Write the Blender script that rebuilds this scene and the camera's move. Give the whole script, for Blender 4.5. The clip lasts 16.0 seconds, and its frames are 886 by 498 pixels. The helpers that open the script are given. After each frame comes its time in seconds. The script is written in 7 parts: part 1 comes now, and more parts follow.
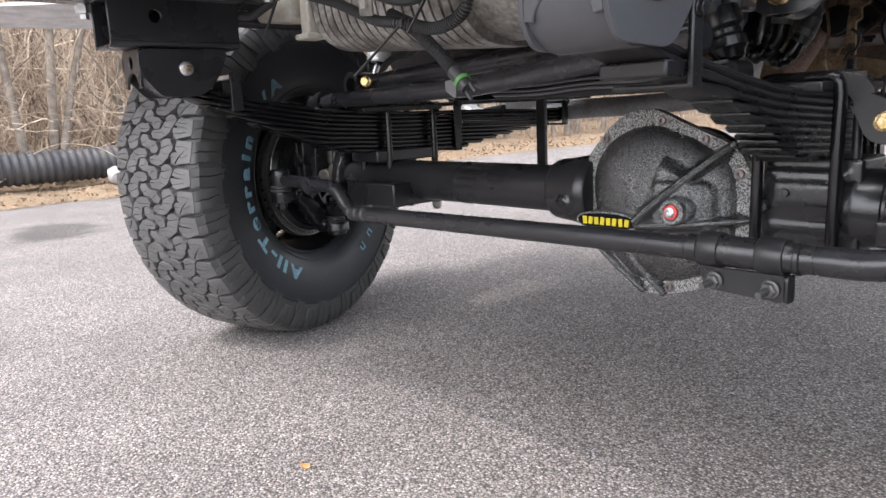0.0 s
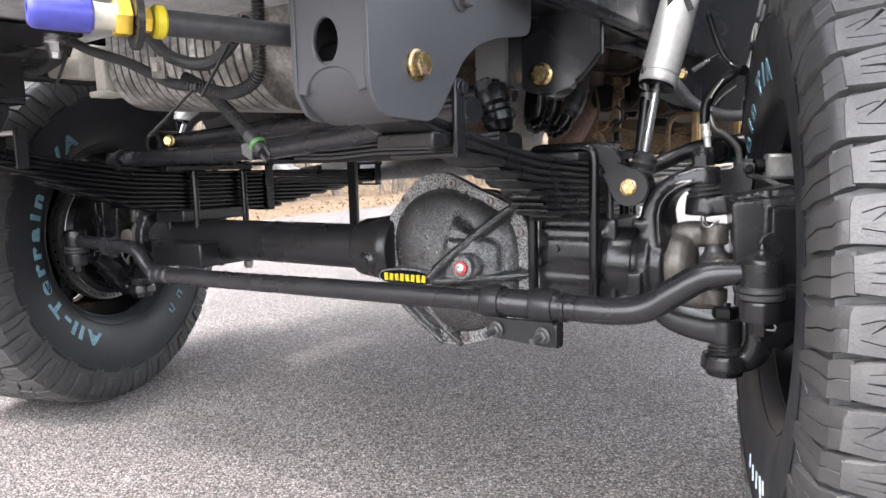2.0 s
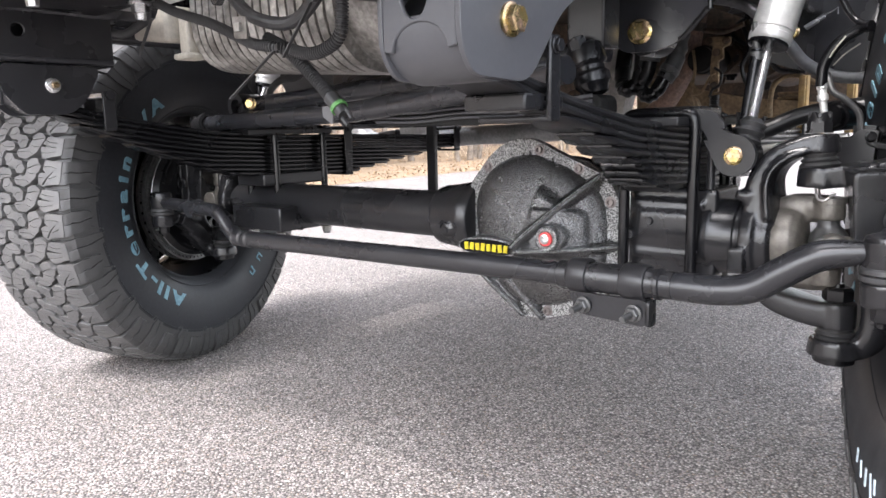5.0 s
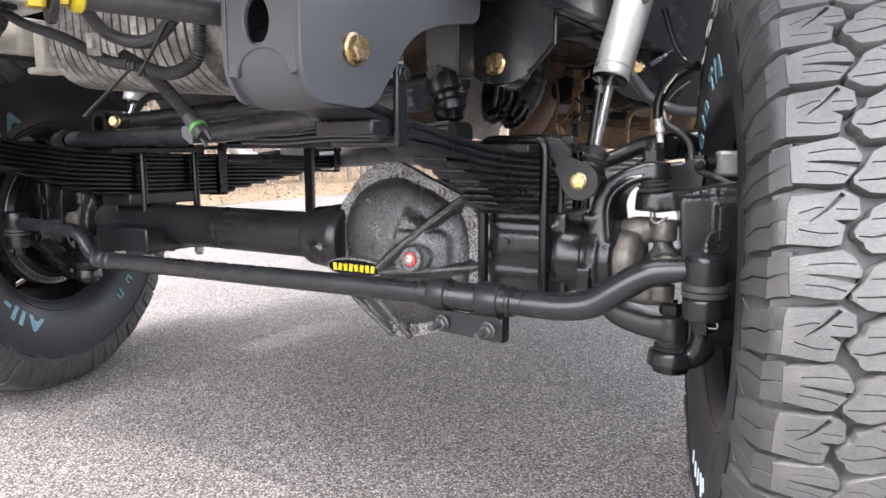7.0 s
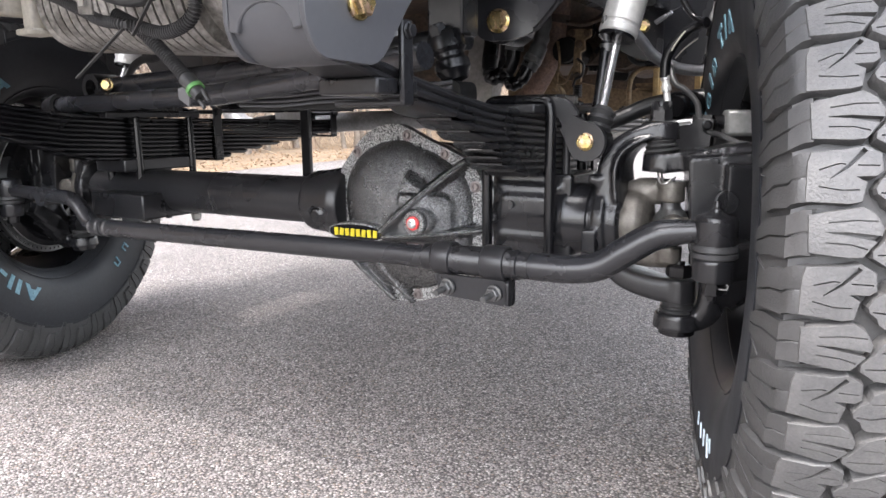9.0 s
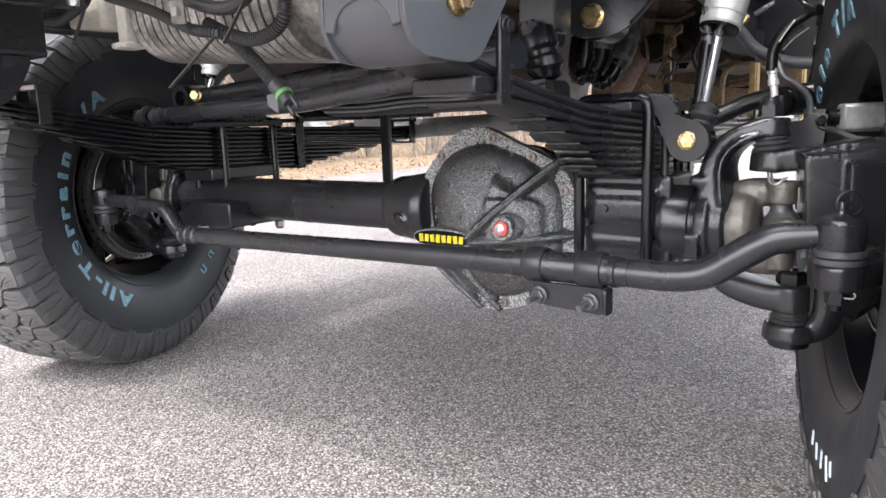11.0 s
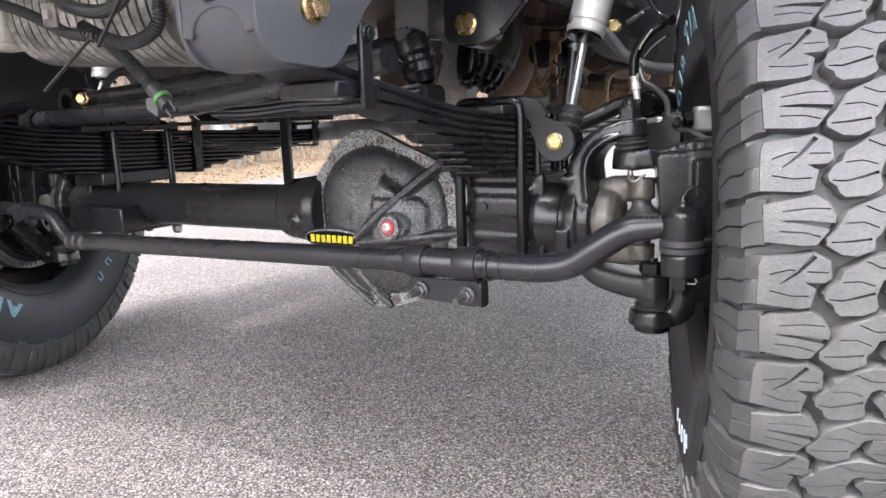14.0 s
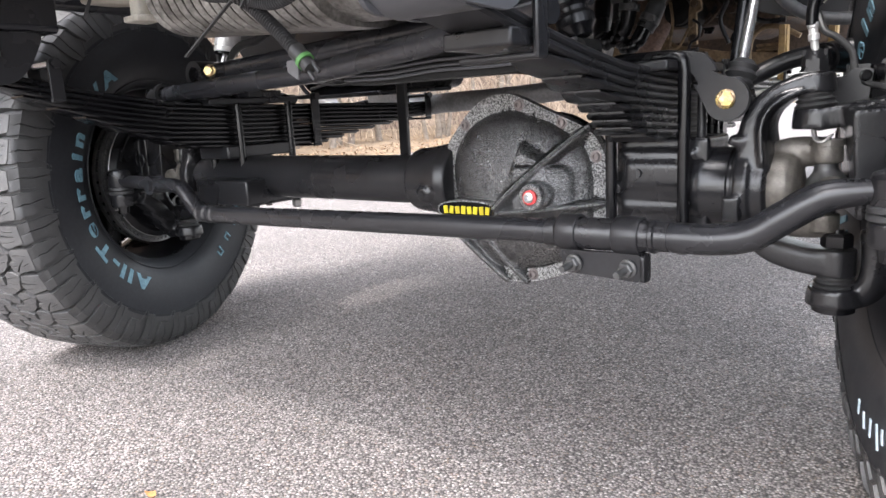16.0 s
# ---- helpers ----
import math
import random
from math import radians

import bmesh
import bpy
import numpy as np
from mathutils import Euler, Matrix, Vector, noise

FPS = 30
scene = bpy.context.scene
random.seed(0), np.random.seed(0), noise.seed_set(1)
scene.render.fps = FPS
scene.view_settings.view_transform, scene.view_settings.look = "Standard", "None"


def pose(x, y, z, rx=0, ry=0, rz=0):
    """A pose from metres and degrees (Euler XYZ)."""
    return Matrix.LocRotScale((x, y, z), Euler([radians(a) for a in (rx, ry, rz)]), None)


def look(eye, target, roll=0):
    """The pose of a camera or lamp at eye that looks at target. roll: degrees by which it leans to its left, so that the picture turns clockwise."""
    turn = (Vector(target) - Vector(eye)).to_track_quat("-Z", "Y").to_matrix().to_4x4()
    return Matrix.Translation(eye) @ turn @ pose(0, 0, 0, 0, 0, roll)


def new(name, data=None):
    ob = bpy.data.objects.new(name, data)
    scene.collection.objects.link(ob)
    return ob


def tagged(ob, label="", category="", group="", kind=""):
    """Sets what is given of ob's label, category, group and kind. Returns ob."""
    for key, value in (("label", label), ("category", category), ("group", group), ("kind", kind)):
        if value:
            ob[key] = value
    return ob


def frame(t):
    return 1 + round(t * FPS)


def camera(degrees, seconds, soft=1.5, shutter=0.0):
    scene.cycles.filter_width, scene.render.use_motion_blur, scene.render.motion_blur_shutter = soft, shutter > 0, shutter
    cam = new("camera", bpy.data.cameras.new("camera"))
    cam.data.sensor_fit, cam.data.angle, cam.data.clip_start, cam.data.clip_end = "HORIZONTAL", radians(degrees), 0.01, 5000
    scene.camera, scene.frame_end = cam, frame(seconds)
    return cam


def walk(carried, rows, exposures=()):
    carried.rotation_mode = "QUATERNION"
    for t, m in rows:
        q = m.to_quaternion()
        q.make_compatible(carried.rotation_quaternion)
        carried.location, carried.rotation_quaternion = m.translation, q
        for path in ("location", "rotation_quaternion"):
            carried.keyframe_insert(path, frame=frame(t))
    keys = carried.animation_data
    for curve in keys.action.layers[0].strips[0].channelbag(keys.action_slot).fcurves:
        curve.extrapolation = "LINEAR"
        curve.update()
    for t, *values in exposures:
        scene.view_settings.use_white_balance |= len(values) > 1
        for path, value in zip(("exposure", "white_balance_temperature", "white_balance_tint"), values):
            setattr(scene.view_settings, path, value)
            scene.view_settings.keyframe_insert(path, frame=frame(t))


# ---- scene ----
cam = camera(64.37, 16.0)
PATH = [  # seconds, x, y, z, pitch, yaw, roll
    (0.0, 0.9404, -1.1453, 0.6235, -11.218, 47.560, -2.584),
    (0.5, 0.9707, -1.1419, 0.6274, -9.440, 44.461, -2.405),
    (1.0, 0.9857, -1.1401, 0.6292, -8.102, 40.433, -2.471),
    (1.5, 1.0069, -1.1459, 0.6303, -7.238, 36.463, -2.219),
    (2.0, 1.0113, -1.1418, 0.6300, -7.113, 33.768, -1.648),
    (2.5, 1.0172, -1.1416, 0.6403, -7.830, 32.525, -1.000),
    (3.0, 1.0196, -1.1387, 0.6368, -9.193, 32.860, -0.776),
    (3.5, 1.0083, -1.1236, 0.6295, -10.385, 35.060, -1.028),
    (4.0, 0.9779, -1.1098, 0.6239, -10.641, 38.668, -1.420),
    (4.2, 0.9700, -1.1112, 0.6230, -10.556, 39.946, -1.580),
    (6.3, 0.9899, -1.1131, 0.6377, -7.656, 36.788, -0.953),
    (6.5, 1.0018, -1.1121, 0.6361, -7.599, 35.188, -0.695),
    (7.0, 1.0284, -1.1041, 0.6306, -8.064, 31.276, -0.187),
    (7.5, 1.0416, -1.1041, 0.6310, -9.002, 28.730, 0.080),
    (8.0, 1.0411, -1.1083, 0.6336, -9.879, 27.892, 0.130),
    (8.5, 1.0317, -1.1071, 0.6272, -10.477, 28.603, -0.027),
    (9.0, 1.0073, -1.0992, 0.6231, -10.774, 30.827, -0.584),
    (9.5, 0.9864, -1.0852, 0.6134, -11.059, 33.995, -1.330),
    (9.7, 0.9813, -1.0784, 0.6105, -11.155, 35.178, -1.614),
    (11.8, 0.9603, -1.0885, 0.6195, -9.610, 36.633, -1.708),
    (12.0, 0.9661, -1.0803, 0.6193, -9.514, 36.264, -1.811),
    (12.5, 0.9871, -1.0825, 0.6201, -9.403, 35.127, -1.934),
    (13.0, 1.0121, -1.0813, 0.6199, -9.456, 33.495, -1.969),
    (13.5, 1.0285, -1.0839, 0.6181, -9.601, 31.689, -2.038),
    (14.0, 1.0376, -1.0842, 0.6140, -10.102, 30.422, -2.080),
    (14.5, 1.0213, -1.0768, 0.6029, -10.759, 30.269, -2.019),
    (15.0, 1.0112, -1.0712, 0.6016, -11.307, 31.307, -2.143),
    (15.5, 0.9803, -1.0686, 0.5934, -11.425, 33.936, -2.590),
    (16.0, 0.9228, -1.0767, 0.5899, -11.318, 37.560, -3.131),
]
walk(cam, [(t, pose(x, y, z, 0, 0, yaw) @ pose(0, 0, 0, 90 + pitch, 0, 0) @ pose(0, 0, 0, 0, 0, roll)) for t, x, y, z, pitch, yaw, roll in PATH],
     [(0.0, 2.40, 6350, 12.5), (1.5, 2.82, 6350, 12.5), (6.5, 2.96, 6350, 12.5), (8.5, 2.86, 6350, 12.5), (12.0, 2.96, 6350, 12.5), (14.0, 2.87, 6350, 12.5), (16.0, 2.82, 6350, 12.5)])

# ---- light: hazy sun from in front of the truck, bright sky ----
SUN_ELEV, SUN_TURN = 56.0, 188.0   # degrees; turn is the compass direction that the sun stands in, from +y clockwise
world = bpy.data.worlds.new("sky")
scene.world = world
world.use_nodes = True
wn = world.node_tree.nodes
sky = wn.new("ShaderNodeTexSky")
sky.sky_type, sky.sun_disc = "NISHITA", False
sky.sun_elevation, sky.sun_rotation = radians(SUN_ELEV), radians(SUN_TURN)
sky.air_density, sky.dust_density, sky.ozone_density = 1.2, 3.0, 1.0
haze = wn.new("ShaderNodeHueSaturation")   # thin white cloud takes most of the blue out of the sky
haze.inputs["Saturation"].default_value = 0.30
world.node_tree.links.new(sky.outputs[0], haze.inputs["Color"])
world.node_tree.links.new(haze.outputs[0], wn["Background"].inputs[0])
wn["Background"].inputs[1].default_value = 0.15
sun = new("sun", bpy.data.lights.new("sun", "SUN"))
sun.data.energy, sun.data.angle, sun.data.color = 0.28, radians(0.7), (1.0, 0.94, 0.88)
s_az = radians(SUN_TURN)
s_dir = Vector((math.sin(s_az) * math.cos(radians(SUN_ELEV)), math.cos(s_az) * math.cos(radians(SUN_ELEV)), math.sin(radians(SUN_ELEV))))
sun.matrix_world = look(s_dir * 30, (0, 0, 0))


# ---- materials ----
def mat(name, colour, rough=0.5, metal=0.0, second=None, scale=8.0, fine=120.0, bump=0.0, bump_scale=300.0, spread=0.15, coat=0.0, deep=0.002, dust=0.0, dust_colour=(0.36, 0.31, 0.25), hard=0.2, spec=0.5):
    """A surface with broad and fine variation of colour and gloss, fine relief, and dust that lies on what faces up."""
    m = bpy.data.materials.new(name)
    m.use_nodes = True
    nt = m.node_tree
    n, l = nt.nodes, nt.links
    b = n["Principled BSDF"]
    tc = n.new("ShaderNodeTexCoord")
    broad = n.new("ShaderNodeTexNoise")
    broad.inputs["Scale"].default_value, broad.inputs["Detail"].default_value = scale, 6
    l.new(tc.outputs["Object"], broad.inputs["Vector"])
    small = n.new("ShaderNodeTexNoise")
    small.inputs["Scale"].default_value, small.inputs["Detail"].default_value = fine, 4
    l.new(tc.outputs["Object"], small.inputs["Vector"])
    ramp = n.new("ShaderNodeMapRange")
    ramp.inputs[1].default_value, ramp.inputs[2].default_value = 0.35, 0.68
    l.new(broad.outputs[0], ramp.inputs[0])
    mix = n.new("ShaderNodeMix")
    mix.data_type = "RGBA"
    sec = second or tuple(min(1, c * (1 + 2 * spread)) for c in colour)
    mix.inputs[6].default_value, mix.inputs[7].default_value = (*colour, 1), (*sec, 1)
    l.new(ramp.outputs[0], mix.inputs[0])
    hsv = n.new("ShaderNodeHueSaturation")
    mr = n.new("ShaderNodeMapRange")
    mr.inputs[1].default_value, mr.inputs[2].default_value = 0.5 - hard, 0.5 + hard
    mr.inputs[3].default_value, mr.inputs[4].default_value = 1 - spread, 1 + spread
    l.new(small.outputs[0], mr.inputs[0])
    l.new(mr.outputs[0], hsv.inputs["Value"])
    l.new(mix.outputs[2], hsv.inputs["Color"])
    out = hsv.outputs[0]
    if dust:
        geo = n.new("ShaderNodeNewGeometry")
        sep = n.new("ShaderNodeSeparateXYZ")
        l.new(geo.outputs["Normal"], sep.inputs[0])
        up = n.new("ShaderNodeMapRange")
        up.inputs[1].default_value, up.inputs[2].default_value, up.inputs[4].default_value = 0.2, 1.0, dust
        l.new(sep.outputs[2], up.inputs[0])
        mul = n.new("ShaderNodeMath")
        mul.operation = "MULTIPLY"
        l.new(up.outputs[0], mul.inputs[0])
        l.new(ramp.outputs[0], mul.inputs[1])
        dm = n.new("ShaderNodeMix")
        dm.data_type = "RGBA"
        dm.inputs[7].default_value = (*dust_colour, 1)
        l.new(mul.outputs[0], dm.inputs[0])
        l.new(out, dm.inputs[6])
        out = dm.outputs[2]
    l.new(out, b.inputs["Base Color"])
    rr = n.new("ShaderNodeMapRange")
    rr.inputs[1].default_value, rr.inputs[2].default_value = 0.3, 0.7
    rr.inputs[3].default_value, rr.inputs[4].default_value = max(0.02, rough - 0.08), min(1, rough + 0.08)
    l.new(broad.outputs[0], rr.inputs[0])
    l.new(rr.outputs[0], b.inputs["Roughness"])
    b.inputs["Metallic"].default_value = metal
    b.inputs["Specular IOR Level"].default_value = spec
    b.inputs["Coat Weight"].default_value = coat
    b.inputs["Coat Roughness"].default_value = 0.2
    if bump:
        bt = n.new("ShaderNodeTexNoise")
        bt.inputs["Scale"].default_value, bt.inputs["Detail"].default_value = bump_scale, 3
        l.new(tc.outputs["Object"], bt.inputs["Vector"])
        bp = n.new("ShaderNodeBump")
        bp.inputs["Strength"].default_value, bp.inputs["Distance"].default_value = min(1.0, bump), deep
        l.new(bt.outputs[0], bp.inputs["Height"])
        l.new(bp.outputs[0], b.inputs["Normal"])
    return m


BLACK = mat("satin black paint", (0.013, 0.013, 0.0145), 0.30, bump=0.06, bump_scale=900, dust=0.03, spec=0.45)
BLACK_GLOSS = mat("gloss black powder coat", (0.005, 0.005, 0.006), 0.24, bump=0.10, bump_scale=500, dust=0.02, spec=0.42)
CAST = mat("black painted casting", (0.012, 0.012, 0.0135), 0.26, bump=0.26, bump_scale=480, dust=0.03, spec=0.55, deep=0.0012)
# hard colour speckle in both hammered surfaces paints in glints off the relief
HAMMER = mat("hammered black casting", (0.118, 0.118, 0.120), 0.23, 0.80, second=(0.150, 0.150, 0.150), scale=20, fine=470, bump=1.0, bump_scale=440, spread=0.78, deep=0.0018, hard=0.08, spec=0.8)
HAMMER_EDGE = mat("rubbed raised casting edge", (0.26, 0.26, 0.257), 0.34, 0.75, second=(0.34, 0.34, 0.335), scale=60, fine=470, bump=1.0, bump_scale=420, spread=0.78, deep=0.0030, hard=0.09)
GREY_COAT = mat("charcoal powder coat", (0.062, 0.063, 0.069), 0.38, bump=0.06, bump_scale=800, spread=0.05)
POWDER = mat("worn black powder coat", (0.018, 0.018, 0.020), 0.29, bump=0.08, bump_scale=700, spread=0.08)
SATIN = mat("satin dark tube paint", (0.022, 0.0225, 0.026), 0.26, spec=0.6, bump=0.06, bump_scale=700, spread=0.08)
RIM_BLACK = mat("deep black rim paint", (0.004, 0.004, 0.005), 0.28, spec=0.35)
RUBBER = mat("tyre rubber", (0.068, 0.067, 0.0675), 0.47, scale=26, fine=300, bump=0.4, bump_scale=420, spread=0.16, second=(0.098, 0.0955, 0.094), dust=0.06)
RUBBER_WALL = mat("smooth sidewall rubber", (0.019, 0.020, 0.023), 0.45, scale=10, bump=0.15, bump_scale=500, spread=0.12, spec=0.3)
# same rubber as the tread blocks, coloured darker for shading contrast
LUG = mat("darkened tread rubber", (0.040, 0.0397, 0.040), 0.46, scale=20, fine=300, bump=0.25, bump_scale=420, spread=0.12, second=(0.056, 0.055, 0.055))
LETTER = mat("pale blue lettering film", (0.115, 0.235, 0.30), 0.55, scale=30, spread=0.2, second=(0.19, 0.34, 0.41))
CRAYON = mat("white crayon", (0.46, 0.54, 0.60), 0.8, spread=0.2)
STEEL = mat("bare machined steel", (0.38, 0.375, 0.365), 0.35, 0.6, bump=0.1, bump_scale=600)
STAINLESS = mat("brushed stainless", (0.68, 0.68, 0.67), 0.40, 0.5, bump=0.1, bump_scale=700, spread=0.08)
CHROME = mat("chromed rod", (0.62, 0.62, 0.63), 0.26, 0.85, spread=0.04)
ZINC = mat("yellow zinc plating", (0.48, 0.38, 0.13), 0.26, 0.9, scale=90, spread=0.3, second=(0.52, 0.36, 0.26))
ZINC_WHITE = mat("bright zinc plating", (0.6, 0.6, 0.6), 0.3, 0.9)
DARK_STEEL = mat("dull dark steel", (0.10, 0.10, 0.10), 0.45, 0.7, spread=0.2)
RAW = mat("greyish forged joint", (0.125, 0.115, 0.102), 0.42, 0.5, bump=0.3, bump_scale=300, spread=0.2)
YELLOW = mat("yellow badge paint", (0.62, 0.50, 0.02), 0.45, spread=0.05)
RED = mat("red sealing washer", (0.6, 0.06, 0.06), 0.5, spread=0.2)
PLASTIC = mat("black plastic loom", (0.032, 0.032, 0.033), 0.42, spread=0.2, spec=0.4)
from mathutils.geometry import delaunay_2d_cdt



# ---- building helpers ----
WM = {}  # the world matrix of each thing and part


def thing(name, at, label, category, group="", kind=""):
    ob = new(name)
    m = Matrix.Translation(at) if not isinstance(at, Matrix) else at
    ob.matrix_world = m
    ob.empty_display_size = 0.05
    WM[ob] = m.copy()
    return tagged(ob, label, category, group, kind)


def finish(me, angle=35):
    me.polygons.foreach_set("use_smooth", [True] * len(me.polygons))
    me.set_sharp_from_angle(angle=radians(angle))


def part(name, bm, material, parent=None, label="", bevel=0.0, fuse=0.0, angle=35, local=False):
    """Links a bmesh, in world places (or the parent's own, if local), as one mesh under a thing or a part."""
    bmesh.ops.recalc_face_normals(bm, faces=bm.faces[:])
    me = bpy.data.meshes.new(name)
    bm.to_mesh(me)
    bm.free()
    me.materials.append(material)
    ob = new(name, me)
    if parent is not None:
        if not local:
            me.transform(WM[parent].inverted())
        ob.parent = parent
        WM[ob] = WM[parent]
    else:
        WM[ob] = Matrix.Identity(4)
    finish(me, angle)
    if fuse:
        r = ob.modifiers.new("fuse", "REMESH")
        r.mode, r.voxel_size, r.use_smooth_shade = "VOXEL", fuse, True
        s = ob.modifiers.new("smooth", "SMOOTH")
        s.factor, s.iterations = 0.5, 3
    elif bevel:
        b = ob.modifiers.new("bevel", "BEVEL")
        b.width, b.segments, b.limit_method, b.angle_limit = bevel, 2, "ANGLE", radians(40)
        b.harden_normals = False
    if label:
        tagged(ob, label)
    return ob


def basis(p0, p1):
    d = (Vector(p1) - Vector(p0))
    return Matrix.Translation(Vector(p0)) @ d.to_track_quat("Z", "Y").to_matrix().to_4x4(), d.length


def cyl(bm, p0, p1, r0, r1=None, seg=28, caps=True):
    """A cylinder or cone between two places."""
    r1 = r0 if r1 is None else r1
    m, length = basis(p0, p1)
    rings = []
    for z, r in ((0, r0), (length, r1)):
        rings.append([bm.verts.new(m @ Vector((r * math.cos(2 * math.pi * i / seg), r * math.sin(2 * math.pi * i / seg), z))) for i in range(seg)])
    for i in range(seg):
        j = (i + 1) % seg
        bm.faces.new((rings[0][i], rings[0][j], rings[1][j], rings[1][i]))
    if caps:
        bm.faces.new(rings[0][::-1])
        bm.faces.new(rings[1])
    return bm


def lathe(bm, profile, m, seg=64, close=False):
    """Turns a profile of (along the axis, radius) about the local z of m."""
    rings = []
    for a, r in profile:
        rings.append([bm.verts.new(m @ Vector((r * math.cos(2 * math.pi * i / seg), r * math.sin(2 * math.pi * i / seg), a))) for i in range(seg)])
    pairs = list(zip(rings, rings[1:])) + ([(rings[-1], rings[0])] if close else [])
    for a, b in pairs:
        for i in range(seg):
            j = (i + 1) % seg
            bm.faces.new((a[i], a[j], b[j], b[i]))
    if not close:
        for ring, rev in ((rings[0], True), (rings[-1], False)):
            bm.faces.new(ring[::-1] if rev else ring)
    return bm


def spindle(bm, p0, p1, profile, seg=28):
    """A turned shape: profile of (share of the way from p0 to p1, radius)."""
    m, length = basis(p0, p1)
    return lathe(bm, [(a * length, r) for a, r in profile], m, seg)


def smooth_path(points, steps=8):
    """A curve through the points (Catmull-Rom)."""
    pts = [Vector(p) for p in points]
    pts = [2 * pts[0] - pts[1]] + pts + [2 * pts[-1] - pts[-2]]
    out = []
    for i in range(1, len(pts) - 2):
        a, b, c, d = pts[i - 1:i + 3]
        for k in range(steps):
            t = k / steps
            out.append(0.5 * ((2 * b) + (c - a) * t + (2 * a - 5 * b + 4 * c - d) * t * t + (3 * b - a - 3 * c + d) * t ** 3))
    return out + [pts[-2]]


def sweep(bm, points, radius, seg=14, caps=True, squash=1.0):
    """A round bar along points; radius is a number or a function of the share of the way."""
    pts = [Vector(p) for p in points]
    side = None
    rings = []
    for i, p in enumerate(pts):
        d = (pts[min(i + 1, len(pts) - 1)] - pts[max(i - 1, 0)]).normalized()
        if side is None:
            side = d.orthogonal().normalized() if abs(d.z) > 0.9 else d.cross(Vector((0, 0, 1))).normalized()
        side = (side - d * side.dot(d)).normalized()
        up = side.cross(d)
        r = radius(i / (len(pts) - 1)) if callable(radius) else radius
        rings.append([bm.verts.new(p + r * (math.cos(2 * math.pi * k / seg) * side + squash * math.sin(2 * math.pi * k / seg) * up)) for k in range(seg)])
    for a, b in zip(rings, rings[1:]):
        for k in range(seg):
            j = (k + 1) % seg
            bm.faces.new((a[k], a[j], b[j], b[k]))
    if caps:
        bm.faces.new(rings[0][::-1])
        bm.faces.new(rings[-1])
    return bm


def box(bm, centre, size, turn=None):
    m = Matrix.Translation(centre) @ (turn or Matrix.Identity(4))
    v = [bm.verts.new(m @ Vector((x * size[0] / 2, y * size[1] / 2, z * size[2] / 2))) for x in (-1, 1) for y in (-1, 1) for z in (-1, 1)]
    for f in ((0, 1, 3, 2), (4, 6, 7, 5), (0, 4, 5, 1), (2, 3, 7, 6), (0, 2, 6, 4), (1, 5, 7, 3)):
        bm.faces.new([v[i] for i in f])
    return bm


def plate(bm, outline, axis, at, thick, holes=()):
    """A flat plate: an outline in the plane across axis ('x': y, z; 'y': x, z; 'z': x, y), from at to at + thick, with round or oval holes (u, v, ru, rv)."""
    def put(u, v, w):
        return {"x": (w, u, v), "y": (u, w, v), "z": (u, v, w)}[axis]
    loops = [list(outline)]
    for u, v, ru, rv in holes:
        loops.append([(u + ru * math.cos(2 * math.pi * i / 20), v + rv * math.sin(2 * math.pi * i / 20)) for i in range(20)])
    for w in (at, at + thick):
        edges = []
        for lp in loops:
            vs = [bm.verts.new(put(u, v, w)) for u, v in lp]
            edges += [bm.edges.new((vs[i], vs[(i + 1) % len(vs)])) for i in range(len(vs))]
        bmesh.ops.triangle_fill(bm, use_beauty=True, edges=edges)
    for lp in loops:
        a = [bm.verts.new(put(u, v, at)) for u, v in lp]
        b = [bm.verts.new(put(u, v, at + thick)) for u, v in lp]
        for i in range(len(lp)):
            j = (i + 1) % len(lp)
            bm.faces.new((a[i], a[j], b[j], b[i]))
    bmesh.ops.remove_doubles(bm, verts=bm.verts[:], dist=0.00005)
    return bm


def rounded(outline, r, steps=4):
    """Rounds the corners of an outline."""
    out = []
    n = len(outline)
    for i in range(n):
        p, a, b = Vector(outline[i]), Vector(outline[i - 1]), Vector(outline[(i + 1) % n])
        ra = min(r, (a - p).length * 0.45, (b - p).length * 0.45)
        s, e = p + (a - p).normalized() * ra, p + (b - p).normalized() * ra
        for k in range(steps + 1):
            t = k / steps
            out.append(tuple((1 - t) ** 2 * s + 2 * t * (1 - t) * p + t * t * e))
    return out


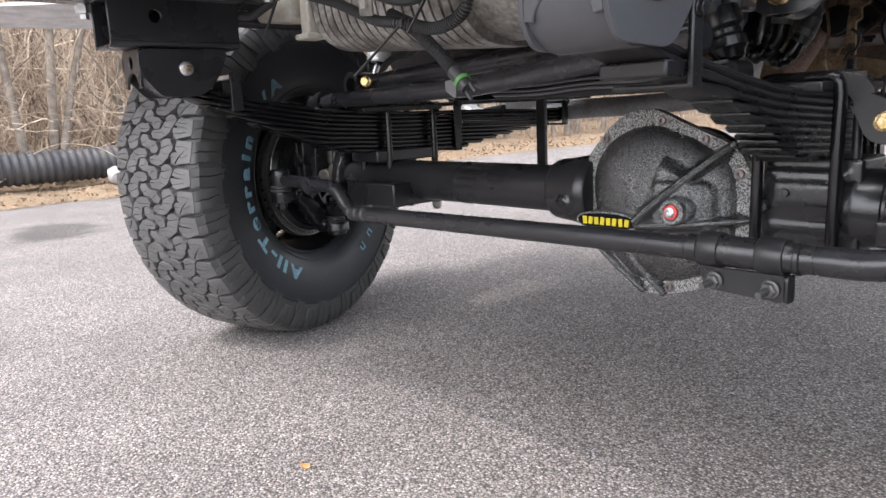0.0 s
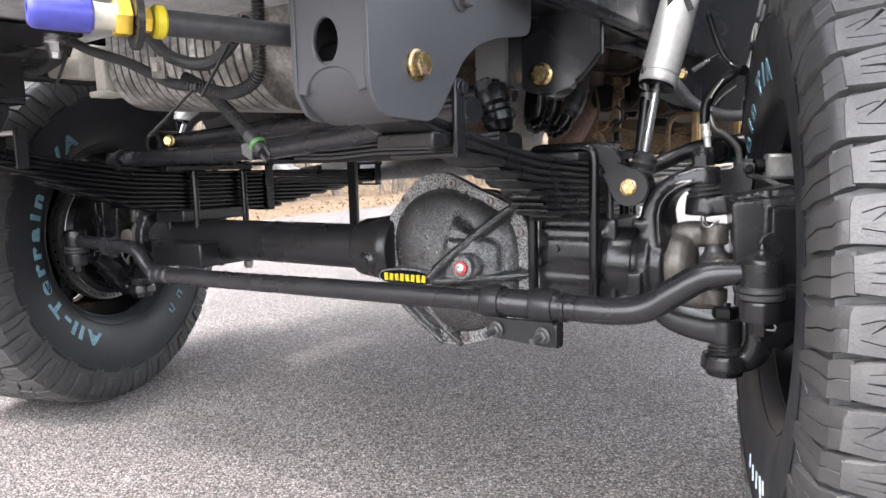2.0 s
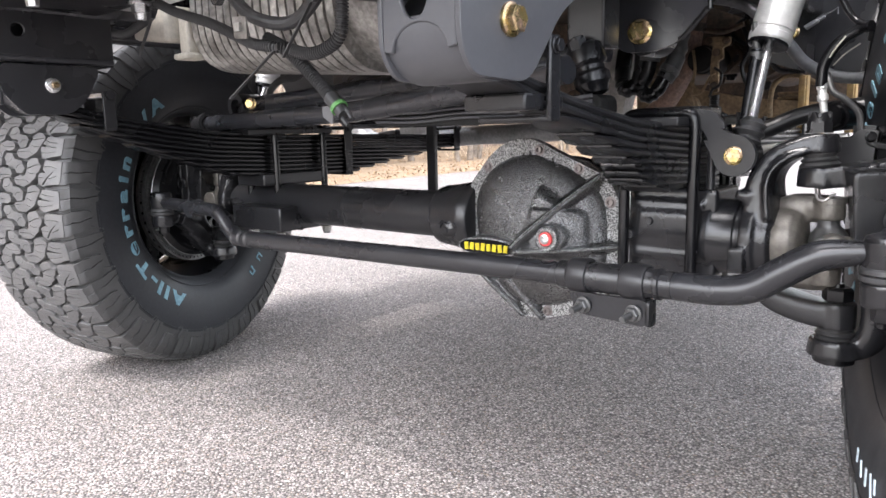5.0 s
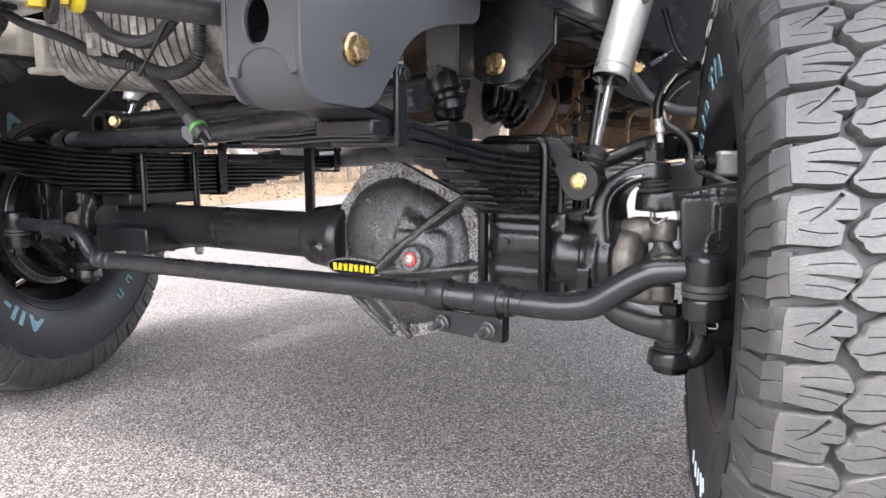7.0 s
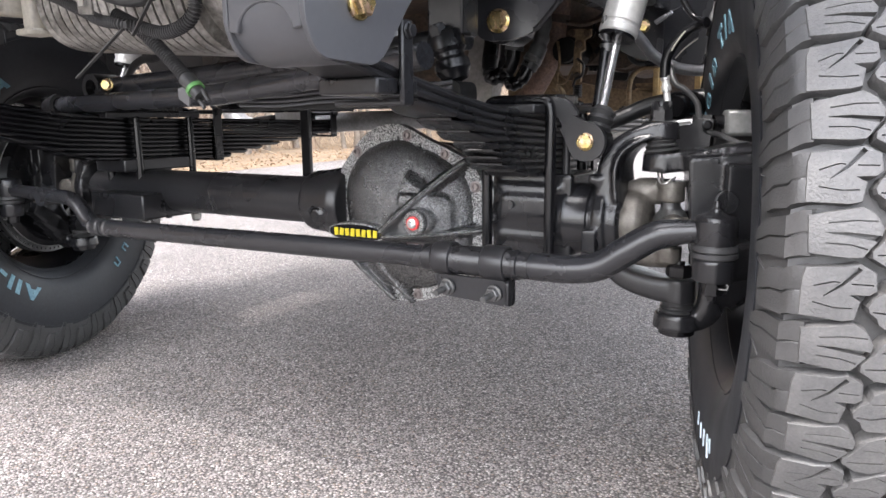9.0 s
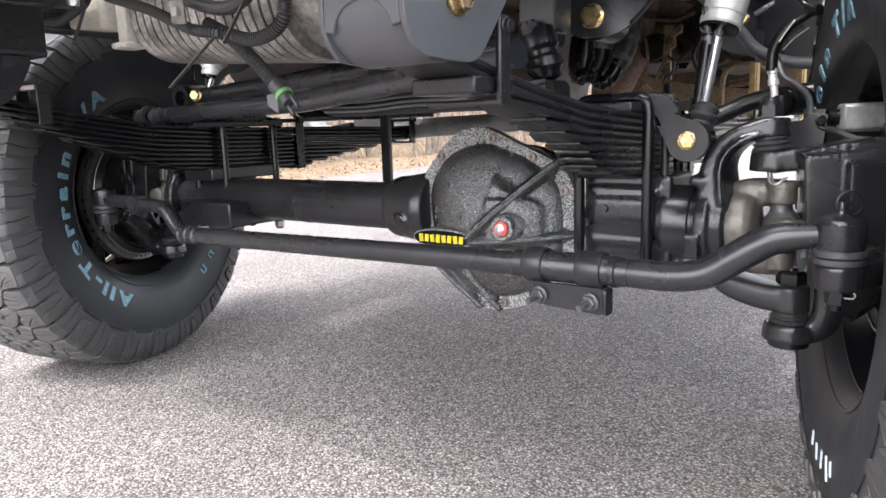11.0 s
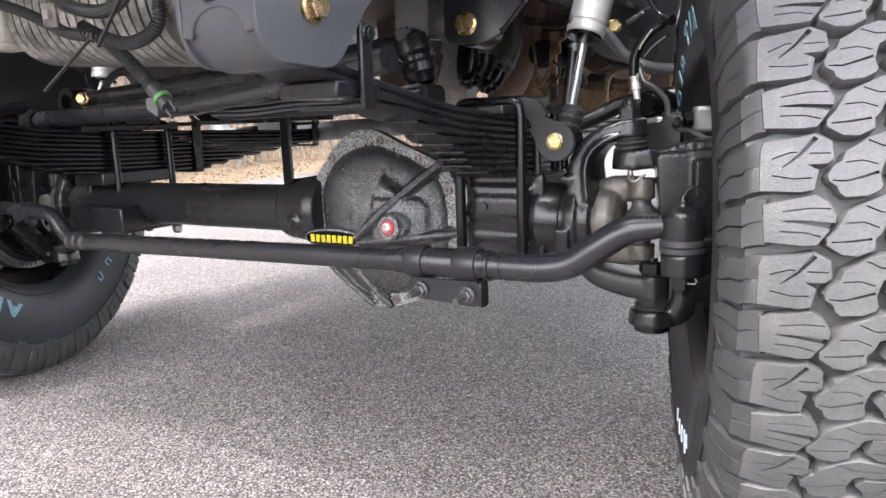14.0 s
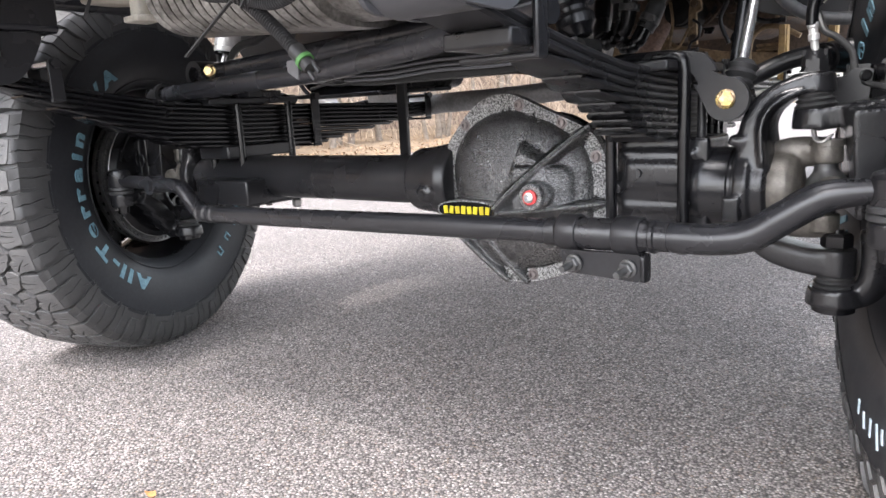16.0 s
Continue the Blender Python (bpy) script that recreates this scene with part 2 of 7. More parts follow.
def bolt(name, at, axis, size, parent, material, washer=None, stud=0.0, hollow=False):
    """A flanged hexagon bolt head, its face turned along axis."""
    m, _ = basis(at, Vector(at) + Vector(axis))
    bm = bmesh.new()
    r = size / 2
    lathe(bm, [(-0.001, r * 1.35), (r * 0.16, r * 1.35), (r * 0.3, r * 1.1), (r * 0.3, r * 0.4)], m, 24)
    hexa = [(r * 1.12 * math.cos(math.pi / 3 * i), r * 1.12 * math.sin(math.pi / 3 * i)) for i in range(6)]
    rings = [[bm.verts.new(m @ Vector((u * k, v * k, z))) for u, v in hexa] for z, k in ((r * 0.2, 1), (r * 0.85, 1), (r * 0.98, 0.86))]
    for a, b in zip(rings, rings[1:]):
        for i in range(6):
            bm.faces.new((a[i], a[(i + 1) % 6], b[(i + 1) % 6], b[i]))
    bm.faces.new(rings[-1])
    if stud:
        c = Vector(at)
        ax = Vector(axis).normalized()
        cyl(bm, c + ax * r * 0.5, c + ax * (r * 0.95 + stud), r * 0.55, r * 0.5, 12)
    for i in range(6 if size > 0.02 and not stud else 0):
        a = math.pi / 3 * i + 0.3
        c = m @ Vector((0.62 * r * math.cos(a), 0.62 * r * math.sin(a), r * 0.985))
        box(bm, c, (r * 0.34, r * 0.07, r * 0.05), m.to_3x3().to_4x4() @ Matrix.Rotation(a, 4, "Z"))
    return part(name, bm, material, parent)


# ---- ground and distance ----
def ground_material():
    m = bpy.data.materials.new("light chip-sealed asphalt")
    m.use_nodes = True
    n, l = m.node_tree.nodes, m.node_tree.links
    b = n["Principled BSDF"]
    tc = n.new("ShaderNodeTexCoord")
    vor = n.new("ShaderNodeTexVoronoi")
    vor.inputs["Scale"].default_value = 225
    l.new(tc.outputs["Object"], vor.inputs["Vector"])
    bw = n.new("ShaderNodeSeparateColor")
    l.new(vor.outputs["Color"], bw.inputs[0])
    ramp = n.new("ShaderNodeValToRGB")
    e = ramp.color_ramp.elements
    e[0].position, e[0].color = 0.0, (0.11, 0.101, 0.098, 1)
    e[1].position, e[1].color = 1.0, (0.62, 0.574, 0.548, 1)
    for p, c in ((0.22, (0.19, 0.174, 0.166, 1)), (0.50, (0.285, 0.26, 0.247, 1)), (0.80, (0.40, 0.365, 0.348, 1)), (0.86, (0.29, 0.225, 0.18, 1)), (0.90, (0.46, 0.42, 0.398, 1))):
        k = e.new(p)
        k.color = c
    l.new(bw.outputs[0], ramp.inputs[0])
    broad = n.new("ShaderNodeTexNoise")
    broad.inputs["Scale"].default_value, broad.inputs["Detail"].default_value = 2.2, 7
    l.new(tc.outputs["Object"], broad.inputs["Vector"])
    mr = n.new("ShaderNodeMapRange")
    mr.inputs[1].default_value, mr.inputs[2].default_value, mr.inputs[3].default_value, mr.inputs[4].default_value = 0.3, 0.7, 0.84, 1.14
    l.new(broad.outputs[0], mr.inputs[0])
    gap = n.new("ShaderNodeMapRange")
    gap.inputs[1].default_value, gap.inputs[2].default_value, gap.inputs[3].default_value, gap.inputs[4].default_value = 0.30, 0.75, 1.0, 0.30
    l.new(vor.outputs["Distance"], gap.inputs[0])
    mul = n.new("ShaderNodeMath")
    mul.operation = "MULTIPLY"
    l.new(mr.outputs[0], mul.inputs[0])
    l.new(gap.outputs[0], mul.inputs[1])
    hsv = n.new("ShaderNodeHueSaturation")
    l.new(ramp.outputs[0], hsv.inputs["Color"])
    l.new(mul.outputs[0], hsv.inputs["Value"])
    # an old oil stain with a ragged edge
    mp = n.new("ShaderNodeMapping")
    mp.inputs["Location"].default_value, mp.inputs["Scale"].default_value = (6.6, -0.05, 0), (1.75, 3.2, 1)
    l.new(tc.outputs["Object"], mp.inputs["Vector"])
    ln = n.new("ShaderNodeVectorMath")
    ln.operation = "LENGTH"
    l.new(mp.outputs[0], ln.inputs[0])
    rag = n.new("ShaderNodeMath")
    rag.operation = "MULTIPLY_ADD"
    rag.inputs[1].default_value = 1.6
    l.new(broad.outputs[0], rag.inputs[0])
    l.new(ln.outputs["Value"], rag.inputs[2])
    st = n.new("ShaderNodeMapRange")
    st.inputs[1].default_value, st.inputs[2].default_value, st.inputs[3].default_value, st.inputs[4].default_value = 1.35, 1.75, 0.5, 1.0
    l.new(rag.outputs[0], st.inputs[0])
    oil = n.new("ShaderNodeHueSaturation")
    l.new(hsv.outputs[0], oil.inputs["Color"])
    l.new(st.outputs[0], oil.inputs["Value"])
    l.new(oil.outputs[0], b.inputs["Base Color"])
    b.inputs["Roughness"].default_value = 0.8
    bp = n.new("ShaderNodeBump")
    bp.inputs["Strength"].default_value, bp.inputs["Distance"].default_value, bp.invert = 0.9, 0.004, True
    l.new(vor.outputs["Distance"], bp.inputs["Height"])
    l.new(bp.outputs[0], b.inputs["Normal"])
    return m


ROAD = ground_material()
bm = bmesh.new()
xs = [-400, -60, -20, -5.43, -4, -2, 0, 2, 6, 20, 400]
ys = [-400, -40, -8, -3, -1, 0, 1, 3, 8, 40, 400]
grid = [[bm.verts.new((x, y, 0)) for y in ys] for x in xs]
for i in range(len(xs) - 1):
    for j in range(len(ys) - 1):
        bm.faces.new((grid[i][j], grid[i + 1][j], grid[i + 1][j + 1], grid[i][j + 1]))
ground = part("ground", bm, ROAD)
tagged(ground, "light grey weathered asphalt with coarse pale aggregate", "road", kind="structure")
# paving seam and hair cracks, filled with dark grit
CRACK = mat("dark gritty crack", (0.075, 0.068, 0.062), 0.95, second=(0.15, 0.135, 0.125), scale=30, fine=200, spread=0.4)
wander = random.Random(17)


def crack(name, stops, width, label):
    """A ragged narrow strip from stop to stop that comes and goes in width."""
    bm = bmesh.new()
    line = smooth_path([(x, y, 0.0012) for x, y in stops], 14)
    pairs = []
    for i, p in enumerate(line):
        d = (Vector(line[min(i + 1, len(line) - 1)]) - Vector(line[max(i - 1, 0)])).normalized()
        side_way = Vector((-d.y, d.x, 0))
        c = Vector(p) + side_way * wander.uniform(-2, 2) * width
        w = width * wander.uniform(0.25, 1.0) / 2
        pairs.append((bm.verts.new(c + side_way * w), bm.verts.new(c - side_way * w)))
    for a, b in zip(pairs, pairs[1:]):
        bm.faces.new((a[0], a[1], b[1], b[0]))
    part(name, bm, CRACK, ground, label)


crack("paving_seam", [(-0.93, -2.6), (-0.94, -1.4), (-0.945, -0.9), (-0.948, -0.61), (-0.975, -0.447), (-0.981, -0.345), (-0.982, -0.2), (-0.97, 0.25), (-0.955, 0.36), (-0.95, 0.9), (-0.96, 1.8), (-0.94, 3.5)], 0.006, "thin dark seam between two strips of asphalt")
crack("hair_crack", [(-4.62, 0.30), (-4.54, 0.372), (-4.286, 0.429), (-4.239, 0.547), (-4.0, 0.62)], 0.016, "fine crack in the asphalt")


# ---- wheels ----
R_TYRE, AXLE_Z = 0.464, 0.455
STEER = {1: 16.2, -1: 17.5}   # degrees by which each wheel is turned
HUB = {1: 0.220, -1: 0.215}   # from the ball joints to the tyre's middle plane
PIV = {1: 0.762, -1: 0.746}   # the ball joints, each side of the middle
AX_IN = Matrix.Rotation(radians(90), 4, "Y")   # turned shapes: local z to the wheel's axis


def wheel_pose(side):
    c, s = math.cos(radians(STEER[side])), math.sin(radians(STEER[side]))
    at = Vector((side * PIV[side] + side * HUB[side] * c, side * HUB[side] * s, AXLE_Z))
    return Matrix.Translation(at) @ Matrix.Rotation(radians(STEER[side] + (0 if side > 0 else 180)), 4, "Z")


def crown(a):
    """The tread's radius across its width."""
    return R_TYRE - 0.35 * a * a - (max(0, abs(a) - 0.115) * 0.25)


def ribbon(line, w0, w1):
    """The outline of a cut along a bent line, w0 wide at its start and w1 at its end."""
    left, right = [], []
    for i, p in enumerate(line):
        a, b = Vector(line[max(0, i - 1)]), Vector(line[min(len(line) - 1, i + 1)])
        d = (b - a).normalized()
        w = (w0 + (w1 - w0) * i / (len(line) - 1)) / 2
        left.append((p[0] - d.y * w, p[1] + d.x * w))
        right.append((p[0] + d.y * w, p[1] - d.x * w))
    return left + right[::-1]


REPEATS = {1: 28, -1: 24}   # the pattern repeats as often round each tyre


def block_mesh(name, outline, cuts, hand, depth=0.0185):
    """One tread block. outline: (across, along) in metres; cuts: sipes (line, width at its start, at its end) sunk into its top; hand: 1 or -1 for the half that is turned round."""
    bm = bmesh.new()

    def at(u, v, drop):
        aa, vv = u * hand, v * hand
        r = crown(aa) - drop
        return bm.verts.new((aa, -r * math.sin(vv / R_TYRE), r * math.cos(vv / R_TYRE)))

    def ccw(poly):
        return poly if sum(poly[i - 1][0] * poly[i][1] - poly[i][0] * poly[i - 1][1] for i in range(len(poly))) > 0 else poly[::-1]

    raw = [Vector(p) for p in ccw(outline)]
    size = len(raw)
    outline = []
    for i, p in enumerate(raw):   # blocks stand close, with narrow grooves
        e0, e1 = (p - raw[i - 1]).normalized(), (raw[(i + 1) % size] - p).normalized()
        n0, n1 = Vector((e0.y, -e0.x)), Vector((e1.y, -e1.x))
        o = (n0 + n1) * (0.0014 / max(0.6, 1 + n0.dot(n1)))
        outline.append((p.x + o.x, p.y + o.y))
    rings = []
    for grow, drop in ((0.0014, depth), (0.0006, 0.0010), (0.0, 0.0)):
        ring = []
        for i, (u, v) in enumerate(outline):
            d = Vector(outline[(i + 1) % size]) - Vector(outline[i - 1])
            d = d.normalized() * grow
            ring.append((u + d.y, v - d.x, drop))
        rings.append(ring)
    for a, b in zip(rings, rings[1:]):
        va, vb = [at(*p) for p in a], [at(*p) for p in b]
        for i in range(size):
            j = (i + 1) % size
            bm.faces.new((va[i], va[j], vb[j], vb[i]))
    pts, loops = [Vector(p) for p in outline], [list(range(size))]
    for line, w0, w1 in cuts:
        rib = ccw(ribbon(line, w0, w1))
        loops.append(list(range(len(pts), len(pts) + len(rib))))
        pts += [Vector(p) for p in rib]
    flat, _, tris, _, _, origin = delaunay_2d_cdt(pts, [], loops, 1, 1e-6)
    top = [at(p.x, p.y, 0.0) for p in flat]
    low = [None] * len(flat)
    keep = [f for f, o in zip(tris, origin) if 0 in o and len(set(o)) == 1]
    sunk = [f for f, o in zip(tris, origin) if 0 in o and len(set(o)) > 1]
    for f in keep:
        bm.faces.new([top[i] for i in f])
    edges = {(f[i], f[(i + 1) % len(f)]) for f in keep for i in range(len(f))}
    for f in sunk:
        for i in f:
            if low[i] is None:
                low[i] = at(flat[i].x, flat[i].y, 0.0075)
        bm.faces.new([low[i] for i in f])
    for f in sunk:
        for i in range(len(f)):
            a, b = f[i], f[(i + 1) % len(f)]
            if (b, a) in edges:
                bm.faces.new((low[a], low[b], top[b], top[a]))
    bmesh.ops.remove_doubles(bm, verts=bm.verts[:], dist=0.00001)
    bmesh.ops.recalc_face_normals(bm, faces=bm.faces[:])
    loose = [v for v in bm.verts if not v.link_faces]
    bmesh.ops.delete(bm, geom=loose, context="VERTS")
    me = bpy.data.meshes.new(name)
    bm.to_mesh(me)
    bm.free()
    me.materials.append(RUBBER)
    finish(me, 30)
    return me


# one repeat of the tread from its inner edge to the middle, in millimetres (across, along): outline, then sipes
TREAD = [
    ([(-132, 18), (-112, 14), (-93, 10), (-84, 16), (-78, 28), (-79, 34), (-83, 41), (-92, 54), (-101, 55), (-131, 52)],
     [([(-77, 38), (-103, 34), (-120, 33)], 6, 0.8), ([(-119, 24), (-98, 21), (-81, 21.5)], 1.2, 1.2), ([(-120, 43), (-101, 44), (-88, 48)], 1.2, 1.2)]),
    ([(-134, 77), (-132, 69), (-106, 67), (-92, 64), (-81, 71), (-80, 86), (-84, 89.5), (-101, 91), (-92, 98), (-95, 114), (-103, 116), (-135, 114)],
     [([(-92, 66), (-105, 82), (-119, 94)], 4.5, 0.8), ([(-127, 85), (-112, 79.5), (-107, 80)], 1.2, 1.2), ([(-98, 81), (-81, 81.5)], 1.2, 1.2), ([(-127, 101), (-110, 105), (-96, 104.5)], 1.2, 1.2)]),
    ([(-71, -22), (-68, -31), (-60, -36), (-51, -43), (-37, -48), (-13, -44), (-7, -37), (-8, -31), (-23, -27.5), (-33, -30), (-40, -26), (-43, -17), (-45, -9), (-43, 0), (-44, 3), (-53, 8), (-69, 9), (-73, 6), (-75, 0), (-81, -5), (-82, -9), (-78, -17)],
     [([(-52, -42), (-41, -36), (-9, -35.5)], 1.3, 1.3), ([(-70, -21.5), (-56, -23), (-45, -19)], 1.2, 1.2), ([(-80, -5), (-69, -4), (-56, -8), (-44.5, -12)], 1.2, 2.6)]),
    ([(-71, 34), (-66, 25), (-58, 20), (-37, 10), (-12, 14), (-6, 22), (-9, 28.5), (-31, 29.5), (-39, 33), (-43, 43), (-48, 49), (-48, 58), (-59, 64), (-71, 63), (-82, 55), (-82, 50), (-75, 42)],
     [([(-54, 19), (-42, 25), (-8, 24)], 1.3, 1.3), ([(-69, 35), (-55, 34), (-44, 39)], 1.2, 1.2), ([(-80, 53), (-66, 52), (-49, 49.5)], 1.2, 2.2)]),
    ([(-28, -20), (-11, -20), (-7, -13), (-1.5, -9), (-1.5, 7), (-24, 3), (-26, -3), (-33, -12)], [([(-26, -2), (-14, -4), (-9, -11)], 1.2, 1.2)]),
    ([(-29, 35), (-13, 33), (-8, 39), (-1.5, 44), (-1.5, 61), (-22, 58), (-32, 50)], [([(-28, 50), (-14, 50), (-8, 43)], 1.2, 1.2)]),
]
TREAD_SHIFT = {1: 0.633, -1: 0.12}   # metres by which the pattern is turned on each wheel


def lug_mesh(v_mid, half_lug, deep, out, hand, stretch):
    """A raised lug that runs from the shoulder down the sidewall, with a notched inner end."""
    bm = bmesh.new()
    prof = [(0.1290, 0.4515, 1.0, 0.0020), (0.1370, 0.4475, 1.0, 0.0036), (0.1425, 0.4415, 0.98, 0.0036), (0.1460, 0.4370, 0.98, 0.0030),
            (0.1535, 0.4130 + (deep - 0.38) * 0.8, 0.96, 0.0042), (0.1570, deep + 0.016, 0.88, 0.0042), (0.1592, deep, 0.58, 0.0036), (0.1588, deep - 0.001, 0.50, -0.003)]
    rows = []
    for k, (a, r, share, h) in enumerate(prof):
        half = half_lug * share * stretch
        skew = (0, 0, 0.002, 0.005, 0.005, 0.010, 0.013, 0.013)[k]
        row = []
        for off, up in ((-half - 0.0015, -0.006), (-half, h), (-half * 0.07, h), (0.0, h - 0.0034 if k > 2 else h - 0.001), (half * 0.07, h), (half, h), (half + 0.0015, -0.006)):
            ang = hand * (v_mid * stretch + skew + off) / R_TYRE
            row.append(bm.verts.new((hand * -(a + up + (out if 0 < k < 3 else 0)), -(r + up * 0.4) * math.sin(ang), (r + up * 0.4) * math.cos(ang))))
        rows.append(row)
    for a, b in zip(rows, rows[1:]):
        for i in range(6):
            bm.faces.new((a[i], a[i + 1], b[i + 1], b[i]))
    bmesh.ops.recalc_face_normals(bm, faces=bm.faces[:])
    me = bpy.data.meshes.new("sidewall_lug")
    bm.to_mesh(me)
    bm.free()
    me.materials.append(LUG)
    finish(me, 30)
    return me


def ring_text(text, radius, height, start, step, parent):
    """Letters round the inner sidewall; start: degrees from the top, clockwise as seen from the truck's middle."""
    ang = start
    wide = {"l": 0.5, "i": 0.5, "-": 0.65, "r": 0.75, "/": 0.7, "T": 1.1, "A": 1.2, " ": 0.45}
    for ch in text:
        ang += step * wide.get(ch, 1.0) / 2
        if ch != " ":
            cu = bpy.data.curves.new("letter", "FONT")
            cu.body, cu.size, cu.align_x, cu.extrude, cu.offset = ch, height, "CENTER", 0.0012, 0.0021
            ob = bpy.data.objects.new("letter", cu)
            me = bpy.data.meshes.new_from_object(ob)
            for v in me.vertices:
                x, y, z = v.co
                rr = radius + y - height * 0.3
                th = radians(ang) + 1.5 * x / radius
                v.co = (-(float(np.interp(rr, (0.246, 0.281, 0.325, 0.35, 0.378), (0.138, 0.153, 0.160, 0.1605, 0.159))) + 0.0006 + z), -rr * math.sin(th), rr * math.cos(th))
            bm = bmesh.new()
            bm.from_mesh(me)
            part("letter", bm, LETTER, parent, local=True)
            bpy.data.meshes.remove(me)
            bpy.data.objects.remove(ob)
            bpy.data.curves.remove(cu)
        ang += step * wide.get(ch, 1.0) / 2


def build_wheel(side, label):
    w = thing("wheel", wheel_pose(side), label, "wheel", "front wheels")
    # carcass: inner bead, sidewall, tread base, outer sidewall, outer bead
    half = [(0.108, 0.224), (0.118, 0.230), (0.138, 0.246), (0.153, 0.281), (0.1600, 0.325), (0.1605, 0.350), (0.1590, 0.378), (0.1540, 0.411), (0.1450, 0.4360), (0.125, 0.4430), (0.09, 0.4445), (0.05, 0.446)]
    prof = [(-a, r) for a, r in half] + [(0, 0.4465)] + half[::-1]
    bm = bmesh.new()
    lathe(bm, prof, AX_IN, 96, close=True)
    tyre = part("tyre", bm, RUBBER_WALL, w, "all-terrain tyre with a smooth dark sidewall", local=True)
    PAIRS = REPEATS[side]
    k_arc = 2 * math.pi * R_TYRE / PAIRS / 0.112   # the pattern is drawn 112 mm long
    # tread base and shoulder get the darker rubber, as shade between the blocks
    tyre.data.materials.append(LUG)
    for p in tyre.data.polygons:
        if math.hypot(p.center.y, p.center.z) > 0.385:
            p.material_index = 1
    for hand in (1, -1):
        for v_mid, half_lug, deep, out in ((0.0340, 0.0224, 0.372, -0.003), (0.0915, 0.0248, 0.392, 0.0005)):
            me = lug_mesh(v_mid, half_lug, deep, out, hand, k_arc)
            for k in range(PAIRS):
                ob = new("sidewall_lug", me)
                ob.parent = tyre
                ob.matrix_local = Matrix.Rotation(2 * math.pi * k / PAIRS + TREAD_SHIFT[side] / R_TYRE, 4, "X")
    for hand in (1, -1):
        bm = bmesh.new()
        for sgn in (-1, 1):
            rows = []
            for q in range(6):
                rr = 0.366 + 0.030 * q / 5
                ang = hand * (0.0625 * k_arc + sgn * (0.004 + 0.0165 * q / 5)) / R_TYRE
                aa = float(np.interp(rr, (0.350, 0.378, 0.411, 0.436), (0.1605, 0.159, 0.154, 0.145)))
                rows.append([bm.verts.new((-hand * (aa + up), -rr * math.sin(ang + off), rr * math.cos(ang + off))) for off, up in ((-0.006, -0.0008), (-0.0025, 0.0011), (0.0025, 0.0011), (0.006, -0.0008))])
            for a, b in zip(rows, rows[1:]):
                for i in range(3):
                    bm.faces.new((a[i], a[i + 1], b[i + 1], b[i]))
        bmesh.ops.recalc_face_normals(bm, faces=bm.faces[:])
        me = bpy.data.meshes.new("chevron_ridge")
        bm.to_mesh(me)
        bm.free()
        me.materials.append(LUG)
        finish(me, 30)
        for k in range(PAIRS):
            ob = new("chevron_ridge", me)
            ob.parent = tyre
            ob.matrix_local = Matrix.Rotation(2 * math.pi * k / PAIRS + TREAD_SHIFT[side] / R_TYRE, 4, "X")
    bm = bmesh.new()
    for s in (1, -1):
        lathe(bm, [(s * 0.1365, 0.2460), (s * 0.140, 0.2470), (s * 0.1420, 0.2500), (s * 0.139, 0.252)], AX_IN, 96, close=True)
        lathe(bm, [(s * 0.1600, 0.3705), (s * 0.1612, 0.3715), (s * 0.1605, 0.3735), (s * 0.158, 0.372)], AX_IN, 96, close=True)
    part("moulded_ring", bm, RUBBER_WALL, tyre, local=True)
    turn = {1: 40.0, -1: 5.0}[side]
    ring_text("All-Terrain T/A", 0.294, 0.047 if side < 0 else 0.040, 197 + turn, 10.6, tyre)
    # maker's lettering as plain strokes
    for i in range(10 if side < 0 else 0):
        th = radians((50 if side < 0 else 38) + i * 10.5)
        bm = bmesh.new()
        for dr, w_, h_, off in ((0.0, 0.005, 0.026, -0.008), (0.009 if i % 2 else -0.009, 0.019, 0.005, 0.0), (0.0, 0.005, 0.015, 0.008)):
            rr = 0.302 + dr
            c = Vector((-(0.1565 + dr * 0.2), -rr * math.sin(th) - off * math.cos(th), rr * math.cos(th) - off * math.sin(th)))
            box(bm, c, (0.003, w_, h_), Matrix.Rotation(th, 4, "X"))
        part("maker_mark", bm, LETTER, tyre, "plain pale blue strokes", local=True)
    if side > 0:   # a yard mark in white crayon
        for i, (off, tall, lean) in enumerate(((0.0, 0.020, 8), (0.008, 0.034, -6), (0.019, 0.026, 14), (0.030, 0.024, -10), (0.040, 0.022, 6))):
            th = radians(158) + off * 3.8 / 0.325
            bm = bmesh.new()
            rr = 0.325 + 0.003 * (i % 2)
            box(bm, Vector((-0.1615, -rr * math.sin(th), rr * math.cos(th))), (0.002, 0.007, tall), Matrix.Rotation(th + radians(lean), 4, "X"))
            part("crayon_mark", bm, CRAYON, tyre, "plain white crayon stroke", local=True)
    # rim
    bm = bmesh.new()
    lathe(bm, [(-0.111, 0.237), (-0.117, 0.234), (-0.113, 0.226), (-0.095, 0.218), (-0.04, 0.210), (0.06, 0.207), (0.10, 0.214), (0.112, 0.224), (0.116, 0.232), (0.10, 0.226), (0.06, 0.215), (-0.04, 0.217), (-0.09, 0.228)], AX_IN, 72, close=True)
    rim = part("rim", bm, RIM_BLACK, w, "gloss black alloy rim", local=True)
    bm = bmesh.new()
    cyl(bm, (0.05, 0, 0), (0.075, 0, 0), 0.10, 0.09, 40)
    for i in range(8):
        a = math.pi / 4 * i
        d = Vector((0, math.cos(a), math.sin(a)))
        m = Matrix.Rotation(a, 4, "X")
        box(bm, Vector((0.07, 0, 0)) + d * 0.145, (0.03, 0.12, 0.045), m)
